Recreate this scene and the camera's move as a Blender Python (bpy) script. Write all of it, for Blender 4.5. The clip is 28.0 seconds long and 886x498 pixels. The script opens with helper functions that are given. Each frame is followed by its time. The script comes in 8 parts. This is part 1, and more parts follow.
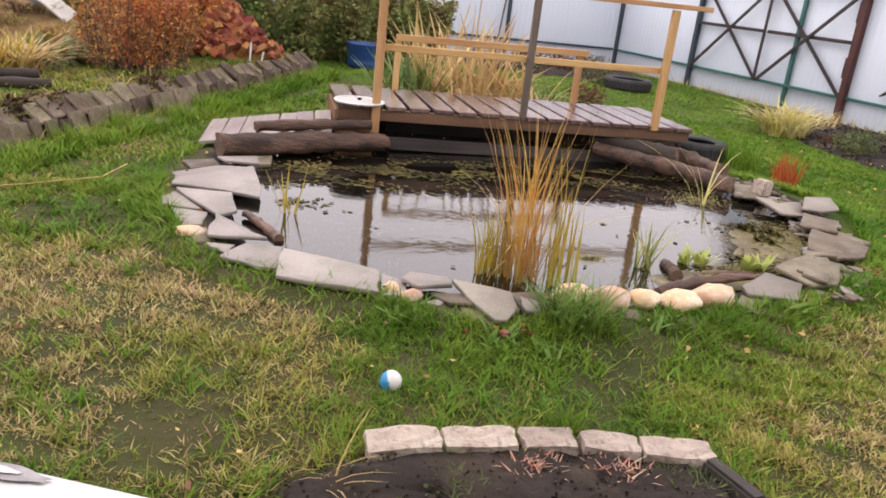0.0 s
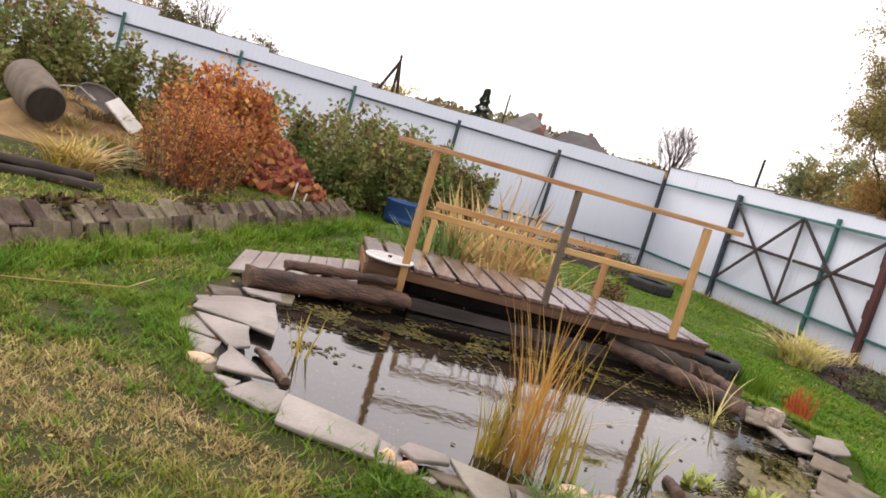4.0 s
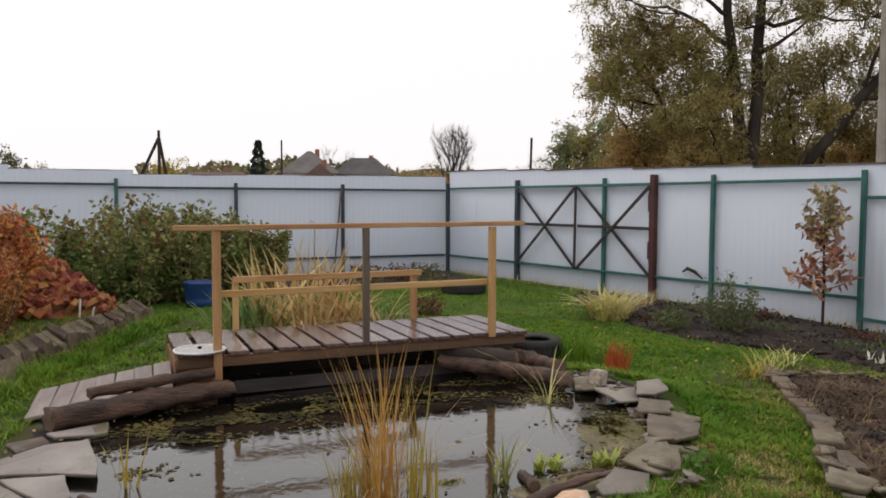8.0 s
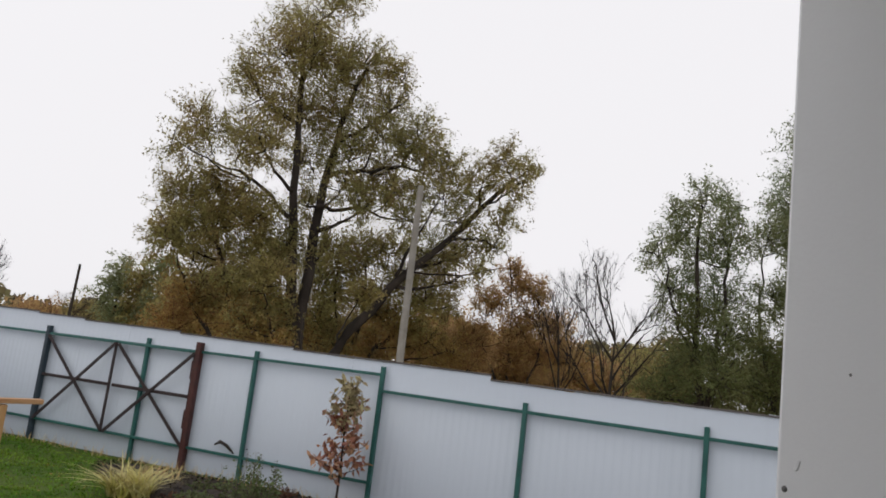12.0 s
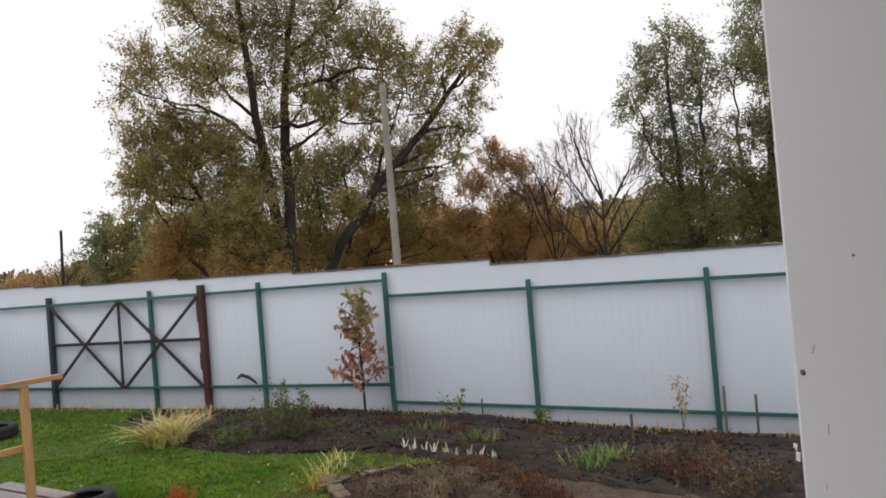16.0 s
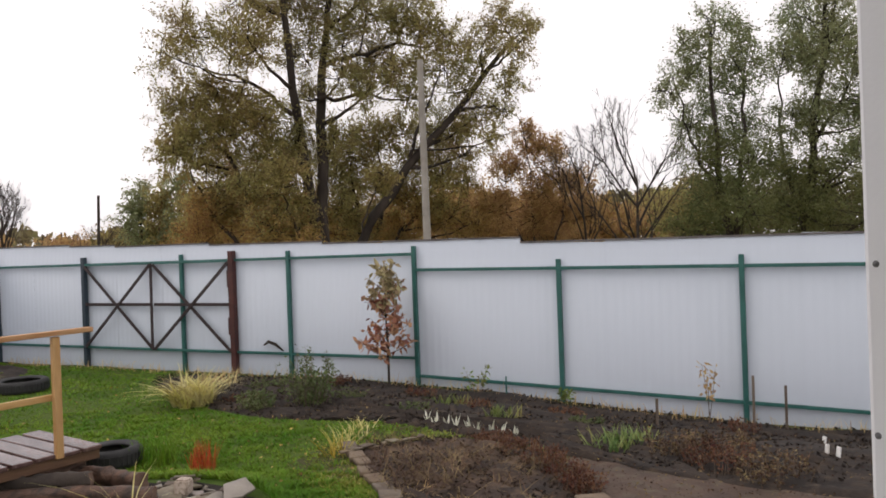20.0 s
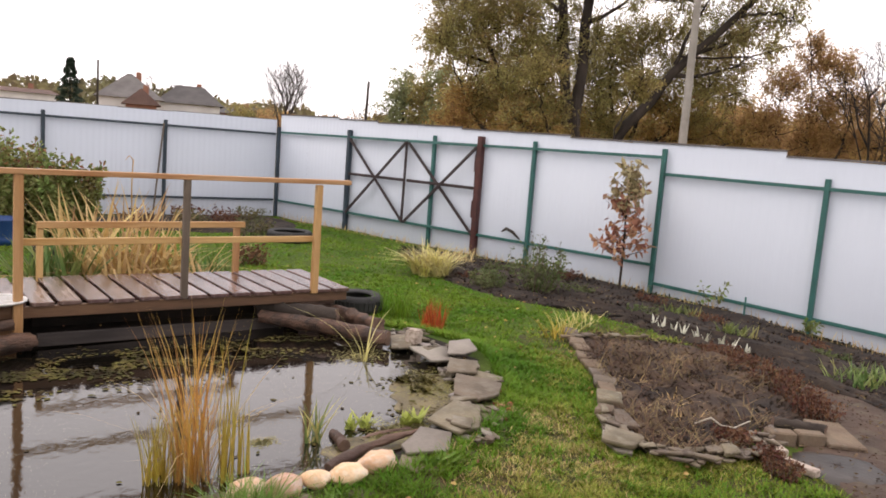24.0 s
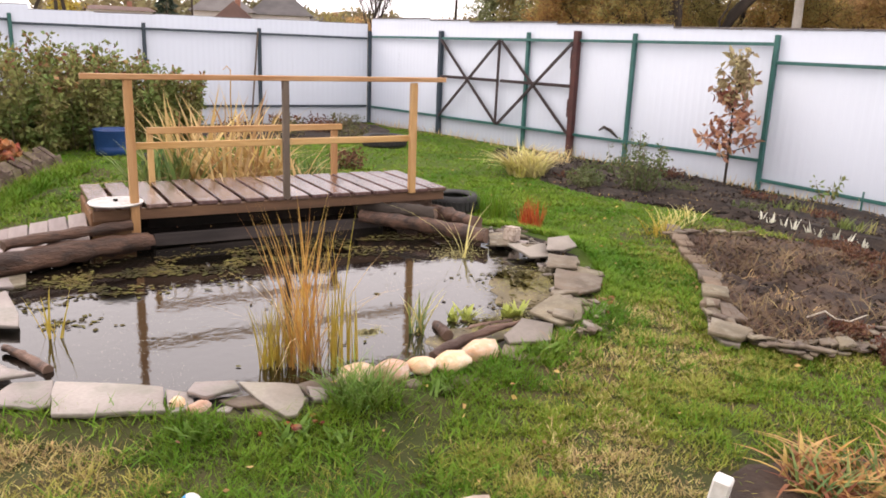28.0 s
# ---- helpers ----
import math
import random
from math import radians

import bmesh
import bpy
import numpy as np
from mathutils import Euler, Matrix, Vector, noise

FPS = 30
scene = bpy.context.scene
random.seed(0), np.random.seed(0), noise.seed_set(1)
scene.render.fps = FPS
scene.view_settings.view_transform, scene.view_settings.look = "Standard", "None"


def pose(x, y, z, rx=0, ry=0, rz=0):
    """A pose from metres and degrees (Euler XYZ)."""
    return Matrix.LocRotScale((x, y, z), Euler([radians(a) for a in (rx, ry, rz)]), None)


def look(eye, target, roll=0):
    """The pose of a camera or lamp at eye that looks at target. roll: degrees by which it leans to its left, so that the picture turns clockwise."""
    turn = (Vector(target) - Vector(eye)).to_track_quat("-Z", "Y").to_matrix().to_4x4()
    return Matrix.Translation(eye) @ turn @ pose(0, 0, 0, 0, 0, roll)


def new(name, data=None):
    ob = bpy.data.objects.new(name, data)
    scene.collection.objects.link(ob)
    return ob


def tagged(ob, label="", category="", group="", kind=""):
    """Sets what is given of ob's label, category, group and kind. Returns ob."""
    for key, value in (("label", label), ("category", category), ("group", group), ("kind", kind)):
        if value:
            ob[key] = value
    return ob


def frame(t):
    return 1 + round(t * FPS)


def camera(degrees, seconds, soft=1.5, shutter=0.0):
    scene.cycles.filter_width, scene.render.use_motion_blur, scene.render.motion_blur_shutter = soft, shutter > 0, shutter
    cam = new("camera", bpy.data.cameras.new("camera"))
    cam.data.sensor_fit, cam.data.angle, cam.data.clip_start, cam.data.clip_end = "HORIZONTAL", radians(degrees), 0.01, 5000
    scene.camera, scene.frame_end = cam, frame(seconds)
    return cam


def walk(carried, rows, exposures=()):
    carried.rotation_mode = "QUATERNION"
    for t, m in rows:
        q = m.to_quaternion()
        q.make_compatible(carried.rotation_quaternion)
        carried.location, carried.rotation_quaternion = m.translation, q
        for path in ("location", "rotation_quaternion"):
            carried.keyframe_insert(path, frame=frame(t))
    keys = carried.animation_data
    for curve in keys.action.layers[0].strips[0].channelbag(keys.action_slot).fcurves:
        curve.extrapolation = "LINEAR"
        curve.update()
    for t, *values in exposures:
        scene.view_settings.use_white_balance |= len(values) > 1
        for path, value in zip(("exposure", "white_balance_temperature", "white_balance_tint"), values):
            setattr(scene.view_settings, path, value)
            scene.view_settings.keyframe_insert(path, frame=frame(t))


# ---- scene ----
cam = camera(59.7, 28.0, soft=1.75)
PATH = [
    (0, (-0.485, -0.667, 1.404), (0.278, 1.062, 0.749), 6.4),
    (0.5, (-0.485, -0.67, 1.404), (0.278, 1.061, 0.755), 6.7),
    (1, (-0.482, -0.672, 1.417), (0.287, 1.064, 0.788), 7.5),
    (1.5, (-0.489, -0.684, 1.438), (0.276, 1.095, 0.937), 11.2),
    (2, (-0.493, -0.695, 1.451), (0.234, 1.128, 1.066), 11.8),
    (2.5, (-0.495, -0.684, 1.457), (0.212, 1.159, 1.137), 12.8),
    (4.5, (-0.541, -0.653, 1.467), (0.155, 1.206, 1.227), 16.4),
    (5, (-0.528, -0.65, 1.489), (0.21, 1.199, 1.301), 13.7),
    (5.5, (-0.523, -0.661, 1.5), (0.235, 1.184, 1.356), 11.2),
    (6, (-0.512, -0.67, 1.528), (0.272, 1.166, 1.406), 7.2),
    (6.5, (-0.504, -0.68, 1.549), (0.346, 1.128, 1.459), 3.3),
    (7, (-0.479, -0.69, 1.553), (0.413, 1.099, 1.506), 1.1),
    (7.5, (-0.481, -0.716, 1.594), (0.539, 1.003, 1.516), -1.4),
    (8, (-0.479, -0.756, 1.599), (0.633, 0.902, 1.477), 0.2),
    (8.5, (-0.461, -0.805, 1.638), (0.776, 0.748, 1.393), 2.3),
    (9, (-0.465, -0.843, 1.724), (0.972, 0.53, 1.501), 5.1),
    (9.5, (-0.489, -0.864, 1.738), (1.098, 0.344, 1.589), 7.0),
    (10, (-0.525, -0.881, 1.806), (1.157, 0.197, 1.712), 9.9),
    (10.5, (-0.572, -0.901, 1.887), (1.173, 0.075, 1.89), 10.7),
    (11, (-0.56, -0.93, 1.963), (1.217, -0.019, 2.083), 9.2),
    (11.5, (-0.578, -0.915, 2.002), (1.204, -0.035, 2.227), 7.5),
    (12, (-0.588, -0.911, 2.051), (1.205, -0.083, 2.364), 6.9),
    (12.5, (-0.593, -0.912, 2.052), (1.214, -0.129, 2.401), 5.7),
    (14.5, (-0.601, -0.91, 2.067), (1.209, -0.093, 2.304), -2.7),
    (15, (-0.578, -0.906, 2.171), (1.241, -0.088, 2.309), -3.6),
    (15.5, (-0.576, -0.903, 2.159), (1.253, -0.094, 2.223), -3.8),
    (16, (-0.585, -0.902, 2.113), (1.249, -0.105, 2.146), -4.7),
    (16.5, (-0.56, -0.906, 2.122), (1.291, -0.147, 2.144), -5.2),
    (17, (-0.561, -0.934, 1.986), (1.333, -0.299, 2.09), -5.5),
    (17.5, (-0.528, -0.947, 1.958), (1.402, -0.464, 2.155), -5.6),
    (18, (-0.53, -0.937, 1.954), (1.4, -0.473, 2.196), -5.8),
    (18.5, (-0.542, -0.916, 1.955), (1.375, -0.395, 2.187), -4.7),
    (19, (-0.561, -0.892, 1.971), (1.332, -0.26, 2.113), -4.1),
    (19.5, (-0.531, -0.88, 2.06), (1.318, -0.119, 2.114), -3.4),
    (20, (-0.537, -0.868, 2.013), (1.264, 0.002, 2.005), -2.1),
    (20.5, (-0.512, -0.895, 1.973), (1.248, 0.052, 1.903), -1.8),
    (21, (-0.513, -0.873, 1.915), (1.207, 0.142, 1.81), 0.2),
    (21.5, (-0.505, -0.879, 1.878), (1.163, 0.216, 1.736), 0.8),
    (22, (-0.523, -0.894, 1.859), (1.097, 0.268, 1.703), 2.0),
    (22.5, (-0.525, -0.892, 1.827), (1.046, 0.332, 1.648), 2.8),
    (24.5, (-0.524, -0.881, 1.76), (0.885, 0.51, 1.481), 4.2),
    (25, (-0.526, -0.875, 1.742), (0.859, 0.535, 1.436), 3.7),
    (25.5, (-0.528, -0.89, 1.728), (0.831, 0.54, 1.398), 3.4),
    (26, (-0.527, -0.909, 1.714), (0.804, 0.54, 1.357), 2.8),
    (26.5, (-0.541, -0.896, 1.7), (0.807, 0.532, 1.316), 4.9),
    (27, (-0.549, -0.883, 1.68), (0.773, 0.553, 1.243), 4.1),
    (27.5, (-0.55, -0.878, 1.662), (0.732, 0.583, 1.194), 3.0),
    (28, (-0.539, -0.847, 1.673), (0.706, 0.637, 1.174), 2.2),
]

EXPOSURES = [(0.0, 0.31, 6860, 22), (1.0, 0.33, 6860, 22), (2.0, 0.34, 7050, 20), (5.0, -0.02, 7000, 19), (6.5, -0.39, 6900, 16), (8.0, -0.6, 6800, 14), (9.0, -0.05, 6950, 17), (9.5, 0.0, 6950, 18), (11.0, -0.19, 6750, 14), (12.5, -0.93, 6560, 12), (15.0, -0.82, 6560, 12), (16.0, -0.53, 6680, 13), (17.0, -0.39, 6640, 12), (18.5, -0.62, 6620, 12), (19.0, -0.67, 6620, 12), (19.5, -0.57, 6660, 13), (20.0, -0.45, 6850, 16), (22.0, -0.27, 6950, 18), (25.0, 0.18, 7050, 20), (27.0, 0.35, 7050, 21), (28.0, 0.45, 7100, 22)]
walk(cam, [(t, look(eye, target, roll)) for t, eye, target, roll in PATH], EXPOSURES)

# ---------------------------------------------------------------- sky and sun
world = bpy.data.worlds.new("overcast_sky")
scene.world = world
world.use_nodes = True
wn, wl = world.node_tree.nodes, world.node_tree.links
sky = wn.new("ShaderNodeTexSky")
sky.sky_type, sky.sun_disc = "NISHITA", False
sky.sun_elevation, sky.sun_rotation = radians(48), radians(320)
sky.air_density, sky.dust_density, sky.ozone_density = 2.0, 6.0, 1.0
hsv = wn.new("ShaderNodeHueSaturation")
hsv.inputs["Saturation"].default_value = 0.12
hsv.inputs["Value"].default_value = 0.12
wl.new(sky.outputs["Color"], hsv.inputs["Color"])
cloud = wn.new("ShaderNodeMix")
cloud.data_type = "RGBA"
cloud.blend_type = "ADD"
cloud.inputs["Factor"].default_value = 1.0
cloud.inputs["B"].default_value = (11.5, 11.6, 11.95, 1)
wl.new(hsv.outputs["Color"], cloud.inputs["A"])
wl.new(cloud.outputs["Result"], wn["Background"].inputs["Color"])
wn["Background"].inputs["Strength"].default_value = 0.127
sun = new("sun", bpy.data.lights.new("sun", "SUN"))
sun.data.energy, sun.data.angle, sun.data.color = 0.5, radians(35), (1.0, 0.97, 0.94)
sun.matrix_world = look((0, 0, 30), (20 * math.sin(radians(140)), 20 * math.cos(radians(140)), 30 - 22))

# ---------------------------------------------------------------- materials


def mat(name, a, b, rough=0.7, scale=4.0, fine=60.0, bump=0.2, metal=0.0, c=None, island=0.0, per_object=0.0, stretch=(1, 1, 1), spec=0.5, translucent=0.0, bump_scale=None, mid=(0.35, 0.65), grain=0.2):
    """Two colours mixed by a coarse and a fine noise, with relief; optional stain colour c and variation per piece."""
    m = bpy.data.materials.new(name)
    m.use_nodes = True
    n, l = m.node_tree.nodes, m.node_tree.links
    p = n["Principled BSDF"]
    co = n.new("ShaderNodeTexCoord")
    mp = n.new("ShaderNodeMapping")
    mp.inputs["Scale"].default_value = stretch
    l.new(co.outputs["Object"], mp.inputs["Vector"])
    n1, n2 = n.new("ShaderNodeTexNoise"), n.new("ShaderNodeTexNoise")
    n1.inputs["Scale"].default_value, n1.inputs["Detail"].default_value = scale, 6
    n2.inputs["Scale"].default_value, n2.inputs["Detail"].default_value = fine, 4
    for q in (n1, n2):
        l.new(mp.outputs["Vector"], q.inputs["Vector"])
    r1 = n.new("ShaderNodeMapRange")
    r1.inputs["From Min"].default_value, r1.inputs["From Max"].default_value = mid
    l.new(n1.outputs["Fac"], r1.inputs["Value"])
    mx = n.new("ShaderNodeMix")
    mx.data_type = "RGBA"
    mx.inputs["A"].default_value, mx.inputs["B"].default_value = (*a, 1), (*b, 1)
    l.new(r1.outputs["Result"], mx.inputs["Factor"])
    col = mx.outputs["Result"]
    if c:
        r2 = n.new("ShaderNodeMapRange")
        r2.inputs["From Min"].default_value, r2.inputs["From Max"].default_value = 0.5, 0.72
        n3 = n.new("ShaderNodeTexNoise")
        n3.inputs["Scale"].default_value, n3.inputs["Detail"].default_value = scale * 2.3, 8
        l.new(mp.outputs["Vector"], n3.inputs["Vector"])
        l.new(n3.outputs["Fac"], r2.inputs["Value"])
        m2 = n.new("ShaderNodeMix")
        m2.data_type = "RGBA"
        m2.inputs["B"].default_value = (*c, 1)
        l.new(r2.outputs["Result"], m2.inputs["Factor"])
        l.new(col, m2.inputs["A"])
        col = m2.outputs["Result"]
    hs = n.new("ShaderNodeHueSaturation")
    l.new(col, hs.inputs["Color"])
    ma = n.new("ShaderNodeMapRange")
    ma.inputs["To Min"].default_value, ma.inputs["To Max"].default_value = 1 - grain, 1 + grain
    l.new(n2.outputs["Fac"], ma.inputs["Value"])
    val = ma.outputs["Result"]
    for amount, node, out in ((island, "ShaderNodeNewGeometry", "Random Per Island"), (per_object, "ShaderNodeObjectInfo", "Random")):
        if amount:
            g = n.new(node)
            mb = n.new("ShaderNodeMapRange")
            mb.inputs["To Min"].default_value, mb.inputs["To Max"].default_value = 1 - amount, 1 + amount
            l.new(g.outputs[out], mb.inputs["Value"])
            mu = n.new("ShaderNodeMath")
            mu.operation = "MULTIPLY"
            l.new(val, mu.inputs[0])
            l.new(mb.outputs["Result"], mu.inputs[1])
            val = mu.outputs[0]
            mh = n.new("ShaderNodeMapRange")
            mh.inputs["To Min"].default_value, mh.inputs["To Max"].default_value = 0.5 - amount * 0.07, 0.5 + amount * 0.07
            l.new(g.outputs[out], mh.inputs["Value"])
            l.new(mh.outputs["Result"], hs.inputs["Hue"])
    l.new(val, hs.inputs["Value"])
    l.new(hs.outputs["Color"], p.inputs["Base Color"])
    p.inputs["Roughness"].default_value = rough
    p.inputs["Metallic"].default_value = metal
    p.inputs["Specular IOR Level"].default_value = spec
    if bump:
        bp = n.new("ShaderNodeBump")
        bp.inputs["Strength"].default_value, bp.inputs["Distance"].default_value = bump, 0.01
        nb = n2
        if bump_scale:
            nb = n.new("ShaderNodeTexNoise")
            nb.inputs["Scale"].default_value, nb.inputs["Detail"].default_value = bump_scale, 6
            l.new(mp.outputs["Vector"], nb.inputs["Vector"])
        l.new(nb.outputs["Fac"], bp.inputs["Height"])
        l.new(bp.outputs["Normal"], p.inputs["Normal"])
    if translucent:
        t = n.new("ShaderNodeBsdfTranslucent")
        l.new(hs.outputs["Color"], t.inputs["Color"])
        ms = n.new("ShaderNodeMixShader")
        ms.inputs["Fac"].default_value = translucent
        l.new(p.outputs["BSDF"], ms.inputs[1])
        l.new(t.outputs["BSDF"], ms.inputs[2])
        l.new(ms.outputs["Shader"], n["Material Output"].inputs["Surface"])
    return m


M_ground = mat("lawn_ground", (0.036, 0.046, 0.012), (0.078, 0.06, 0.028), 0.9, 0.9, 30, 0.8, c=(0.05, 0.07, 0.016), spec=0.2)
M_turf = mat("green_turf_base", (0.045, 0.085, 0.012), (0.075, 0.105, 0.02), 0.9, 1.4, 30, 0.8, spec=0.15)
M_farlawn = mat("rough_lawn", (0.055, 0.08, 0.018), (0.115, 0.105, 0.042), 0.95, 1.3, 40, 1.0, c=(0.075, 0.105, 0.02), spec=0.15, bump_scale=40)
M_field = mat("far_field", (0.12, 0.11, 0.04), (0.2, 0.15, 0.07), 0.95, 0.05, 2, 0.2)
M_soil = mat("garden_soil", (0.012, 0.008, 0.006), (0.03, 0.02, 0.014), 0.95, 3, 45, 1.0, c=(0.055, 0.037, 0.024), bump_scale=25)
M_drysoil = mat("dry_bed_soil", (0.018, 0.011, 0.0075), (0.06, 0.036, 0.024), 0.95, 2.2, 50, 1.0, c=(0.12, 0.078, 0.047), bump_scale=30)
M_mud = mat("wet_path", (0.042, 0.024, 0.0155), (0.085, 0.05, 0.032), 0.75, 3, 40, 0.8, c=(0.09, 0.07, 0.045), bump_scale=18)
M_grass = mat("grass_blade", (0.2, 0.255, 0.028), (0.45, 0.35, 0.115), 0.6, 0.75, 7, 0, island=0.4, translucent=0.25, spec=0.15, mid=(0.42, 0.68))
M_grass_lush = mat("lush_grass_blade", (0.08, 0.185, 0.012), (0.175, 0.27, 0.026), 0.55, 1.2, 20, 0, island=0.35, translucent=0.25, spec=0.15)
M_drygrass = mat("dry_grass_blade", (0.52, 0.38, 0.19), (0.36, 0.3, 0.1), 0.65, 3, 15, 0, island=0.4, translucent=0.2, spec=0.3)
M_farwood = mat("far_wood", (0.22, 0.17, 0.085), (0.15, 0.14, 0.07), 0.8, 0.03, 0.5, 0, island=0.35, translucent=0.3)
M_straw = mat("straw_leaf", (0.5, 0.33, 0.13), (0.64, 0.48, 0.25), 0.6, 3, 20, 0, island=0.3, translucent=0.3, spec=0.3)
M_variegated = mat("variegated_leaf", (0.54, 0.47, 0.15), (0.68, 0.62, 0.32), 0.6, 3, 20, 0, island=0.3, translucent=0.3, spec=0.3)
M_reed = mat("dry_reed", (0.54, 0.28, 0.07), (0.6, 0.39, 0.13), 0.6, 3, 20, 0, island=0.35, translucent=0.25, spec=0.3)
M_reed_y = mat("yellow_reed", (0.45, 0.3, 0.04), (0.4, 0.36, 0.08), 0.6, 3, 20, 0, island=0.3, translucent=0.25, spec=0.3)
M_drylily = mat("withered_lily_leaf", (0.34, 0.15, 0.055), (0.42, 0.25, 0.11), 0.7, 4, 30, 0, island=0.5, translucent=0.2, spec=0.2)
M_iris = mat("iris_leaf", (0.1, 0.2, 0.06), (0.3, 0.32, 0.1), 0.5, 3, 20, 0, island=0.3, translucent=0.25, spec=0.3)
M_redplant = mat("red_grass", (0.5, 0.07, 0.02), (0.4, 0.12, 0.04), 0.6, 3, 20, 0, island=0.3, translucent=0.25, spec=0.3)
M_leaf_red = mat("rust_leaf", (0.52, 0.175, 0.06), (0.45, 0.245, 0.1), 0.6, 2, 12, 0, island=0.45, translucent=0.25, spec=0.3)
M_berryred = mat("reddened_leaf", (0.3, 0.12, 0.06), (0.3, 0.19, 0.09), 0.6, 2, 12, 0, island=0.45, translucent=0.25, spec=0.3)
M_leaf_orange = mat("orange_leaf", (0.54, 0.17, 0.06), (0.5, 0.25, 0.1), 0.6, 1.6, 12, 0, island=0.45, translucent=0.3, spec=0.3)
M_paleleaf = mat("bleached_leaf", (0.62, 0.63, 0.5), (0.76, 0.76, 0.66), 0.5, 8, 40, 0, island=0.15, translucent=0.25, spec=0.3, c=(0.5, 0.52, 0.36))
M_rootwood = mat("bleached_root_wood", (0.4, 0.36, 0.29), (0.52, 0.48, 0.4), 0.7, 8, 40, 0.2)
M_leaf_green = mat("shrub_leaf", (0.14, 0.205, 0.055), (0.26, 0.25, 0.09), 0.6, 1.5, 12, 0, island=0.45, translucent=0.25, spec=0.2, c=(0.2, 0.155, 0.06))
M_leaf_dull = mat("dull_leaf", (0.1, 0.12, 0.05), (0.17, 0.13, 0.065), 0.6, 3, 12, 0, island=0.4, translucent=0.2, spec=0.3)
M_film = mat("algae_film", (0.11, 0.086, 0.04), (0.19, 0.152, 0.075), 0.4, 5, 40, 0.1, c=(0.03, 0.024, 0.012), spec=0.3)
M_duckweed = mat("duckweed_leaf", (0.2, 0.19, 0.06), (0.32, 0.28, 0.11), 0.6, 4, 30, 0, island=0.3, spec=0.3)
M_willow = mat("willow_leaf", (0.31, 0.285, 0.115), (0.36, 0.29, 0.115), 0.6, 0.35, 5, 0, island=0.35, translucent=0.5, spec=0.3, c=(0.31, 0.22, 0.1))
M_willow_g = mat("grey_green_leaf", (0.22, 0.26, 0.13), (0.3, 0.31, 0.16), 0.6, 0.35, 5, 0, island=0.35, translucent=0.5, spec=0.3)
M_oliveleaf = mat("dark_olive_leaf", (0.15, 0.18, 0.07), (0.2, 0.2, 0.08), 0.6, 0.4, 5, 0, island=0.3, translucent=0.45, spec=0.2)
M_russet = mat("russet_willow_leaf", (0.37, 0.26, 0.095), (0.4, 0.235, 0.09), 0.6, 0.4, 5, 0, island=0.3, translucent=0.45, spec=0.2, c=(0.28, 0.235, 0.09))
M_autumn = mat("autumn_leaf", (0.52, 0.35, 0.155), (0.46, 0.29, 0.14), 0.6, 0.4, 5, 0, island=0.28, translucent=0.55, spec=0.3)
M_yellowleaf = mat("yellow_leaf", (0.5, 0.4, 0.05), (0.4, 0.36, 0.08), 0.6, 0.4, 5, 0, island=0.3, translucent=0.5, spec=0.2)
M_fir = mat("fir_needle", (0.012, 0.03, 0.018), (0.025, 0.045, 0.022), 0.7, 1, 8, 0, island=0.3)
M_bark = mat("bark", (0.022, 0.016, 0.012), (0.05, 0.038, 0.03), 0.9, 3, 25, 1.0, stretch=(1, 1, 0.3))
M_twig = mat("twig", (0.11, 0.08, 0.06), (0.18, 0.135, 0.1), 0.85, 3, 30, 0.3)
M_newwood = mat("new_pine", (0.4, 0.21, 0.078), (0.52, 0.32, 0.145), 0.55, 2.5, 30, 0.3, stretch=(0.35, 3, 3), per_object=0.15, c=(0.36, 0.17, 0.055))
M_newpost = mat("new_pine_post", (0.4, 0.21, 0.078), (0.52, 0.32, 0.145), 0.55, 2.5, 30, 0.3, stretch=(3, 3, 0.35), per_object=0.15, c=(0.36, 0.17, 0.055))
M_ramp = mat("grey_ramp_board", (0.19, 0.15, 0.14), (0.28, 0.235, 0.22), 0.6, 3, 40, 0.3, stretch=(4, 0.5, 2), per_object=0.15)
M_speck = mat("pond_dust", (0.3, 0.28, 0.22), (0.4, 0.38, 0.32), 0.8, 4, 30, 0, island=0.4)
M_roof_b = mat("brown_gable", (0.085, 0.046, 0.036), (0.12, 0.068, 0.053), 0.8, 0.8, 8, 0.1)
M_oldpost = mat("grey_post_wood", (0.1, 0.075, 0.055), (0.16, 0.125, 0.095), 0.75, 3, 30, 0.4, stretch=(3, 3, 0.4))
M_deck = mat("wet_deck_board", (0.07, 0.037, 0.032), (0.15, 0.092, 0.08), 0.14, 2.5, 30, 0.2, stretch=(4, 0.5, 2), per_object=0.2, c=(0.26, 0.19, 0.175), spec=0.6)
# near-black for wet shore earth, and for shade painted under the bridge
M_wetshade = mat("wet_earth_and_bridge_shade", (0.006, 0.0045, 0.0035), (0.016, 0.011, 0.008), 0.7, 5, 40, 0.6, spec=0.2)
M_blockwood = mat("light_timber_block", (0.16, 0.075, 0.033), (0.26, 0.135, 0.062), 0.6, 2, 25, 0.4, stretch=(0.4, 3, 3), c=(0.07, 0.04, 0.022))
M_fascia = mat("brown_beam_wood", (0.105, 0.052, 0.026), (0.185, 0.1, 0.05), 0.55, 2, 25, 0.3, stretch=(0.4, 3, 3), c=(0.07, 0.04, 0.022))
M_greyboard = mat("weathered_board", (0.022, 0.017, 0.0145), (0.06, 0.048, 0.042), 0.7, 3, 40, 0.4, stretch=(0.5, 4, 4), per_object=0.2)
M_log = mat("weathered_log", (0.06, 0.03, 0.02), (0.2, 0.118, 0.082), 0.6, 3, 30, 0.8, stretch=(0.6, 2.4, 2.4), c=(0.045, 0.027, 0.02))
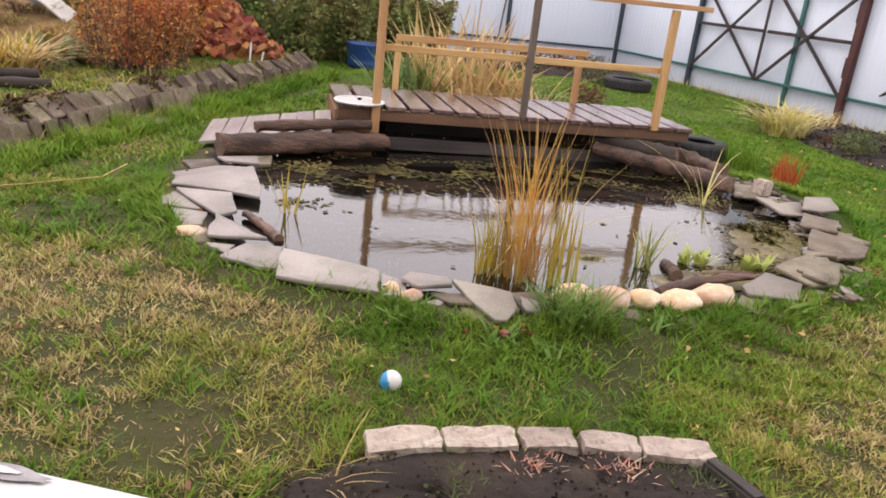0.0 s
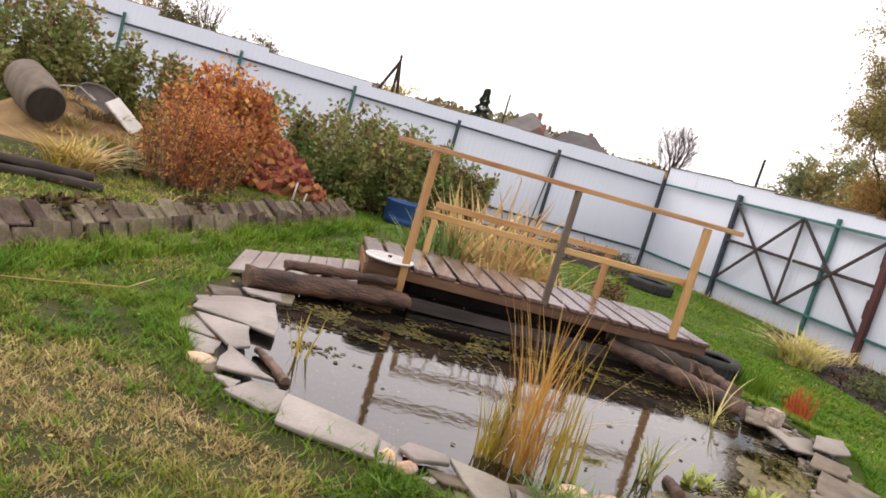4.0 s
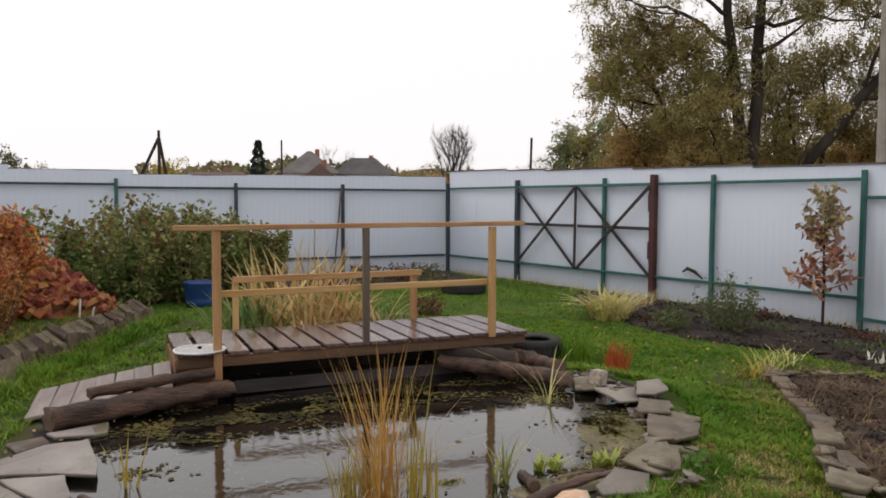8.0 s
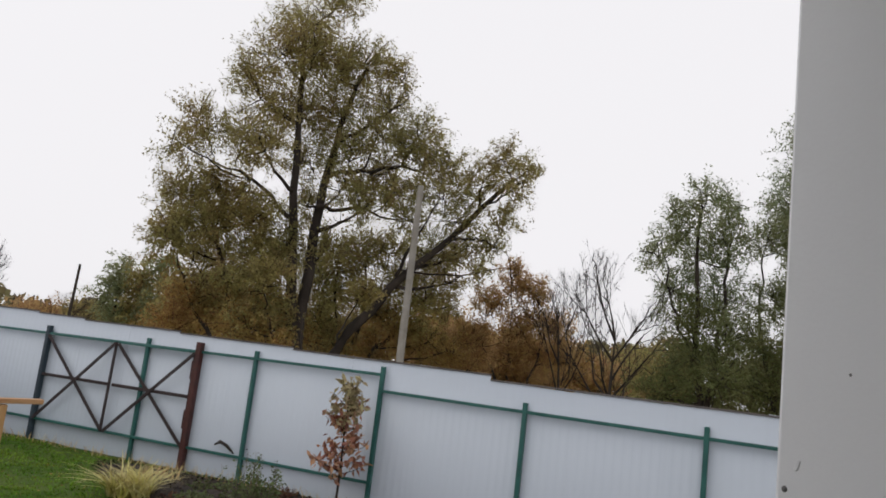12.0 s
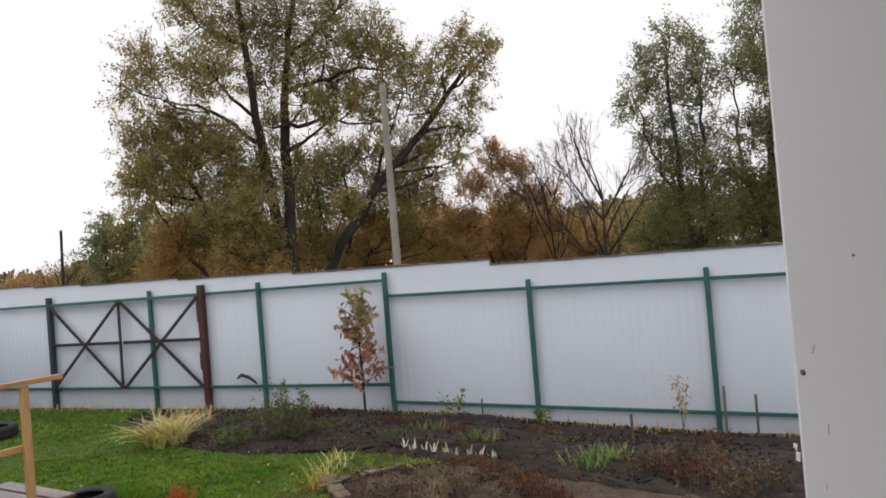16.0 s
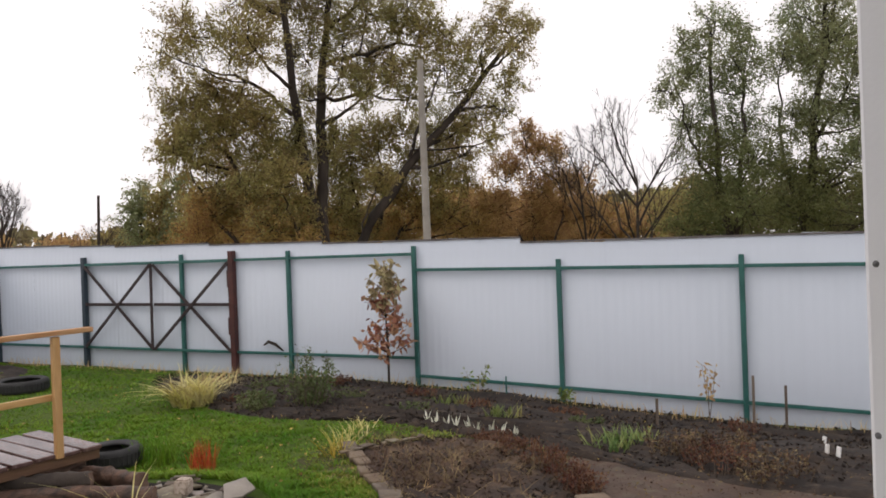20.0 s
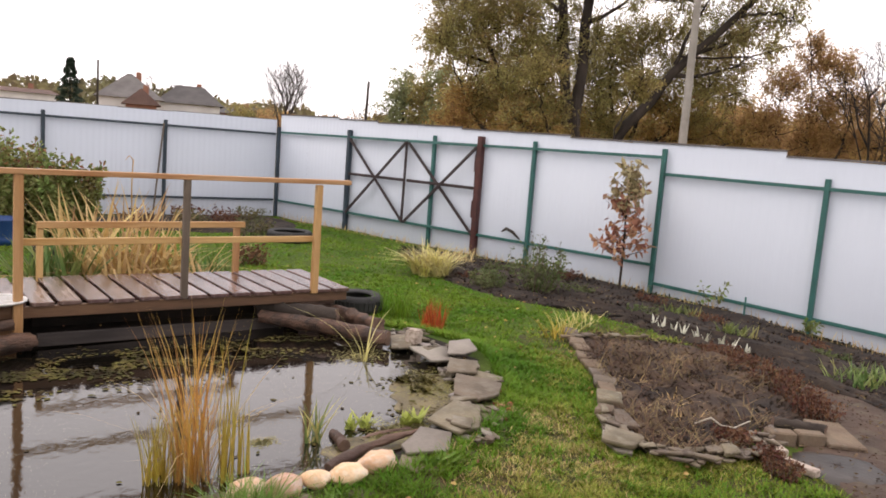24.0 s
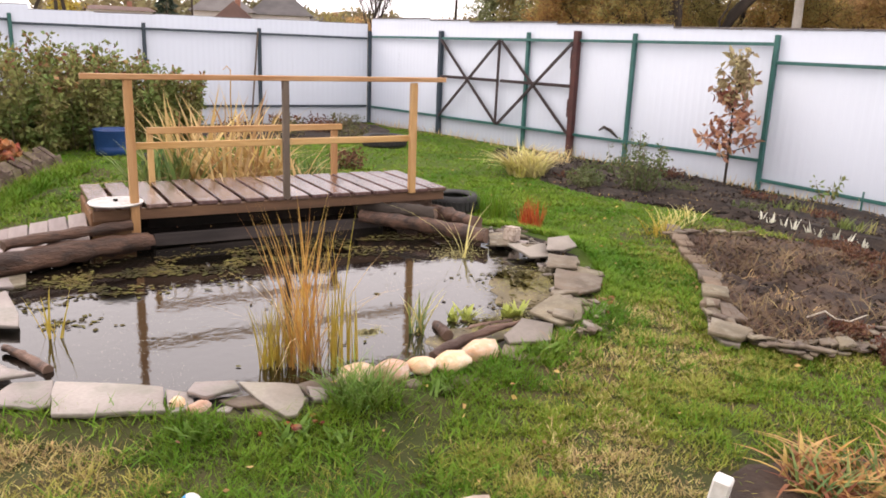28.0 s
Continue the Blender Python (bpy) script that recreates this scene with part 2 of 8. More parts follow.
M_darklog = mat("dark_wet_log", (0.036, 0.018, 0.011), (0.135, 0.071, 0.044), 0.6, 4, 30, 1.6, stretch=(0.6, 2.4, 2.4), c=(0.022, 0.014, 0.01))
M_logend = mat("cut_log_end", (0.1, 0.06, 0.04), (0.16, 0.1, 0.07), 0.8, 12, 60, 0.5)
M_slab = mat("slate_slab", (0.245, 0.212, 0.195), (0.34, 0.3, 0.275), 0.55, 2, 50, 0.25, per_object=0.16, c=(0.2, 0.2, 0.16))
M_slabpale = mat("pale_grey_slab", (0.18, 0.155, 0.128), (0.27, 0.24, 0.205), 0.6, 3, 50, 0.35, per_object=0.12, c=(0.26, 0.24, 0.19))
M_slabdark = mat("green_grey_stone", (0.1, 0.078, 0.052), (0.175, 0.136, 0.094), 0.65, 5, 50, 0.5, per_object=0.3, c=(0.2, 0.175, 0.135))
M_pebble = mat("tan_boulder", (0.62, 0.38, 0.23), (0.7, 0.5, 0.35), 0.65, 9, 60, 0.4, per_object=0.2, c=(0.66, 0.56, 0.47))
M_bankstone = mat("grey_bank_tile", (0.095, 0.07, 0.052), (0.21, 0.165, 0.132), 0.9, 7, 50, 0.7, per_object=0.45, c=(0.085, 0.075, 0.03), spec=0.2)
M_kerb = mat("sandy_kerb_brick", (0.36, 0.29, 0.24), (0.52, 0.44, 0.37), 0.9, 14, 80, 0.8, per_object=0.12, c=(0.22, 0.17, 0.13))
M_brick = mat("broken_red_brick", (0.27, 0.065, 0.024), (0.34, 0.12, 0.05), 0.9, 6, 50, 0.5, per_object=0.45, c=(0.22, 0.14, 0.1))
M_sheet = mat("white_fence_sheet", (0.47, 0.52, 0.585), (0.48, 0.53, 0.595), 0.42, 0.8, 3, 0.0, per_object=0.012, spec=0.4, grain=0.012)
M_cap = mat("sheet_edge", (0.1, 0.09, 0.09), (0.16, 0.14, 0.13), 0.6, 5, 30, 0)
M_green = mat("green_painted_steel", (0.016, 0.095, 0.083), (0.026, 0.13, 0.114), 0.45, 4, 40, 0.05, spec=0.5)
M_navy = mat("dark_blue_grey_steel", (0.02, 0.035, 0.05), (0.03, 0.05, 0.065), 0.5, 4, 40, 0.05)
M_rust = mat("red_oxide_steel", (0.055, 0.014, 0.012), (0.085, 0.023, 0.018), 0.6, 5, 40, 0.15, c=(0.05, 0.02, 0.016))
M_rubber = mat("black_rubber", (0.012, 0.012, 0.013), (0.03, 0.03, 0.03), 0.75, 6, 60, 0.2)
M_blue = mat("blue_plastic", (0.01, 0.045, 0.16), (0.014, 0.065, 0.22), 0.45, 3, 30, 0.05)
M_white = mat("white_enamel", (0.7, 0.7, 0.68), (0.78, 0.78, 0.76), 0.35, 6, 40, 0.03, c=(0.6, 0.57, 0.52))
M_lid = mat("worn_enamel", (0.4, 0.4, 0.39), (0.5, 0.5, 0.48), 0.35, 9, 60, 0.05, c=(0.28, 0.26, 0.23))
M_cyan = mat("cyan_rubber", (0.02, 0.25, 0.5), (0.03, 0.3, 0.58), 0.5, 6, 40, 0.03)
# rubber black; also stands for shade on the sash edge and in brick holes
M_black = mat("black_gasket_and_shade", (0.004, 0.004, 0.0045), (0.006, 0.006, 0.006), 0.9, 6, 40, 0, spec=0.0)
M_pvc = mat("white_reveal", (0.785, 0.795, 0.82), (0.795, 0.805, 0.83), 0.55, 2.5, 200, 0.03, grain=0.01)
# frame colour is lowered to include the shadow of the seal
M_frame = mat("frame_grey_with_shade", (0.37, 0.385, 0.365), (0.39, 0.405, 0.385), 0.4, 3, 200, 0.03, grain=0.01)
M_joint = mat("dark_grey_strip", (0.12, 0.12, 0.125), (0.16, 0.16, 0.16), 0.6, 6, 60, 0)
M_room = mat("room_plaster", (0.5, 0.48, 0.45), (0.58, 0.56, 0.52), 0.9, 2, 40, 0.1)
M_sill = mat("old_white_sill", (0.85, 0.85, 0.84), (0.88, 0.88, 0.87), 0.5, 7, 150, 0.08, grain=0.03)
M_chip = mat("bare_chipped_patch", (0.36, 0.33, 0.33), (0.62, 0.6, 0.6), 0.8, 40, 90, 0.3)
M_concrete = mat("pole_concrete", (0.24, 0.22, 0.195), (0.33, 0.31, 0.28), 0.85, 2, 30, 0.2)
M_roof = mat("slate_roof", (0.1, 0.09, 0.086), (0.14, 0.13, 0.124), 0.8, 0.8, 8, 0.1)
M_roof_d = mat("dark_brown_roof", (0.055, 0.05, 0.05), (0.085, 0.078, 0.076), 0.8, 0.8, 8, 0.1)
M_limewall = mat("lime_washed_wall", (0.6, 0.58, 0.55), (0.7, 0.68, 0.65), 0.85, 0.8, 10, 0.1)
M_wallb = mat("red_brick_wall", (0.26, 0.11, 0.075), (0.33, 0.17, 0.11), 0.85, 0.8, 10, 0.1)
M_drystem = mat("dry_tangled_stem", (0.06, 0.033, 0.019), (0.21, 0.14, 0.08), 0.8, 3, 30, 0, island=0.55, spec=0.2)
M_rosette = mat("rosette_leaf", (0.3, 0.36, 0.07), (0.46, 0.48, 0.14), 0.5, 6, 30, 0, island=0.25, translucent=0.2, spec=0.3)
M_brace = mat("dark_gate_steel", (0.022, 0.013, 0.014), (0.036, 0.02, 0.02), 0.6, 5, 40, 0.1)
M_seedling = mat("pinkish_seedling", (0.5, 0.2, 0.16), (0.55, 0.4, 0.28), 0.6, 20, 60, 0, island=0.35, spec=0.2)
M_sedge = mat("dark_sedge_blade", (0.1, 0.2, 0.028), (0.2, 0.3, 0.06), 0.5, 4, 30, 0, island=0.4, translucent=0.25, spec=0.25)
M_wet = mat("wet_puddle", (0.02, 0.016, 0.014), (0.045, 0.034, 0.028), 0.4, 4, 30, 0.2)
M_block = mat("tan_block", (0.13, 0.09, 0.06), (0.2, 0.148, 0.1), 0.85, 6, 60, 0.5, c=(0.15, 0.12, 0.085))
M_oak_low = mat("russet_oak_leaf", (0.36, 0.15, 0.09), (0.46, 0.27, 0.19), 0.6, 3, 15, 0, island=0.35, translucent=0.3, spec=0.2)
M_oak_top = mat("pale_oak_leaf", (0.42, 0.33, 0.18), (0.36, 0.31, 0.18), 0.6, 3, 15, 0, island=0.3, translucent=0.3, spec=0.2)
M_aster = mat("aster_leaf", (0.09, 0.13, 0.045), (0.16, 0.18, 0.075), 0.6, 3, 12, 0, island=0.35, translucent=0.25, spec=0.2)
M_wither = mat("withered_red", (0.115, 0.045, 0.029), (0.18, 0.088, 0.052), 0.7, 3, 15, 0, island=0.4, translucent=0.15, spec=0.2)
M_glass = mat("window_pane", (0.05, 0.06, 0.07), (0.08, 0.09, 0.1), 0.1, 2, 20, 0)
M_sand = mat("sand_heap", (0.24, 0.15, 0.07), (0.38, 0.26, 0.12), 0.95, 4, 60, 0.5)
M_lilypad = mat("floating_leaf", (0.026, 0.023, 0.008), (0.11, 0.088, 0.028), 0.75, 3, 30, 0, island=0.55, spec=0.1)
M_deadleaf = mat("fallen_leaf", (0.3, 0.16, 0.05), (0.42, 0.28, 0.1), 0.7, 4, 30, 0, island=0.5)

# water: dark, still, with a dusty film
M_water = bpy.data.materials.new("pond_water")
M_water.use_nodes = True
n, l = M_water.node_tree.nodes, M_water.node_tree.links
p = n["Principled BSDF"]
co, n1, n2 = n.new("ShaderNodeTexCoord"), n.new("ShaderNodeTexNoise"), n.new("ShaderNodeTexNoise")
n1.inputs["Scale"].default_value, n1.inputs["Detail"].default_value = 1.6, 9
n2.inputs["Scale"].default_value, n2.inputs["Detail"].default_value = 14, 5
l.new(co.outputs["Object"], n1.inputs["Vector"])
l.new(co.outputs["Object"], n2.inputs["Vector"])
mr = n.new("ShaderNodeMapRange")
mr.inputs["From Min"].default_value, mr.inputs["From Max"].default_value = 0.4, 0.7
l.new(n1.outputs["Fac"], mr.inputs["Value"])
mx = n.new("ShaderNodeMix")
mx.data_type = "RGBA"
mx.inputs["A"].default_value, mx.inputs["B"].default_value = (0.003, 0.0025, 0.0018, 1), (0.01, 0.0085, 0.006, 1)
l.new(mr.outputs["Result"], mx.inputs["Factor"])
l.new(mx.outputs["Result"], p.inputs["Base Color"])
m3 = n.new("ShaderNodeMapRange")
m3.inputs["From Min"].default_value, m3.inputs["From Max"].default_value = 0.35, 0.75
m3.inputs["To Min"].default_value, m3.inputs["To Max"].default_value = 0.008, 0.05
l.new(n2.outputs["Fac"], m3.inputs["Value"])
l.new(m3.outputs["Result"], p.inputs["Roughness"])
p.inputs["IOR"].default_value = 1.9
bp = n.new("ShaderNodeBump")
bp.inputs["Strength"].default_value, bp.inputs["Distance"].default_value = 0.1, 0.01
l.new(n2.outputs["Fac"], bp.inputs["Height"])
l.new(bp.outputs["Normal"], p.inputs["Normal"])

# ---------------------------------------------------------------- mesh helpers
R = np.random.default_rng(7)


def raw(name, V, F, material, parent=None, label="", smooth=False):
    """A mesh object from arrays; all faces have the same number of corners, or F is a list of such arrays."""
    me = bpy.data.meshes.new(name)
    V = np.asarray(V, float)
    Fs = F if isinstance(F, list) else [F]
    Fs = [np.asarray(f, int) for f in Fs if len(f)]
    me.vertices.add(len(V))
    me.vertices.foreach_set("co", V.ravel())
    loops = np.concatenate([f.ravel() for f in Fs])
    sizes = np.concatenate([np.full(len(f), f.shape[1]) for f in Fs])
    me.loops.add(len(loops))
    me.loops.foreach_set("vertex_index", loops)
    me.polygons.add(len(sizes))
    me.polygons.foreach_set("loop_start", np.r_[0, np.cumsum(sizes)[:-1]])
    if smooth:
        me.polygons.foreach_set("use_smooth", np.ones(len(sizes), bool))
    me.update(calc_edges=True)
    me.validate()
    me.materials.append(material)
    ob = new(name, me)
    if parent:
        ob.parent = parent
    if label:
        ob["label"] = label
    return ob


def part(name, bm, material, parent=None, label="", smooth=False):
    me = bpy.data.meshes.new(name)
    bmesh.ops.recalc_face_normals(bm, faces=bm.faces)
    if smooth:
        for f in bm.faces:
            f.smooth = True
    bm.to_mesh(me)
    bm.free()
    me.materials.append(material)
    ob = new(name, me)
    if parent:
        ob.parent = parent
    if label:
        ob["label"] = label
    return ob


def thing(name, label, category, at=(0, 0, 0), rz=0.0, group="", kind=""):
    ob = new(name)
    ob.matrix_world = pose(*at, 0, 0, rz)
    return tagged(ob, label, category, group, kind)


def box_bm(sx, sy, sz, m=None, bevel=0.004, seg=1):
    bm = bmesh.new()
    bmesh.ops.create_cube(bm, size=1, matrix=Matrix.Diagonal((sx, sy, sz, 1)))
    if bevel:
        bmesh.ops.bevel(bm, geom=bm.edges[:], offset=bevel, segments=seg, affect="EDGES")
    if m is not None:
        bmesh.ops.transform(bm, matrix=m, verts=bm.verts)
    return bm


def beam_bm(p, q, w, h, bevel=0.004):
    """A bar from p to q, w wide and h high in section."""
    p, q = Vector(p), Vector(q)
    d = q - p
    side = d.cross(Vector((0, 0, 1)))
    if side.length < 1e-4:
        side = Vector((1, 0, 0))
    side.normalize()
    up = side.cross(d).normalized()
    m = Matrix((d.normalized(), side, up)).transposed().to_4x4()
    return box_bm(d.length, w, h, Matrix.Translation((p + q) / 2) @ m, bevel)


def tube(points, radii, sides=6):
    """Vertices and quads of a tapered tube along points."""
    P = np.asarray(points, float)
    r = np.asarray(radii, float)
    d = np.gradient(P, axis=0)
    d /= np.linalg.norm(d, axis=1)[:, None] + 1e-9
    ref = np.where(np.abs(d[:, 2:3]) > 0.9, [[1.0, 0, 0]], [[0, 0, 1.0]])
    a = np.cross(d, ref)
    a /= np.linalg.norm(a, axis=1)[:, None] + 1e-9
    b = np.cross(d, a)
    ang = np.arange(sides) * 2 * np.pi / sides
    V = P[:, None] + r[:, None, None] * (a[:, None] * np.cos(ang)[None, :, None] + b[:, None] * np.sin(ang)[None, :, None])
    n = len(P)
    i, j = np.meshgrid(np.arange(n - 1), np.arange(sides), indexing="ij")
    k = (j + 1) % sides
    F = np.stack([i * sides + j, i * sides + k, (i + 1) * sides + k, (i + 1) * sides + j], -1).reshape(-1, 4)
    return V.reshape(-1, 3), F


def join_tubes(parts):
    V, F, o = [], [], 0
    for v, f in parts:
        V.append(v)
        F.append(f + o)
        o += len(v)
    return np.concatenate(V), np.concatenate(F)


def leaf_mesh(C, D, size, width=0.5, fold=0.15, rng=R):
    """Pointed, slightly folded leaves at C, along D, each two triangles."""
    n = len(C)
    D = D / (np.linalg.norm(D, axis=1)[:, None] + 1e-9)
    rnd = rng.normal(size=(n, 3))
    S = np.cross(D, rnd)
    S /= np.linalg.norm(S, axis=1)[:, None] + 1e-9
    N = np.cross(S, D)
    s = (size * rng.uniform(0.6, 1.3, n))[:, None]
    V = np.stack([C, C + s * (0.45 * D + 0.5 * width * S + fold * N), C + s * D, C + s * (0.45 * D - 0.5 * width * S + fold * N)], 1).reshape(-1, 3)
    b = np.arange(n)[:, None] * 4
    F = np.concatenate([b + [0, 1, 2], b + [0, 2, 3]])
    return V, F


def blade_mesh(base, height, width, lean, droop, rng=R, seg=3):
    """Curved grass blades from base points: tapering strips."""
    n = len(base)
    az = rng.uniform(0, 2 * np.pi, n)
    out = np.stack([np.cos(az), np.sin(az), np.zeros(n)], -1)
    side = np.stack([-np.sin(az + rng.normal(0, 0.6, n)), np.cos(az), np.zeros(n)], -1)
    h = np.asarray(height) * np.ones(n)
    ln = np.asarray(lean) * rng.uniform(0.2, 1.3, n)
    dr = np.asarray(droop) * rng.uniform(0.3, 1.2, n)
    rows = []
    for k in range(seg + 1):
        t = k / seg
        c = base + out * (h * (ln * t + dr * t * t * 0.8))[:, None] + np.array([0, 0, 1.0]) * (h * (t - dr * 0.45 * t * t))[:, None]
        w = (np.asarray(width) * (1 - t) ** 0.6 * 0.5 * np.ones(n))[:, None] if k < seg else None
        rows += [c - side * w, c + side * w] if k < seg else [c]
    V = np.stack(rows, 1)
    m = V.shape[1]
    b = np.arange(n)[:, None] * m
    Q = [b + [2 * k, 2 * k + 1, 2 * k + 3, 2 * k + 2] for k in range(seg - 1)]
    T = b + [2 * seg - 2, 2 * seg - 1, 2 * seg]
    return V.reshape(-1, 3), [np.concatenate(Q), T] if Q else [T]


def inside(poly, X, Y):
    P = np.asarray(poly, float)
    hit = np.zeros(X.shape, bool)
    for (x0, y0), (x1, y1) in zip(P, np.roll(P, -1, 0)):
        cross = ((y0 > Y) != (y1 > Y)) & (X < (x1 - x0) * (Y - y0) / (y1 - y0 + 1e-12) + x0)
        hit ^= cross
    return hit


def dist_poly(poly, X, Y):
    P = np.asarray(poly, float)
    best = np.full(X.shape, 1e9)
    for (x0, y0), (x1, y1) in zip(P, np.roll(P, -1, 0)):
        dx, dy = x1 - x0, y1 - y0
        t = np.clip(((X - x0) * dx + (Y - y0) * dy) / (dx * dx + dy * dy), 0, 1)
        best = np.minimum(best, np.hypot(X - x0 - t * dx, Y - y0 - t * dy))
    return best


def smooth_poly(poly, times=2):
    P = np.asarray(poly, float)
    for _ in range(times):
        Q = np.roll(P, -1, 0)
        P = np.stack([0.75 * P + 0.25 * Q, 0.25 * P + 0.75 * Q], 1).reshape(-1, 2)
    return P


def step(a, b, v):
    t = np.clip((v - a) / (b - a), 0, 1)
    return t * t * (3 - 2 * t)


def wave(X, Y, s, k=0):
    """Cheap smooth unevenness, about -1 to 1."""
    return (np.sin(X * s * 1.3 + 1.7 * k + 2 * np.sin(Y * s * 0.7 + k)) + np.sin(Y * s * 1.1 - 0.9 * k + 2 * np.sin(X * s * 0.8 - k))) / 2

# ---------------------------------------------------------------- plan
POND = smooth_poly([(0.45, 5.1), (0.34, 4.45), (0.2, 4.08), (0.1, 3.62), (0.12, 3.3), (0.24, 2.95), (0.6, 2.62), (1.04, 2.34), (1.5, 2.2), (2.1, 2.16), (2.85, 2.32), (3.58, 2.74),
                    (3.95, 3.12), (4.25, 3.54), (4.36, 3.98), (4.2, 4.5), (3.8, 5.0), (3.2, 5.3), (1.6, 5.4), (0.8, 5.35)], 1)
RIM = smooth_poly([(0.05, 5.2), (-0.2, 4.6), (-0.28, 3.95), (-0.2, 3.3), (-0.05, 2.95), (0.2, 2.58), (0.55, 2.38), (0.68, 2.2), (0.98, 1.96), (1.5, 2.0), (2.2, 1.96), (2.65, 1.95),
                   (3.2, 2.12), (3.85, 2.52), (4.6, 3.35), (4.62, 4.1), (4.3, 4.9), (4.05, 5.5), (1.0, 6.2), (0.3, 6.1)], 1)
BED_OVAL = smooth_poly([(5.85, 3.3), (5.2, 2.7), (4.68, 2.15), (4.0, 1.75), (3.72, 1.35), (3.85, 0.95), (4.3, 0.88), (4.7, 0.98), (5.6, 0.85), (6.5, 1.6), (6.85, 2.4), (6.4, 3.2)], 1)
BED_FENCE = smooth_poly([(8.6, 9.0), (7.6, 7.4), (6.95, 5.9), (6.9, 4.9), (7.15, 4.0), (7.1, 3.3), (6.78, 2.3), (6.3, 0.95), (5.9, -0.2), (6.0, -2.0), (6.4, -4.0), (9.5, -4.0), (9.5, 2.0), (9.5, 9.0)], 1)
BED_NEAR = smooth_poly([(-0.2, 1.18), (0.2, 1.24), (0.62, 1.2), (1.05, 1.06), (1.28, 0.92), (1.2, 0.6), (0.9, 0.3), (0.2, 0.35), (-0.2, 0.7)], 1)
BED_CORNER = smooth_poly([(4.8, 13.6), (5.2, 12.4), (6.8, 11.4), (8.4, 11.6), (9.2, 12.6), (9.2, 13.6), (7.0, 14.2)], 1)
PATH_MUD = smooth_poly([(4.5, 0.75), (5.4, 0.8), (6.5, 1.5), (6.5, 0.9), (6.2, -0.2), (6.0, -2.0), (3.2, -2.0), (3.6, -0.2), (4.2, 0.3)], 1)
BED_IRIS = smooth_poly([(2.0, 0.62), (2.5, 0.62), (3.1, 0.2), (3.0, -0.4), (2.2, -0.2), (1.9, 0.2)], 1)
BANK0, BANKD = np.array([-1.08, 5.2]), np.array([0.55, 0.835]) / np.hypot(0.55, 0.835)
BANKN = np.array([-BANKD[1], BANKD[0]])
WATER_Z = 0.02
# bridge: origin, direction, length, depth, deck height
BO, BU = np.array([1.115, 5.392]), np.array([0.9842, -0.1768])
BL, BD, BZ = 3.18, 1.09, 0.388


def ground_z(X, Y):
    X, Y = np.asarray(X, float), np.asarray(Y, float)
    s = (X - BANK0[0]) * BANKN[0] + (Y - BANK0[1]) * BANKN[1]
    a = (X - BANK0[0]) * BANKD[0] + (Y - BANK0[1]) * BANKD[1]
    z = 0.23 * step(0.06, 0.34, s) * (1 - step(5.2, 6.6, a))
    z = z - 0.3 * step(7.0, 9.2, X) * (1 - step(-1.0, 5.6, Y)) * (1 - step(11, 16, X))
    z = z + 0.012 * wave(X, Y, 2.1, 1) + 0.006 * wave(X, Y, 6.0, 2)
    u, v = (X - BO[0]) * BU[0] + (Y - BO[1]) * BU[1], -(X - BO[0]) * BU[1] + (Y - BO[1]) * BU[0]
    # unseen mound below the deck, added to stop light entering from behind
    z = z + 0.25 * step(0.4, 0.52, v) * (1 - step(0.85, 1.5, v)) * step(0.2, 0.35, u) * (1 - step(2.95, 3.1, u))
    d = dist_poly(POND, X, Y) * np.where(inside(POND, X, Y), 1, -1)
    z = z + 0.045 * (1 - step(0.3, 0.62, -d)) * (d < 0.02)
    z = np.where(d > -0.08, z * (1 - step(-0.08, 0.02, d)) - 0.5 * step(-0.06, 0.35, d), z)
    return z


def zg(x, y):
    return float(ground_z(np.array([x]), np.array([y]))[0])


# ---------------------------------------------------------------- ground and water
def axis(lo, hi, fine, far_lo, far_hi):
    mid = np.arange(lo, hi, fine)
    up = hi + np.cumsum(0.15 * 1.28 ** np.arange(36))
    dn = lo - np.cumsum(0.15 * 1.28 ** np.arange(36))
    return np.concatenate([dn[dn > far_lo][::-1], mid, up[up < far_hi]])


gx, gy = axis(-3.0, 10.0, 0.075, -900, 900), axis(-1.0, 14.5, 0.075, -900, 900)
GX, GY = np.meshgrid(gx, gy)
GZ = ground_z(GX, GY)
nx, ny = len(gx), len(gy)
ii, jj = np.meshgrid(np.arange(ny - 1), np.arange(nx - 1), indexing="ij")
GF = np.stack([ii * nx + jj, ii * nx + jj + 1, (ii + 1) * nx + jj + 1, (ii + 1) * nx + jj], -1).reshape(-1, 4)
ground = raw("ground", np.stack([GX, GY, GZ], -1).reshape(-1, 3), GF, M_ground, smooth=True)
tagged(ground, "mown autumn lawn with worn and dry patches", "lawn", kind="structure")
ground.data.materials.append(M_field)
cx = GX[:-1, :-1].ravel() + 0.05
cy = GY[:-1, :-1].ravel() + 0.05
ground.data.materials.append(M_turf)
# slot 3: wet rim earth, and the deck's shade painted onto the ground below
ground.data.materials.append(M_wetshade)
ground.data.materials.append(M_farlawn)
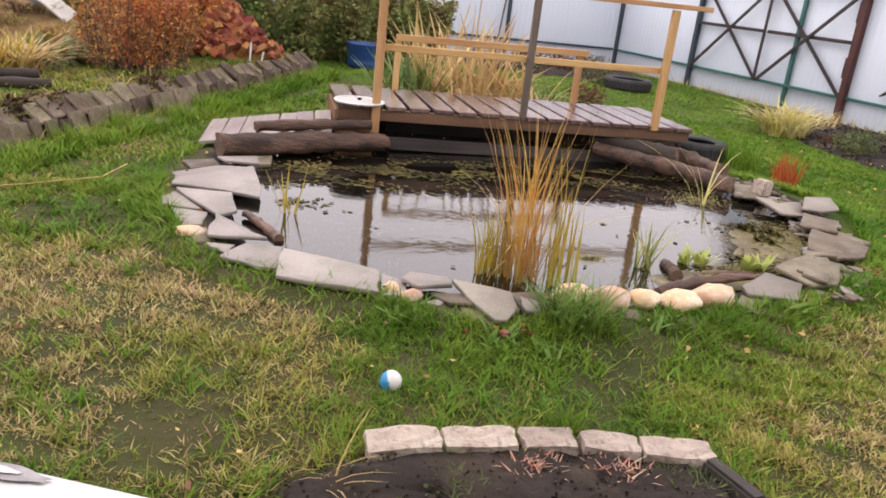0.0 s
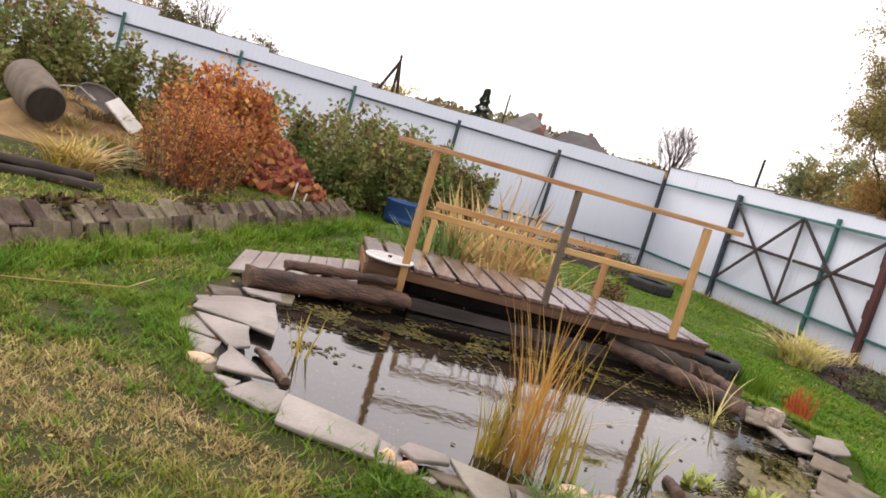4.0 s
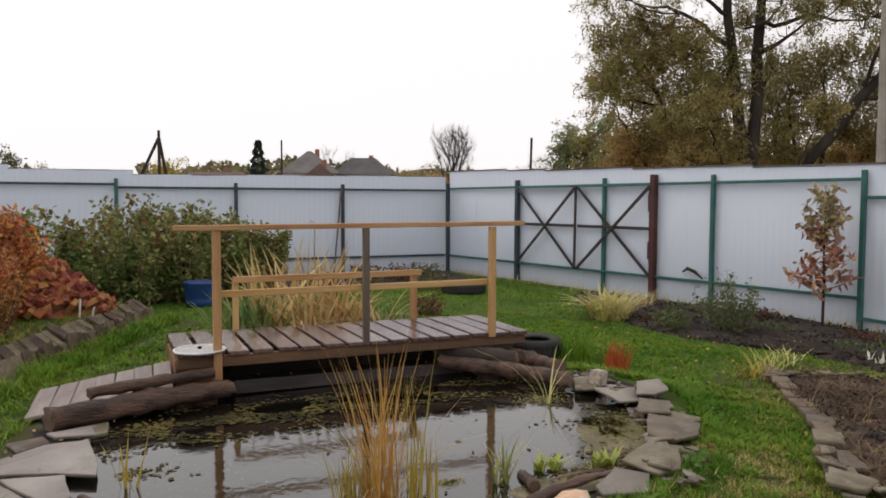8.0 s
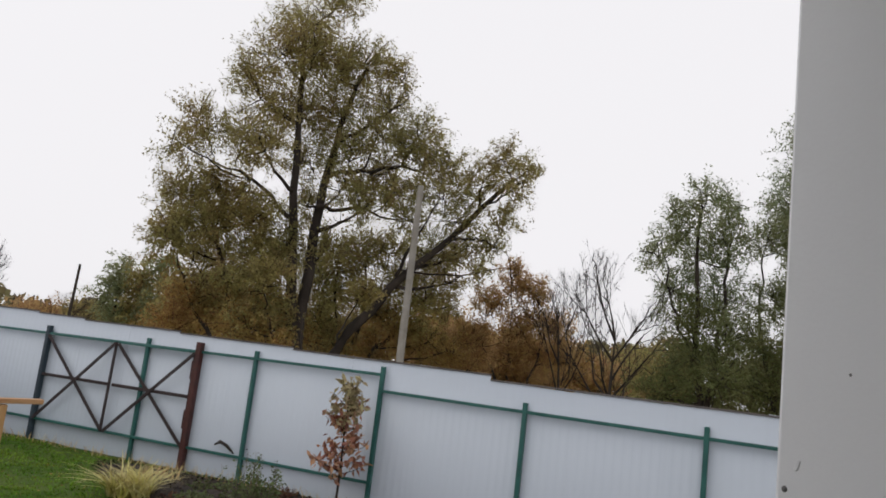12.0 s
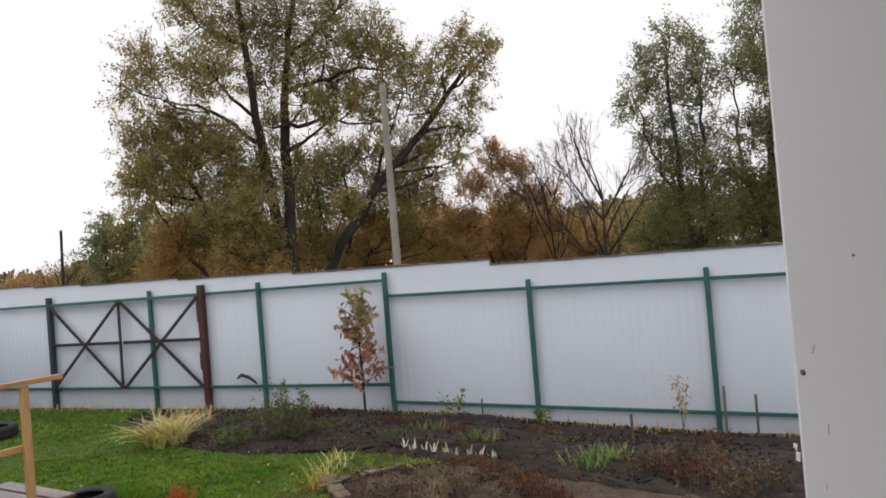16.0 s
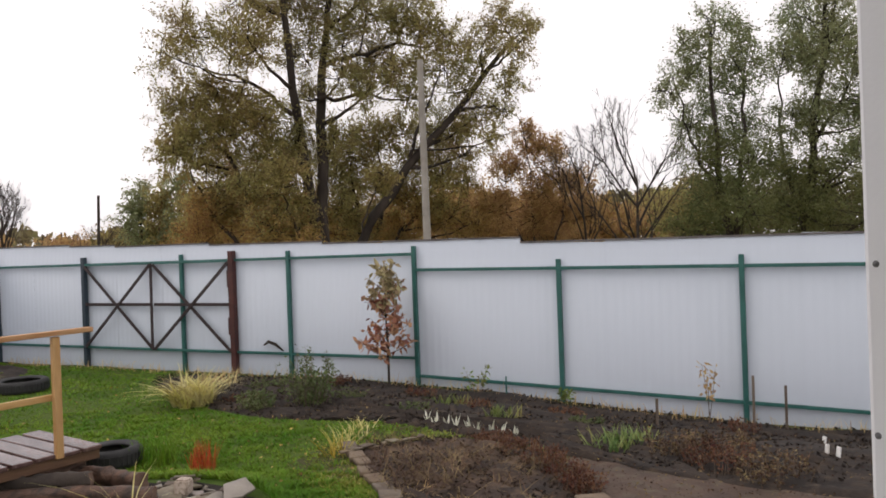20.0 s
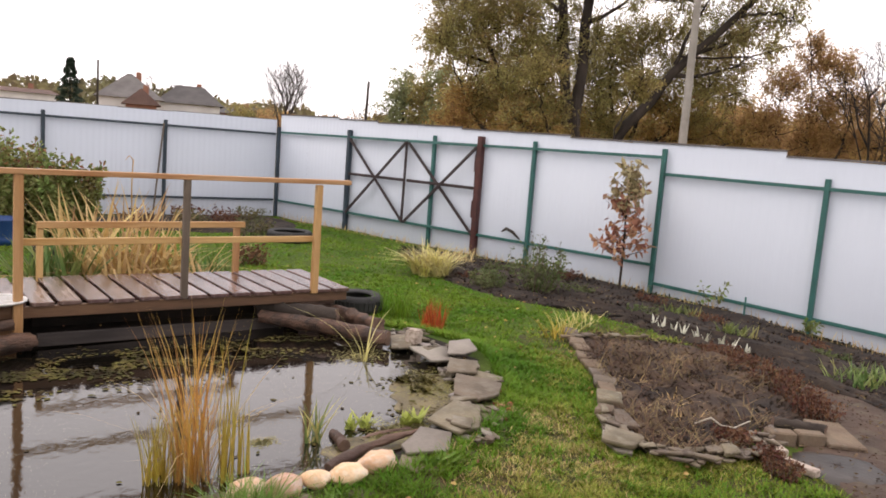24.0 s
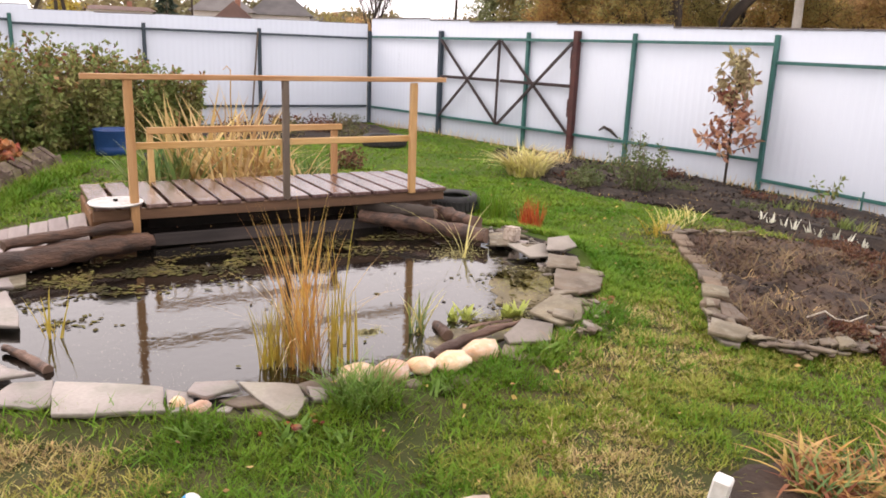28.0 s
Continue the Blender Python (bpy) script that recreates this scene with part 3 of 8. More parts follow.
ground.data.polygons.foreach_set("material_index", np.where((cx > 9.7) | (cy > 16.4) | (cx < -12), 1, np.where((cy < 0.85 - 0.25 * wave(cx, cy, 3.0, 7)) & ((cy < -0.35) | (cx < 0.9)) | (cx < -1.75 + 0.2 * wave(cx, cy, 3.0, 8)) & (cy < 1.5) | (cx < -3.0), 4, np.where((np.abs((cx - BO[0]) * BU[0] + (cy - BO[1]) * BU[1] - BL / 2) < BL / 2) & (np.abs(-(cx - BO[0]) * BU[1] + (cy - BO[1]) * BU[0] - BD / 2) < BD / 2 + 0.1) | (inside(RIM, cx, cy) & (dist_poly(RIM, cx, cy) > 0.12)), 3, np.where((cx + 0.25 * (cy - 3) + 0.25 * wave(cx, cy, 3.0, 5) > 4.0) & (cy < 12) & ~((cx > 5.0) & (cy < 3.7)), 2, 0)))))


def fan(name, poly, zfun, material, label, category, lift=0.02, ring=6, edge_drop=0.06, kind="structure", rough=0.02, seed=1):
    """A low uneven bed filling a closed outline; it sinks into the ground at its edge."""
    P = np.asarray(poly)
    c = P.mean(0)
    V, F, n = [], [], len(P)
    rng = np.random.default_rng(seed)
    for k in range(ring + 1):
        t = 1 - k / ring
        Q = c + (P - c) * t
        z = zfun(Q[:, 0], Q[:, 1]) + lift - (edge_drop if k == 0 else 0) + rng.normal(0, rough, n) * (k > 0)
        V.append(np.c_[Q, z])
    for k in range(ring):
        a = np.arange(n) + k * n
        b = (np.arange(n) + 1) % n + k * n
        F.append(np.stack([a, b, b + n, a + n], -1))
    return tagged(raw(name, np.concatenate(V), np.concatenate(F), material, smooth=True), label, category, kind=kind)


def dense(poly, k=2):
    P = np.asarray(poly)
    Q = np.roll(P, -1, 0)
    return np.concatenate([np.stack([P + (Q - P) * i / k for i in range(k)], 1)]).reshape(-1, 2)


fan("soil_bed", dense(BED_FENCE, 4), ground_z, M_soil, "dark dug soil bed along the white fence", "flower bed", 0.03, 16)
fan("oval_bed", dense(BED_OVAL, 3), ground_z, M_drysoil, "dry brown flower bed with withered stems, edged with stone", "flower bed", 0.05, 14, rough=0.012)
fan("near_bed", dense(BED_NEAR, 3), ground_z, M_soil, "dark soil bed behind a curved brick kerb", "flower bed", 0.032, 10, rough=0.008)
fan("corner_bed", dense(BED_CORNER, 3), ground_z, M_soil, "dark soil bed in the corner of the fence", "flower bed", 0.05, 10)
fan("mud_path", dense(PATH_MUD, 3), ground_z, M_mud, "wet brown trodden path", "path", 0.012, 10, rough=0.004)
fan("iris_bed", dense(BED_IRIS, 3), ground_z, M_drysoil, "patch of bare dark soil in the lawn", "flower bed", 0.012, 8, rough=0.006)

wp = POND.mean(0) + (POND - POND.mean(0)) * 1.04
water = raw("water", np.r_[np.c_[wp, np.full(len(wp), WATER_Z)], [[*wp.mean(0), WATER_Z]]],
            np.stack([np.arange(len(wp)), (np.arange(len(wp)) + 1) % len(wp), np.full(len(wp), len(wp))], -1), M_water)
tagged(water, "still dark pond water with a dusty film", "water", kind="structure")

# ---------------------------------------------------------------- fences
SHEET_PITCH = 0.115


def sheet_mesh(name, p, q, z0, z1a, z1b, off, parent, material, thick=0.0):
    """Ribbed sheet between two plan points; top from z1a to z1b."""
    p, q = np.array(p, float), np.array(q, float)
    L = np.linalg.norm(q - p)
    d = (q - p) / L
    nrm = np.array([-d[1], d[0]])
    prof = np.array([(0.0, 0), (0.03, 0), (0.042, 1), (0.088, 1), (0.1, 0)])
    s, r = [], []
    for k in range(int(L / SHEET_PITCH) + 1):
        for a, b in prof:
            if a + k * SHEET_PITCH < L:
                s.append(a + k * SHEET_PITCH)
                r.append(b * 0.0024)
    s.append(L)
    r.append(0)
    s, r = np.array(s), np.array(r)
    top = z1a + (z1b - z1a) * s / L
    base = p + d * s[:, None] + nrm * (off + r)[:, None]
    V = np.concatenate([np.c_[base, z0 * np.ones(len(s)) if np.isscalar(z0) else z0[0] + (z0[1] - z0[0]) * s / L], np.c_[base, top]])
    n = len(s)
    i = np.arange(n - 1)
    F = np.stack([i, i + 1, i + 1 + n, i + n], -1)
    back = V + np.r_[nrm * 0.0, 0] - np.r_[nrm * -0.002, 0]
    V2 = np.concatenate([V, back])
    F2 = np.concatenate([F, F[:, ::-1] + 2 * n, np.stack([i + n, i + 1 + n, i + 1 + 3 * n, i + 3 * n], -1)])
    return raw(name, V2, F2, material, parent)


def post(parent, x, y, z0, z1, w, material, name="post", label=""):
    ob = part(name, box_bm(w, w, z1 - z0, Matrix.Translation((x, y, (z0 + z1) / 2)), 0.006), material, parent, label)
    return ob


FX = 9.55
fence = thing("metal_fence", "white ribbed sheet fence with dark green steel posts", "fence", group="garden fences")
ys = [(13.99, 11.9, 2.29, 2.28), (11.9, 10.7, 2.25, 2.24), (10.7, 8.45, 2.21, 2.2), (8.45, 6.14, 2.17, 2.15), (6.14, 2.83, 2.12, 2.09), (2.83, -1.9, 2.02, 1.99), (-1.9, -5.0, 1.96, 1.92)]
for a, b, ta, tb in ys:
    z0 = (-0.02, -0.02) if b > 4 else (-0.1, -0.36) if a > 4 else (-0.4, -0.4)
    k = max(1, round((a - b) / 1.15))
    for i in range(k):
        y0, y1 = a + (b - a) * i / k, a + (b - a) * (i + 1) / k
        sheet_mesh("sheet", (FX + 0.04, y1), (FX + 0.04, y0), (z0[0] + (z0[1] - z0[0]) * (i + 1) / k, z0[0] + (z0[1] - z0[0]) * i / k), tb, ta + 0.0, -0.004 - 0.002 * (i % 2), fence, M_sheet)
    part("edge_strip", beam_bm((FX + 0.045, a, ta + 0.003), (FX + 0.045, b, tb + 0.004), 0.022, 0.024, 0), M_cap, fence, "thin dark top edge")
for y in (9.06, 6.78, 4.49):
    post(fence, FX, y, -0.1, 2.03, 0.062, M_green)
for y in (2.28, -0.04, -2.3, -4.6):
    post(fence, FX, y, -0.4, 1.78, 0.062, M_green)
post(fence, FX - 0.01, 13.99, -0.1, 2.02, 0.07, M_navy, label="dark corner post")
part("rail", beam_bm((FX - 0.005, 13.9, 1.9), (FX - 0.005, 4.5, 1.91), 0.03, 0.045), M_green, fence)
part("rail", beam_bm((FX - 0.005, 13.9, 0.37), (FX - 0.005, 4.5, 0.37), 0.03, 0.045), M_green, fence)
part("rail", beam_bm((FX - 0.005, 4.48, 1.675), (FX - 0.005, -5, 1.6), 0.03, 0.045), M_green, fence)
part("rail", beam_bm((FX - 0.005, 4.48, 0.11), (FX - 0.005, -5, -0.2), 0.03, 0.045), M_green, fence)

gate = thing("metal_gate", "double gate with dark red-brown steel cross braces", "gate")
post(gate, FX - 0.02, 11.46, -0.1, 2.04, 0.085, M_navy, "gate_post", "dark blue-grey gate post")
post(gate, FX - 0.02, 7.92, -0.1, 2.06, 0.1, M_rust, "gate_post", "red-brown gate post")
part("hinge", box_bm(0.05, 0.06, 0.3, Matrix.Translation((FX - 0.02, 8.0, 0.8)), 0.01), M_rust, gate)
part("hinge", box_bm(0.05, 0.06, 0.3, Matrix.Translation((FX - 0.02, 8.0, 1.6)), 0.01), M_rust, gate)
gxx = FX - 0.045
for y0, y1 in ((11.41, 9.74), (9.68, 7.97)):
    leaf = new("gate_leaf")
    leaf.parent = gate
    for name, p, q in (("frame_bar", (gxx, y0, 1.895), (gxx, y1, 1.895)), ("frame_bar", (gxx, y0, 0.372), (gxx, y1, 0.372)), ("cross_bar", (gxx, y0, 1.165), (gxx, y1, 1.165)),
                       ("frame_bar", (gxx, y1 + 0.02 * (1 if y1 > 9 else -1), 0.36), (gxx, y1, 1.89)),
                       ("brace", (gxx - 0.012, y0, 1.87), (gxx - 0.012, y1, 0.38)), ("brace", (gxx - 0.024, y0, 0.38), (gxx - 0.024, y1, 1.87))):
        part(name, beam_bm(p, q, 0.025, 0.04 if p[2] == q[2] and name == "frame_bar" else 0.055), M_green if name == "frame_bar" and p[2] == q[2] else M_brace, leaf)

bfence = thing("metal_fence", "white ribbed sheet fence with dark blue-green posts behind the shrubs", "fence", group="garden fences")
C0, CD = np.array([9.5, 13.99]), np.array([-11.41, 2.08]) / np.hypot(11.41, 2.08)


def bp2(s):
    return C0 + CD * s


edges = [(0, 2.3, 2.17, 2.16), (2.3, 4.5, 2.15, 2.14), (4.5, 6.68, 2.13, 2.11), (6.68, 8.83, 2.19, 2.18), (8.83, 11.02, 2.26, 2.25), (11.02, 13.15, 2.36, 2.35), (13.15, 15.4, 2.46, 2.45), (15.4, 17.6, 2.55, 2.54), (17.6, 21, 2.64, 2.62)]
for a, b, ta, tb in edges:
    for i in range(2):
        s0, s1 = a + (b - a) * i / 2, a + (b - a) * (i + 1) / 2
        sheet_mesh("sheet", bp2(s1), bp2(s0), -0.05, tb, ta, 0.04 + 0.002 * (i % 2), bfence, M_sheet)
    p, q = bp2(a), bp2(b)
    part("edge_strip", beam_bm((*(p + [0.01, 0.055]), ta + 0.003), (*(q + [0.01, 0.055]), tb + 0.004), 0.022, 0.02, 0), M_cap, bfence, "thin dark top edge")
stand = [0.0, 2.46, 4.73, 7.0, 9.33, 11.62, 13.9, 16.2, 18.5, 20.8]
tops = [0, 1.97, 1.97, 2.03, 2.06, 2.13, 2.21, 2.29, 2.37]
rails = [1.86, 1.86, 1.86, 1.92, 1.92, 2.03, 2.11, 2.19, 2.27]
for i in range(1, 9):
    x, y = bp2(stand[i])
    post(bfence, x, y, -0.1, tops[i], 0.062, M_navy if i < 3 else M_green)
for i in range(9):
    p, q = bp2(stand[i] + 0.03), bp2(stand[i + 1] - 0.03)
    for z in (rails[i], rails[i] - 1.48):
        part("rail", beam_bm((*p, z), (*q, z), 0.03, 0.045), M_navy, bfence)

# ---------------------------------------------------------------- the house window the camera looks out of
HE, HN = np.array([0.84, -0.54]) / np.hypot(0.84, 0.54), np.array([0.54, 0.84]) / np.hypot(0.84, 0.54)
JAMB = np.array([0.20, -0.902])
hz = math.degrees(math.atan2(HE[1], HE[0]))
HM = pose(JAMB[0], JAMB[1], 0, 0, 0, hz)
# local frame: x along the wall to the right from the jamb, y outward, z up


def hbox(name, x0, x1, y0, y1, z0, z1, material, parent=None, bevel=0.004, label=""):
    ob = part(name, box_bm(x1 - x0, y1 - y0, z1 - z0, Matrix.Translation(((x0 + x1) / 2, (y0 + y1) / 2, (z0 + z1) / 2)), bevel), material, parent, label)
    if not parent:
        ob.matrix_world = HM
    return ob


WL, SZ, TZ = -1.8, 1.188, 2.75
tagged(hbox("wall_front_right", 0.03, 1.6, -0.45, -0.004, -0.3, 3.2, M_room, bevel=0), "white plastered house wall beside the window", "wall", kind="structure")
tagged(hbox("wall_front_left", -3.2, WL - 0.03, -0.45, -0.004, -0.3, 3.2, M_room, bevel=0), "plastered house wall beside the window", "wall", kind="structure")
tagged(hbox("wall_front_below", WL - 0.03, 0.03, -0.45, -0.004, -0.3, SZ - 0.05, M_room, bevel=0), "house wall under the window", "wall", kind="structure")
tagged(hbox("wall_front_above", WL - 0.03, 0.03, -0.45, -0.004, TZ + 0.02, 3.2, M_room, bevel=0), "house wall over the window", "wall", kind="structure")
tagged(hbox("wall_side_right", 1.5, 1.6, -4.0, -0.45, -0.3, 3.2, M_room, bevel=0), "plain plastered room wall", "wall", kind="structure")
tagged(hbox("wall_side_left", -3.2, -3.1, -4.0, -0.45, -0.3, 3.2, M_room, bevel=0), "plain plastered room wall", "wall", kind="structure")
tagged(hbox("wall_back", -3.2, 1.6, -4.1, -4.0, -0.3, 3.2, M_room, bevel=0), "plain plastered room wall", "wall", kind="structure")
tagged(hbox("floor", -3.2, 1.6, -4.1, -0.45, -0.35, -0.3 + 0.35, M_room, bevel=0), "plain room floor", "floor", kind="structure")
tagged(hbox("ceiling", -3.2, 1.6, -4.1, -0.004, 3.2, 3.3, M_room, bevel=0), "plain white ceiling", "ceiling", kind="structure")
win = new("window_1")
win.matrix_world = HM
tagged(win, "open white plastic window with black rubber seals", "window", kind="structure")
hbox("reveal", 0.0, 0.028, -0.1385, 0.0, SZ, TZ, M_pvc, win, 0.006, "white reveal with small nicks and screws")
hbox("reveal", WL - 0.028, WL, -0.134, 0.0, SZ, TZ, M_pvc, win, 0.006)
hbox("head_reveal", WL, 0.0, -0.134, 0.0, TZ, TZ + 0.02, M_pvc, win, 0.004)
hbox("corner_bead", -0.005, 0.02, -0.1375, -0.121, SZ, TZ, M_pvc, win, 0.005)
hbox("seal", -0.006, 0.02, -0.144, -0.139, SZ, TZ, M_black, win, 0.002, "black rubber seal")
hbox("window_frame", -0.004, 0.03, -0.181, -0.1445, SZ, TZ, M_frame, win, 0.004)
hbox("seal", -0.008, 0.02, -0.1865, -0.1815, SZ, TZ, M_joint, win, 0.001, "thin grey joint strip")
hbox("sash_frame", -0.01, 0.03, -0.231, -0.187, SZ, TZ, M_pvc, win, 0.008)
hbox("seal", -0.006, 0.02, -0.248, -0.2315, SZ, TZ, M_joint, win, 0.003, "dark grey rubber lip")
# shade past the sash is put in as black colour
hbox("sash_edge", -0.004, 0.03, -0.4, -0.2485, SZ, TZ, M_black, win, 0.003, "edge of the open sash, coloured black for its shade")
hbox("window_frame", WL - 0.03, WL + 0.03, -0.181, -0.1445, SZ, TZ, M_frame, win, 0.006)
latch = hbox("latch_plate", -0.016, 0.0, -0.189, -0.176, 1.80, 1.845, M_joint, win, 0.004, "small grey steel latch plate")
for y, z in ((-0.009, 1.842), (-0.012, 1.985), (-0.068, 2.09)):
    bm = bmesh.new()
    bmesh.ops.create_uvsphere(bm, u_segments=8, v_segments=5, radius=0.003 if z < 2.05 else 0.0014, matrix=pose(0.0, y, z) @ Matrix.Diagonal((0.5, 1, 1, 1)))
    part("screw", bm, M_joint, win, smooth=True)
bm = bmesh.new()
bmesh.ops.create_cone(bm, cap_ends=True, segments=10, radius1=0.0035, radius2=0.003, depth=0.003, matrix=pose(-0.017, -0.183, 1.822, 0, 90, 0))
part("latch_screw", bm, M_frame, win, smooth=True)
# small knocks in the plaster near the outer edge
for k in range(4):
    y, z = -0.02 - 0.012 * random.random(), 1.8 + 0.06 * k + 0.03 * random.random()
    part("plaster_nick", box_bm(0.001, 0.002 + 0.002 * random.random(), 0.005 + 0.006 * random.random(), pose(-0.0002, y, z, random.uniform(-20, 20)), 0.0006), M_pvc, win)
hbox("window_sill", WL, 0.0, -0.3, 0.079, SZ - 0.04, SZ, M_sill, win, 0.006, "old white painted sill with a chipped patch")
chip = []
for k in range(18):
    a = k / 18 * 2 * math.pi
    chip.append((-0.917 + 0.021 * math.cos(a) * random.uniform(0.8, 1.15), 0.0685 + 0.0045 * math.sin(a) * random.uniform(0.7, 1.2)))
bm = bmesh.new()
bm.faces.new([bm.verts.new((x, y, SZ + 0.0012)) for x, y in chip])
part("chipped_patch", bm, M_chip, win, "grey-violet bare patch where paint has flaked")
bm = bmesh.new()
bm.faces.new([bm.verts.new((-0.917 + (x + 0.917) * 0.55 - 0.004, 0.0685 + (y - 0.0685) * 0.45, SZ + 0.0018)) for x, y in chip])
part("paint_flake", bm, M_sill, win, "curled paint flake left in the patch")

# ---------------------------------------------------------------- bridge
bridge = thing("garden_bridge", "wooden footbridge with wet brown planks and pine handrails over the pond", "bridge", (BO[0], BO[1], 0), math.degrees(math.atan2(BU[1], BU[0])))
nb = 16
for i in range(nb):
    w = BL / nb
    ob = part("plank", box_bm(w - 0.034, BD + random.uniform(-0.015, 0.015), 0.034, None, 0.005), M_deck, bridge)
    ob.matrix_local = pose(w * (i + 0.5), BD / 2 + random.uniform(-0.012, 0.012), BZ - 0.017 + random.uniform(-0.003, 0.003), 0, random.uniform(-0.5, 0.5), random.uniform(-0.4, 0.4))
for y in (0.05, 0.55, 1.04):
    part("beam", beam_bm((0.02, y, BZ - 0.08), (BL - 0.02, y, BZ - 0.08), 0.05, 0.09), M_fascia, bridge, "reddish-brown bearer under the planks")


def bpost(x, y, z0, z1, w, d, material, label=""):
    part("railing_post", box_bm(w, d, z1 - z0, Matrix.Translation((x, y, (z0 + z1) / 2)), 0.004), material, bridge, label)


bpost(0.325, 0.0, 0.14, 1.37, 0.066, 0.049, M_newpost)
bpost(1.57, -0.005, 0.37, 1.38, 0.054, 0.049, M_oldpost, "dark weathered middle post")
bpost(2.79, 0.0, 0.35, 1.37, 0.064, 0.049, M_newpost)
part("handrail", beam_bm((-0.005, -0.0, 1.386), (3.11, -0.0, 1.402), 0.076, 0.042), M_newwood, bridge)
part("middle_rail", beam_bm((0.36, 0.038, 0.852), (2.8, 0.038, 0.862), 0.027, 0.055), M_newwood, bridge)
bpost(0.63, 1.068, 0.29, 0.835, 0.054, 0.044, M_newpost)
bpost(2.43, 1.068, 0.29, 0.857, 0.06, 0.049, M_newpost)
part("back_rail", beam_bm((0.6, 1.035, 0.862), (2.5, 1.035, 0.873), 0.033, 0.06), M_newwood, bridge)
# the ends stand on timber blocks
part("support_block", box_bm(0.33, 0.85, 0.36, Matrix.Translation((0.175, 0.6, 0.13)), 0.01), M_blockwood, bridge, "light brown timber block")
part("support_block", box_bm(0.4, 0.87, 0.36, Matrix.Translation((2.9, 0.57, 0.12)), 0.015), M_log, bridge, "weathered timber block")
part("shore_board", beam_bm((0.46, 0.03, 0.085), (2.55, 0.12, 0.06), 0.045, 0.1), M_greyboard, bridge, "grey weathered board at the water")
# black board puts the shade of the under-deck gap into colour
part("shore_board", beam_bm((0.46, 0.3, 0.2), (2.6, 0.34, 0.19), 0.05, 0.14), M_wetshade, bridge, "board filling the gap under the planks, coloured black for shade")


def log_thing(p, q, r0, r1, seed, label, bend=0.03, material=None):
    rng = np.random.default_rng(seed)
    p, q = np.array(p, float), np.array(q, float)
    n = 14
    t = np.linspace(0, 1, n)[:, None]
    P = p + (q - p) * t + rng.normal(0, min(bend * 0.3, 0.12 * r0), (n, 3)) * np.array([1, 1, 0.5])
    side = np.array([-(q - p)[1], (q - p)[0], 0])
    side /= np.linalg.norm(side)
    P = P + side * np.sin(t * 3) * bend
    V, F = tube(P, r0 + (r1 - r0) * t[:, 0] + rng.normal(0, 0.11 * r0, n), 14)
    V = V + rng.normal(0, 0.085 * r0, V.shape)
    lg = thing("log", label, "log", group="logs round the pond")
    raw("trunk", V, F, material or M_log, lg, smooth=True)
    for k, (c, s) in enumerate(((0, -1), (n - 1, 1))):
        ring = V[c * 14:(c + 1) * 14]
        ctr = ring.mean(0)
        Vc = np.r_[ring, [ctr + s * (q - p) / np.linalg.norm(q - p) * 0.008]]
        raw("cut_end", Vc, np.stack([np.arange(14), (np.arange(14) + 1) % 14, np.full(14, 14)], -1), M_logend, lg)
    return lg


log_thing((0.17, 5.0, 0.11), (1.5, 5.22, 0.12), 0.09, 0.07, 1, "thick dark weathered log lying at the pond edge", 0.03, M_darklog)
log_thing((0.45, 5.16, 0.225), (1.38, 5.25, 0.25), 0.042, 0.04, 2, "thin dark weathered log lying on a thicker one", 0.02, M_darklog)
log_thing((3.36, 5.05, 0.15), (3.98, 3.94, 0.105), 0.058, 0.07, 3, "weathered log with a cut end beside the bridge", 0.05, M_darklog)
log_thing((4.1, 5.05, 0.14), (4.16, 4.3, 0.12), 0.08, 0.075, 4, "weathered log lying behind another", 0.04, M_darklog)
# bark colour here carries the shadow this log lies in
log_thing((3.42, 5.2, 0.2), (3.86, 4.5, 0.215), 0.075, 0.07, 5, "short log wedged under the bridge, coloured dark for its shade", 0.03, M_bark)
log_thing((1.98, 2.2, 0.045), (2.72, 2.27, 0.07), 0.032, 0.018, 6, "thin driftwood branch at the water", 0.05)
log_thing((2.34, 2.63, 0.03), (2.23, 2.38, 0.055), 0.026, 0.032, 7, "short stump of driftwood in the water", 0.005)
log_thing((2.46, 2.48, 0.012), (2.8, 2.42, 0.02), 0.018, 0.014, 8, "half-sunk dark branch in the pond", 0.02)
log_thing((0.15, 3.58, 0.05), (0.27, 3.18, 0.03), 0.02, 0.03, 9, "short dark branch between slabs and water", 0.01)

# ramp of grey boards to the left end of the bridge
ramp = thing("board_walk", "sloping walk of grey weathered boards leading to the bridge", "walkway")
for i in range(7):
    t = i / 6
    x, y, z = 0.22 + 0.86 * t, 5.74 - 0.1 * t, 0.065 + 0.125 * t
    ob = part("board", box_bm(0.138, 0.9 + random.uniform(-0.02, 0.02), 0.03, None, 0.005), M_ramp, ramp)
    ob.matrix_local = pose(x, y, z, 0, -8, -13 + random.uniform(-1, 1))
    part("bearer", box_bm(0.1, 0.4, z + 0.03, pose(x, y + 0.16, (z - 0.05) / 2, 0, 0, -13), 0.004), M_greyboard, ramp)

# enamel lid on the planks
lid = thing("pot_lid", "white enamel lid lying on the bridge planks", "lid", (1.323, 5.444, BZ + 0.004))
bm = bmesh.new()
prof = [(0.0, 0.022), (0.12, 0.02), (0.185, 0.012), (0.2, 0.016), (0.205, 0.01), (0.2, 0.002), (0.0, 0.002)]
vs = [bm.verts.new((r, 0, z)) for r, z in prof]
es = [bm.edges.new(e) for e in zip(vs, vs[1:])]
bmesh.ops.spin(bm, geom=vs + es, cent=(0, 0, 0), axis=(0, 0, 1), steps=36, angle=2 * math.pi)
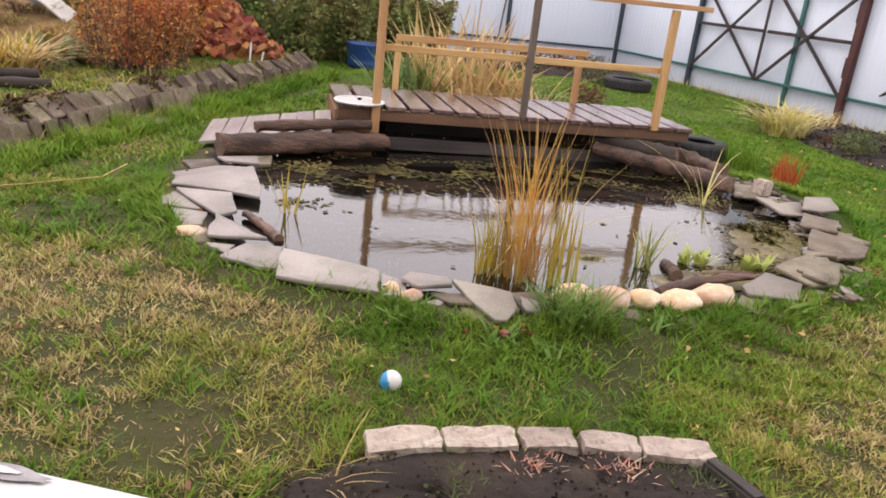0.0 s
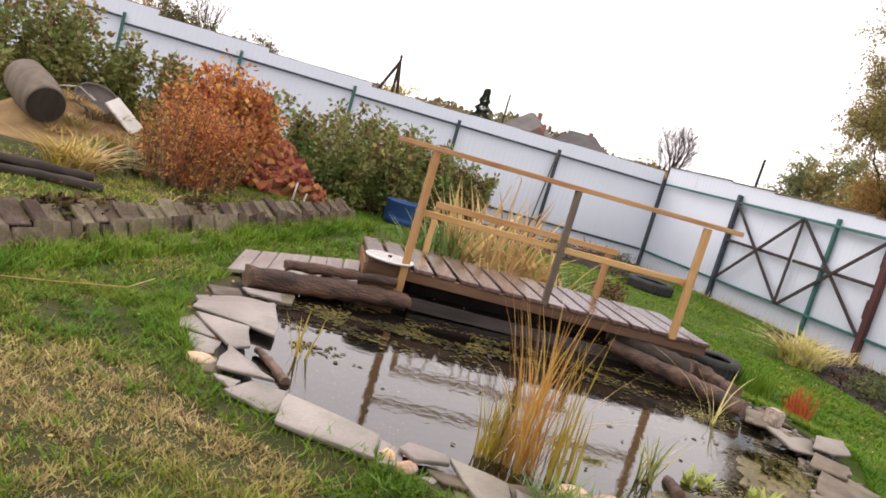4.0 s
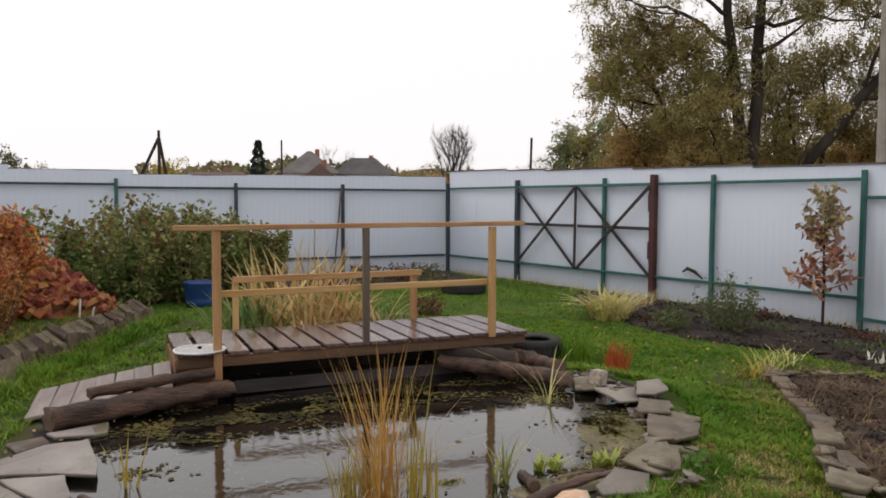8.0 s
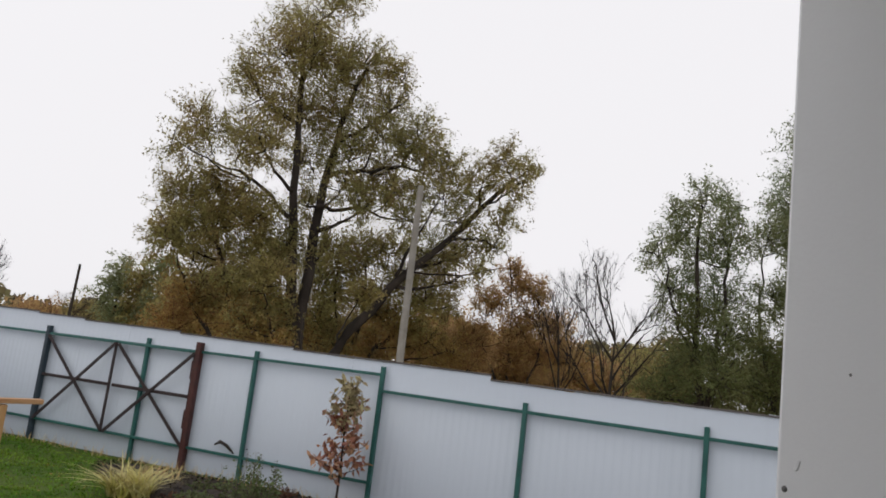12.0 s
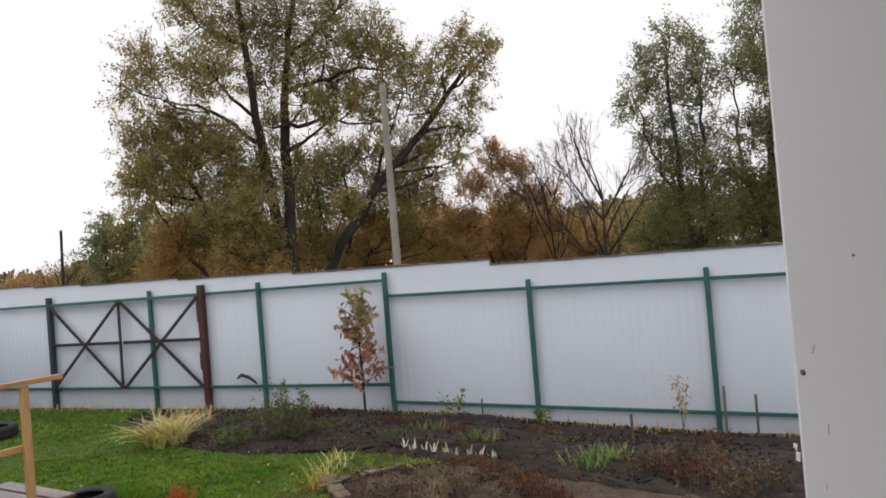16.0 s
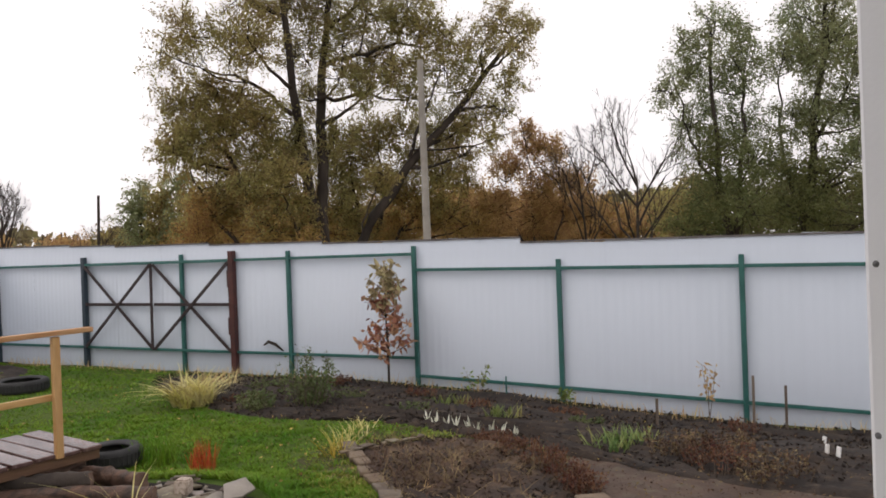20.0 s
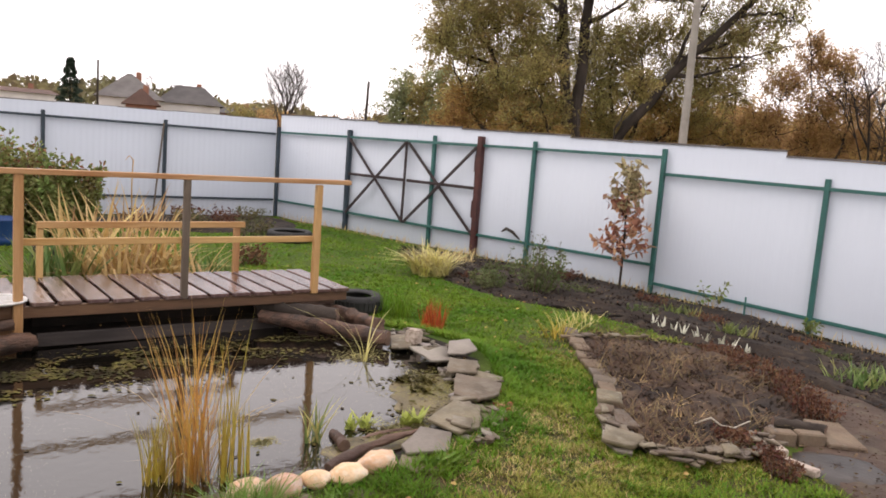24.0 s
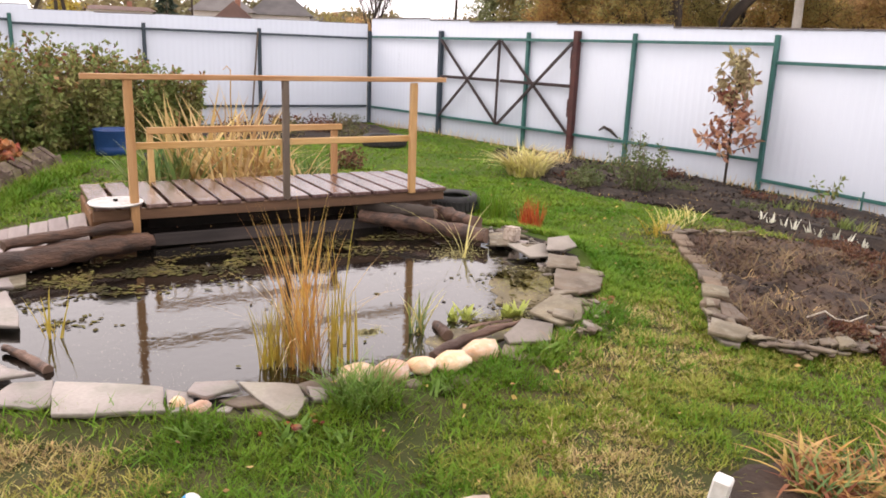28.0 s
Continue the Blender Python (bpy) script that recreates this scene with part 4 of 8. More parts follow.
bmesh.ops.remove_doubles(bm, verts=bm.verts, dist=1e-4)
part("disc", bm, M_lid, lid, smooth=True)
raw("rim", *tube(np.array([[0.2 * math.cos(a), 0.2 * math.sin(a), 0.014] for a in np.linspace(0, 2 * math.pi, 41)]), [0.008] * 41, 6), M_white, lid, "white rolled rim", smooth=True)
bm = bmesh.new()
bmesh.ops.create_cone(bm, cap_ends=True, segments=14, radius1=0.014, radius2=0.018, depth=0.016, matrix=pose(0, 0, 0.028))
part("knob", bm, M_black, lid, "small dark knob", smooth=True)


# ---------------------------------------------------------------- stones
def prism(poly, z0, z1, chamfer=0.006, tilt=(0, 0)):
    P = np.asarray(poly, float)
    if (P[:, 0] * np.roll(P[:, 1], -1) - np.roll(P[:, 0], -1) * P[:, 1]).sum() < 0:
        P = P[::-1]
    c = P.mean(0)
    n = len(P)
    Q = c + (P - c) * (1 - chamfer / (np.linalg.norm(P - c, axis=1).mean() + 1e-6))
    zt = (P - c) @ np.array(tilt)
    V = np.concatenate([np.c_[P, z0 + zt], np.c_[P, z1 - chamfer + zt], np.c_[Q, z1 + zt]])
    i = np.arange(n)
    j = (i + 1) % n
    quads = np.concatenate([np.stack([i, j, j + n, i + n], -1), np.stack([i + n, j + n, j + 2 * n, i + 2 * n], -1)])
    return V, [quads, np.array([i + 2 * n]), np.array([i[::-1]])]


def shard(x, y, w, d, rot, rng, k=6):
    ang = np.sort(rng.uniform(0, 2 * np.pi, k) * 0.35 + np.arange(k) * 2 * np.pi / k)
    r = rng.uniform(0.75, 1.1, k)
    P = np.c_[np.cos(ang) * r * w / 2, np.sin(ang) * r * d / 2]
    c, s = math.cos(radians(rot)), math.sin(radians(rot))
    return P @ np.array([[c, s], [-s, c]]) + [x, y]


edging = thing("stone_edging", "flat grey stone slabs and tan boulders edging the pond", "pond edging")
RS = np.random.default_rng(11)


def slab(poly, z1, thick=0.035, material=M_slab, parent=edging, tilt=(0, 0), name="slab"):
    P = np.asarray(poly, float)
    Q = np.roll(P, -1, 0)
    P = np.stack([P, P + (Q - P) * 0.36, P + (Q - P) * 0.7], 1)
    P[:, 1:] += RS.normal(0, 0.02, P[:, 1:].shape) * np.linalg.norm(Q - P[:, 0], axis=1)[:, None, None]
    V, F = prism(P.reshape(-1, 2), z1 - thick, z1, 0.003, tilt)
    V[:, 2] += RS.normal(0, 0.0012, len(V))
    return raw(name, V, F, material, parent)


slab([(-0.21, 4.13), (-0.18, 4.26), (0.34, 4.52), (0.27, 3.83), (0.08, 3.98)], 0.078, 0.02, tilt=(0.01, 0.02))
slab([(-0.19, 4.4), (0.1, 4.58), (0.36, 4.54), (-0.17, 4.27)], 0.07, 0.018)
slab([(-0.19, 4.01), (0.12, 3.89), (0.1, 3.53), (-0.01, 3.46)], 0.083, 0.02)
slab([(-0.28, 3.86), (-0.2, 3.97), (-0.08, 3.62), (-0.28, 3.72)], 0.068, 0.02)
slab([(-0.02, 3.5), (0.18, 3.02), (-0.1, 3.12)], 0.09, 0.018, tilt=(0.02, -0.03))
slab([(-0.24, 3.67), (-0.05, 3.58), (-0.1, 3.37), (-0.2, 3.36)], 0.062, 0.02)
slab([(-0.22, 3.34), (-0.08, 3.35), (-0.06, 3.13), (-0.16, 3.12)], 0.05, 0.022, M_slabdark)
slab([(-0.07, 2.86), (0.08, 3.02), (0.24, 2.95), (0.16, 2.67), (0.08, 2.7)], 0.075, 0.02)
slab([(0.24, 2.91), (0.63, 2.57), (0.55, 2.32), (0.14, 2.57)], 0.083, 0.024)
slab([(0.14, 4.84), (0.42, 4.86), (0.41, 4.65), (0.17, 4.72)], 0.072, 0.02)
slab([(-0.1, 4.8), (0.12, 4.86), (0.14, 4.68), (-0.06, 4.58)], 0.05, 0.022, M_slabdark)
slab([(0.64, 2.57), (0.73, 2.46), (0.68, 2.3), (0.56, 2.32)], 0.065, 0.022)
slab([(-0.11, 3.06), (0.02, 3.01), (-0.04, 2.9)], 0.07, 0.018)
slab([(0.76, 2.51), (0.92, 2.42), (0.91, 2.34), (0.74, 2.33), (0.69, 2.43)], 0.095, 0.022)
slab([(0.77, 2.36), (0.93, 2.24), (0.85, 2.17), (0.73, 2.25)], 0.045, 0.022)
slab([(0.8, 2.33), (0.95, 2.27), (0.93, 2.14), (0.84, 2.19)], 0.068, 0.02, M_slabdark, tilt=(0.05, -0.06))
slab([(0.88, 2.2), (1.0, 2.14), (0.97, 1.99), (0.87, 2.05)], 0.05, 0.02, M_slabdark)
slab([(0.93, 2.39), (1.15, 2.21), (1.11, 2.07), (1.01, 1.97), (0.96, 1.98), (0.93, 2.27)], 0.085, 0.02, M_slabpale, tilt=(0.03, 0.05))
slab([(1.19, 2.2), (1.27, 2.12), (1.2, 2.02), (1.15, 2.06)], 0.075, 0.022)
slab([(1.2, 2.3), (1.4, 2.28), (1.36, 2.08), (1.15, 2.06)], 0.05, 0.03, M_slabdark)
slab([(0.25, 4.95), (0.55, 5.0), (0.5, 4.75), (0.28, 4.7)], 0.045, 0.03, M_slabdark)
# right-hand shore, overlapping shards
slab([(3.68, 2.86), (3.83, 2.54), (3.65, 2.41), (3.4, 2.42), (3.37, 2.59)], 0.11, 0.022, M_slabdark, tilt=(0.02, 0.06))
slab([(3.28, 2.5), (3.34, 2.32), (3.04, 2.06), (2.86, 2.06), (2.86, 2.34)], 0.1, 0.022, M_slabdark)
slab([(2.76, 2.3), (2.85, 2.12), (2.63, 1.94), (2.41, 2.05), (2.46, 2.15)], 0.085, 0.02, M_slabpale)
slab([(2.41, 2.09), (2.49, 2.0), (2.38, 1.88), (2.31, 1.86), (2.3, 2.0)], 0.06, 0.018, M_slabdark)
slab([(3.4, 2.38), (3.48, 2.2), (3.32, 2.1), (3.19, 2.19)], 0.07, 0.02, M_slabdark)
slab([(3.0, 2.25), (3.06, 2.14), (2.91, 2.02), (2.9, 2.18)], 0.125, 0.022, M_slabdark, tilt=(0.0, -0.05))
slab([(4.27, 3.5), (4.47, 3.44), (4.3, 3.2), (4.12, 3.18), (4.01, 3.27)], 0.15, 0.018, M_slabpale, tilt=(0.04, 0.03))
slab([(4.16, 4.12), (4.36, 4.08), (4.03, 3.72), (3.88, 3.8)], 0.08, 0.02, M_slabdark)
slab([(3.99, 3.7), (4.27, 3.52), (3.98, 3.21), (3.84, 3.29)], 0.1, 0.02, M_slabpale)
slab([(3.97, 3.21), (4.14, 3.05), (3.9, 2.84), (3.68, 2.96)], 0.115, 0.02, M_slabdark, tilt=(-0.03, 0.05))
slab([(4.02, 2.96), (4.05, 2.7), (3.88, 2.6), (3.78, 2.78)], 0.08, 0.02, M_slabdark)
slab([(2.5, 1.98), (2.6, 1.9), (2.47, 1.8), (2.37, 1.88)], 0.05, 0.018, M_slabdark)
slab([(1.81, 1.97), (2.2, 1.93), (2.15, 1.83), (1.77, 1.84)], 0.035, 0.02, M_slabdark)
slab([(3.72, 1.6), (4.03, 1.8), (4.09, 1.7), (3.92, 1.45), (3.58, 1.3), (3.55, 1.4)], 0.052, 0.03, M_slabpale)
shore = np.array([(4.35, 4.3), (4.2, 3.95), (4.1, 3.6), (3.95, 3.3), (3.75, 3.0), (3.5, 2.7), (3.2, 2.42), (2.9, 2.22), (2.6, 2.08)])
cum = np.r_[0, np.cumsum(np.linalg.norm(np.diff(shore, axis=0), axis=1))]
for k in range(34):
    s = RS.uniform(0, cum[-1])
    x, y = np.interp(s, cum, shore[:, 0]), np.interp(s, cum, shore[:, 1])
    out = RS.uniform(0.0, 0.3)
    x, y = x + out * 0.78, y - out * 0.62
    w = RS.uniform(0.13, 0.27)
    slab(shard(x, y, w, w * RS.uniform(0.5, 0.8), RS.uniform(0, 180), RS, 4 + k % 2), 0.055 + 0.014 * (k % 4) + RS.uniform(0, 0.012), 0.022, M_slab if k % 6 == 0 else M_slabdark, tilt=RS.normal(0, 0.08, 2))
for k in range(64):
    s = RS.uniform(0, cum[-1])
    x, y = np.interp(s, cum, shore[:, 0]), np.interp(s, cum, shore[:, 1])
    out = RS.uniform(-0.06, 0.36)
    x, y = x + out * 0.78, y - out * 0.62
    w = RS.uniform(0.05, 0.13)
    slab(shard(x, y, w, w * RS.uniform(0.4, 0.8), RS.uniform(0, 180), RS, 5), 0.05 + RS.uniform(0, 0.06), 0.014, M_slabdark if k % 4 else M_slabpale, tilt=RS.normal(0, 0.15, 2), name="shard")
for k in range(12):
    s = k / 11
    x = 0.62 + 0.75 * s + RS.normal(0, 0.03)
    y = 2.26 - 0.24 * s + RS.normal(0, 0.05)
    w = RS.uniform(0.06, 0.13)
    slab(shard(x, y, w, w * 0.6, RS.uniform(0, 180), RS), 0.035 + 0.01 * (k % 3), 0.02, M_slabdark if k % 2 else M_slab, tilt=RS.normal(0, 0.15, 2))


def pebble(x, y, rx, ry, rz_, z, rot, material=M_pebble, name="boulder", parent=edging, seed=0):
    bm = bmesh.new()
    bmesh.ops.create_icosphere(bm, subdivisions=3, radius=1)
    for v in bm.verts:
        k = 1 + 0.24 * noise.noise(v.co * 1.3 + Vector((seed * 7.1, seed, 0))) + 0.1 * noise.noise(v.co * 3 + Vector((seed, 3, 1)))
        v.co = Vector((v.co.x * rx * k, v.co.y * ry * k, v.co.z * rz_ * k))
    ob = part(name, bm, material, parent, smooth=True)
    ob.matrix_local = pose(x, y, z, 0, 0, rot)
    return ob


for k, (x, y, rx, ry, rz_) in enumerate(((1.46, 2.17, 0.11, 0.08, 0.055), (1.62, 2.1, 0.1, 0.085, 0.062), (1.8, 2.08, 0.075, 0.07, 0.05), (1.97, 2.03, 0.11, 0.08, 0.06), (2.2, 2.06, 0.12, 0.08, 0.062))):
    pebble(x, y, rx, ry, rz_, 0.075, RS.uniform(-15, 15), seed=k + 1)
pebble(1.66, 1.98, 0.055, 0.045, 0.035, 0.035, 0, M_slabdark, seed=9)
pebble(0.695, 2.31, 0.055, 0.042, 0.045, 0.045, 10, seed=10)
pebble(0.635, 2.39, 0.05, 0.042, 0.045, 0.05, 60, seed=12)
pebble(-0.17, 3.27, 0.075, 0.05, 0.04, 0.05, -8, seed=11)

brk = thing("stone_block", "small pale stone block standing on the pond edge", "stone", (4.2, 3.86, 0.0))
part("block", box_bm(0.13, 0.12, 0.13, pose(0, 0, 0.12, 2, 3, 20), 0.015, 2), M_kerb, brk)

# crumbs of red brick lying among the plates
for k in range(26):
    x, y = ((0.97, 1.97), (3.78, 2.62))[k % 2]
    part("crumb", box_bm(RS.uniform(0.015, 0.045), RS.uniform(0.012, 0.03), 0.015, pose(x + RS.normal(0, 0.07), y + RS.normal(0, 0.045), 0.04, *RS.uniform(0, 40, 3)), 0.003), M_brick, edging)

# slate border round the oval bed
bord = thing("bed_border", "stacked flat grey stones bordering the dry flower bed", "border")
west = np.array([(6.0, 3.42), (5.6, 3.05), (5.2, 2.68), (4.8, 2.28), (4.4, 1.98), (4.0, 1.76), (3.72, 1.4), (3.78, 1.0), (4.1, 0.88), (4.45, 0.9), (4.7, 0.98)])
cum = np.r_[0, np.cumsum(np.linalg.norm(np.diff(west, axis=0), axis=1))]
s = 0.05
while s < cum[-1]:
    x, y = np.interp(s, cum, west[:, 0]), np.interp(s, cum, west[:, 1])
    dx, dy = np.interp(s + 0.05, cum, west[:, 0]) - x, np.interp(s + 0.05, cum, west[:, 1]) - y
    rot = math.degrees(math.atan2(dy, dx)) if abs(dx) + abs(dy) > 1e-6 else 0
    if s < 2.5:
        w, d = RS.uniform(0.2, 0.27), RS.uniform(0.14, 0.18)
        c_, s_ = math.cos(radians(rot)), math.sin(radians(rot))
        q = np.array([(-w / 2, -d / 2), (w / 2, -d / 2), (w / 2, d / 2), (-w / 2, d / 2)]) * 0.97 + RS.normal(0, 0.012, (4, 2))
        slab(q @ np.array([[c_, s_], [-s_, c_]]) + [x, y], 0.06 + RS.uniform(0, 0.02), 0.045, M_block if RS.random() < 0.6 else M_slabdark, bord, RS.normal(0, 0.05, 2), "stone")
        s += w
    else:
        w = RS.uniform(0.1, 0.2)
        for layer in range(3):
            px, py = x + RS.normal(0, 0.05), y + RS.normal(0, 0.05)
            slab(shard(px, py, w * 1.1, RS.uniform(0.07, 0.12), rot + RS.normal(0, 30), RS, 5), 0.05 + 0.018 * layer + RS.uniform(0, 0.01), 0.016, M_slabdark, bord, RS.normal(0, 0.1, 2), "stone")
        s += w * 0.5
for k in range(9):
    x, y = 5.72 + 0.085 * k, 3.27 - 0.055 * k
    slab(shard(x, y, 0.2, 0.1, -33 + RS.normal(0, 12), RS, 5), 0.075 + 0.012 * (k % 3), 0.018, M_slabdark if k % 3 else M_block, bord, RS.normal(0, 0.06, 2), "stone")
for x, y, w, d, r in ((4.0, 1.6, 0.36, 0.2, 45), (3.66, 1.45, 0.3, 0.34, 55), (4.05, 0.9, 0.2, 0.13, 20)):
    slab(shard(x, y, w, d, r, RS, 6), 0.1, 0.03, M_slabdark, bord, (0.03, 0.05), "stone")

# brick kerb in front
def rough_box(w, d, h, rng, wob=0.006):
    """A worn block: subdivided, with uneven faces and knocked corners."""
    bm = bmesh.new()
    bmesh.ops.create_cube(bm, size=1)
    bmesh.ops.subdivide_edges(bm, edges=bm.edges[:], cuts=3, use_grid_fill=True)
    for v in bm.verts:
        k = sum(abs(c) > 0.49 for c in v.co)
        f = 1.0 if k < 2 else 0.985 if k == 2 else 0.95
        v.co = Vector((v.co.x * w * f, v.co.y * d * f, v.co.z * h * f)) + Vector(rng.normal(0, wob * 0.5, 3))
    return bm


kerb = thing("brick_kerb", "curved kerb of five pale weathered bricks", "kerb")
kp = [(0.3, 1.25, -9, 0.235), (0.54, 1.205, -12, 0.235), (0.765, 1.16, -13, 0.18), (0.96, 1.09, -21, 0.19), (1.16, 1.0, -25, 0.235)]
for x, y, r, w in kp:
    ob = part("brick", rough_box(w, 0.11, 0.09, RS), M_kerb, kerb)
    ob.matrix_local = pose(x, y, 0.012 + random.uniform(-0.006, 0.006), random.uniform(-4, 4), random.uniform(-3, 3), r)
ob = part("end_brick", box_bm(0.22, 0.06, 0.09, None, 0.01, 2), M_greyboard, kerb, "dark end piece")
ob.matrix_local = pose(1.235, 0.82, 0.015, 0, 0, -86)

# leaning tiles along the bank
bank = thing("bank_edging", "row of leaning grey slate tiles holding the raised bed", "retaining edge")
s = -3.4
k = 0
while s < 5.6:
    w = RS.uniform(0.1, 0.22)
    ang = math.degrees(math.atan2(BANKD[1], BANKD[0]))
    for off, zc, length, tilt in ((0.03, 0.075 + RS.normal(0, 0.015), RS.uniform(0.16, 0.24), 74), (0.15, 0.19 + RS.normal(0, 0.015), RS.uniform(0.16, 0.26), 38)):
        cxy = BANK0 + BANKD * (s + w / 2 + RS.normal(0, 0.015)) + BANKN * (off + RS.normal(0, 0.012))
        ob = part("tile", box_bm(w * RS.uniform(0.96, 1.02), length, 0.024, None, 0.006, 2), M_bankstone, bank)
        ob.matrix_local = pose(cxy[0], cxy[1], zc + RS.normal(0, 0.012), 0, 0, ang) @ pose(0, 0, 0, tilt + RS.normal(0, 5), RS.normal(0, 4), RS.normal(0, 4))
    s += w
    k += 1
for t0, ln in ((0.9, 0.7), (1.55, 0.5)):
    a, b = BANK0 + BANKD * t0 - BANKN * 0.1, BANK0 + BANKD * (t0 + ln) - BANKN * 0.16
    part("flat_slab", box_bm(ln, 0.2, 0.03, pose(*(a + b) / 2, 0.03, 4, 0, math.degrees(math.atan2(BANKD[1], BANKD[0]))), 0.004), M_bankstone, bank)
for a0, w in ((1.55, 0.34), (1.92, 0.42)):
    cxy = BANK0 + BANKD * (a0 + w / 2) - BANKN * 0.02
    part("wide_tile", box_bm(w, 0.22, 0.026, pose(cxy[0], cxy[1], 0.1, 0, 0, math.degrees(math.atan2(BANKD[1], BANKD[0]))) @ pose(0, 0, 0, 68, 2, 0), 0.006, 2), M_bankstone, bank, "broad grey slate tile")
tagged(part("plank", beam_bm((-0.56, 6.05, 0.05), (0.16, 7.28, 0.05), 0.1, 0.03, 0.004), M_greyboard), "weathered plank lying in the grass below the tiles", "plank")
for i in range(3):
    log_thing((-2.6, 6.25 + 0.12 * i, 0.275 + 0.06 * (i % 2)), (-0.98 - 0.1 * i, 6.35 + 0.1 * i, 0.28 + 0.06 * (i % 2)), 0.044, 0.04, 20 + i, "dark weathered timber lying on the raised bed", 0.01, M_bark)

# ---------------------------------------------------------------- loose things
ball = thing("ball", "small blue and white rubber ball on the grass", "ball", (0.38, 1.62, 0.04))
bm = bmesh.new()
bmesh.ops.create_uvsphere(bm, u_segments=28, v_segments=18, radius=0.04, matrix=pose(0, 0, 0, 0, 65, 20))
half = part("shell", bm, M_white, ball, smooth=True)
half.data.materials.append(M_cyan)
for f in half.data.polygons:
    f.material_index = 1 if (f.center.x * 0.85 - f.center.y * 0.3 + f.center.z * 0.25) < -0.004 else 0

crate = thing("plastic_barrel", "blue plastic barrel cut short standing by the shrubs", "barrel", (3.0, 11.0, zg(3.0, 11.0)))
bm = bmesh.new()
prof = [(0.0, 0.01), (0.2, 0.0), (0.25, 0.01), (0.265, 0.1), (0.255, 0.12), (0.27, 0.15), (0.27, 0.34), (0.285, 0.36), (0.275, 0.375), (0.25, 0.36), (0.245, 0.05), (0.0, 0.04)]
vs = [bm.verts.new((r, 0, z)) for r, z in prof]
es = [bm.edges.new(e) for e in zip(vs, vs[1:])]
bmesh.ops.spin(bm, geom=vs + es, cent=(0, 0, 0), axis=(0, 0, 1), steps=28, angle=2 * math.pi)
bmesh.ops.remove_doubles(bm, verts=bm.verts, dist=1e-4)
part("shell", bm, M_blue, crate, smooth=True)


def tyre(x, y, R_, r_, label):
    th = thing("tyre", label, "tyre", (x, y, zg(x, y)), group="old tyres")
    bm = bmesh.new()
    prof = [(R_ - 0.1, 0.02), (R_ - 0.03, 0.0), (R_, 0.03), (R_ + 0.005, 0.06), (R_ + 0.005, 0.14), (R_, 0.17), (R_ - 0.03, 0.2), (R_ - 0.1, 0.185), (R_ - 0.12, 0.17), (R_ - 0.05, 0.15), (R_ - 0.05, 0.05), (R_ - 0.12, 0.03), (R_ - 0.1, 0.02)]
    vs = [bm.verts.new((r, 0, z)) for r, z in prof]
    es = [bm.edges.new(e) for e in zip(vs, vs[1:])]
    bmesh.ops.spin(bm, geom=vs + es, cent=(0, 0, 0), axis=(0, 0, 1), steps=40, angle=2 * math.pi)
    bmesh.ops.remove_doubles(bm, verts=bm.verts, dist=1e-4)
    part("casing", bm, M_rubber, th, smooth=True)
    for k in range(36):
        a = k / 36 * 2 * math.pi
        ob = part("tread_block", box_bm(0.012, 0.035, 0.09, None, 0), M_rubber, th)
        ob.matrix_local = pose(math.cos(a) * (R_ + 0.007), math.sin(a) * (R_ + 0.007), 0.1, 0, 0, math.degrees(a))
    return th


tyre(7.3, 10.2, 0.38, 0.1, "old black tyre lying on the lawn as a planter")
tyre(4.76, 5.32, 0.27, 0.1, "old black tyre lying behind the bridge end")

# heap of broken bricks
heap = thing("brick_heap", "heap of broken red bricks on the raised bed", "brick pile")
protos = []
for k in range(5):
    bm = box_bm(RS.uniform(0.13, 0.24), 0.115, 0.065, None, 0.008)
    for v in bm.verts:
        v.co += Vector(RS.normal(0, 0.006, 3))
    me = bpy.data.meshes.new("brick")
    bm.to_mesh(me)
    bm.free()
    me.materials.append(M_brick)
    protos.append(me)
HC = np.array([0.7, 9.66])
for k in range(290):
    r = 0.64 * math.sqrt(RS.uniform(0, 1)) if k % 3 else min(abs(RS.normal(0, 0.25)), 0.6)
    a = RS.uniform(0, 2 * np.pi)
    x, y = HC[0] + 1.15 * r * np.cos(a), HC[1] + 0.9 * r * np.sin(a)
    top = 0.63 * max(0.0, 1 - (r / 0.66) ** 1.2)
    ob = new("brick", protos[k % 5])
    ob.parent = heap
    ob.matrix_local = pose(x, y, zg(x, y) + 0.03 + top * RS.uniform(0.75, 1.0), RS.uniform(-50, 50), RS.uniform(-50, 50), RS.uniform(0, 180))
core = fan("rubble_core", dense(np.array([HC + 0.6 * np.array([1.15 * math.cos(a), 0.9 * math.sin(a)]) for a in np.linspace(0, 6.283, 14)[:-1]]), 1),
           lambda X, Y: ground_z(X, Y) + 0.5 * np.clip(1 - (np.hypot((X - HC[0]) / 1.15, (Y - HC[1]) / 0.9) / 0.66) ** 1.2, 0, 1) - 0.04, M_brick, "core of brick rubble", "rubble", 0.0, 5, 0.02, "")
core.parent = heap
del core["category"]
for p, q in (((0.98, 9.02, 0.2), (0.99, 9.01, 0.46)), ((1.1, 8.97, 0.18), (1.13, 8.96, 0.36))):
    tagged(part("stake", beam_bm(p, q, 0.02, 0.02, 0.002), M_white), "thin white wooden stake in the ground", "stake")

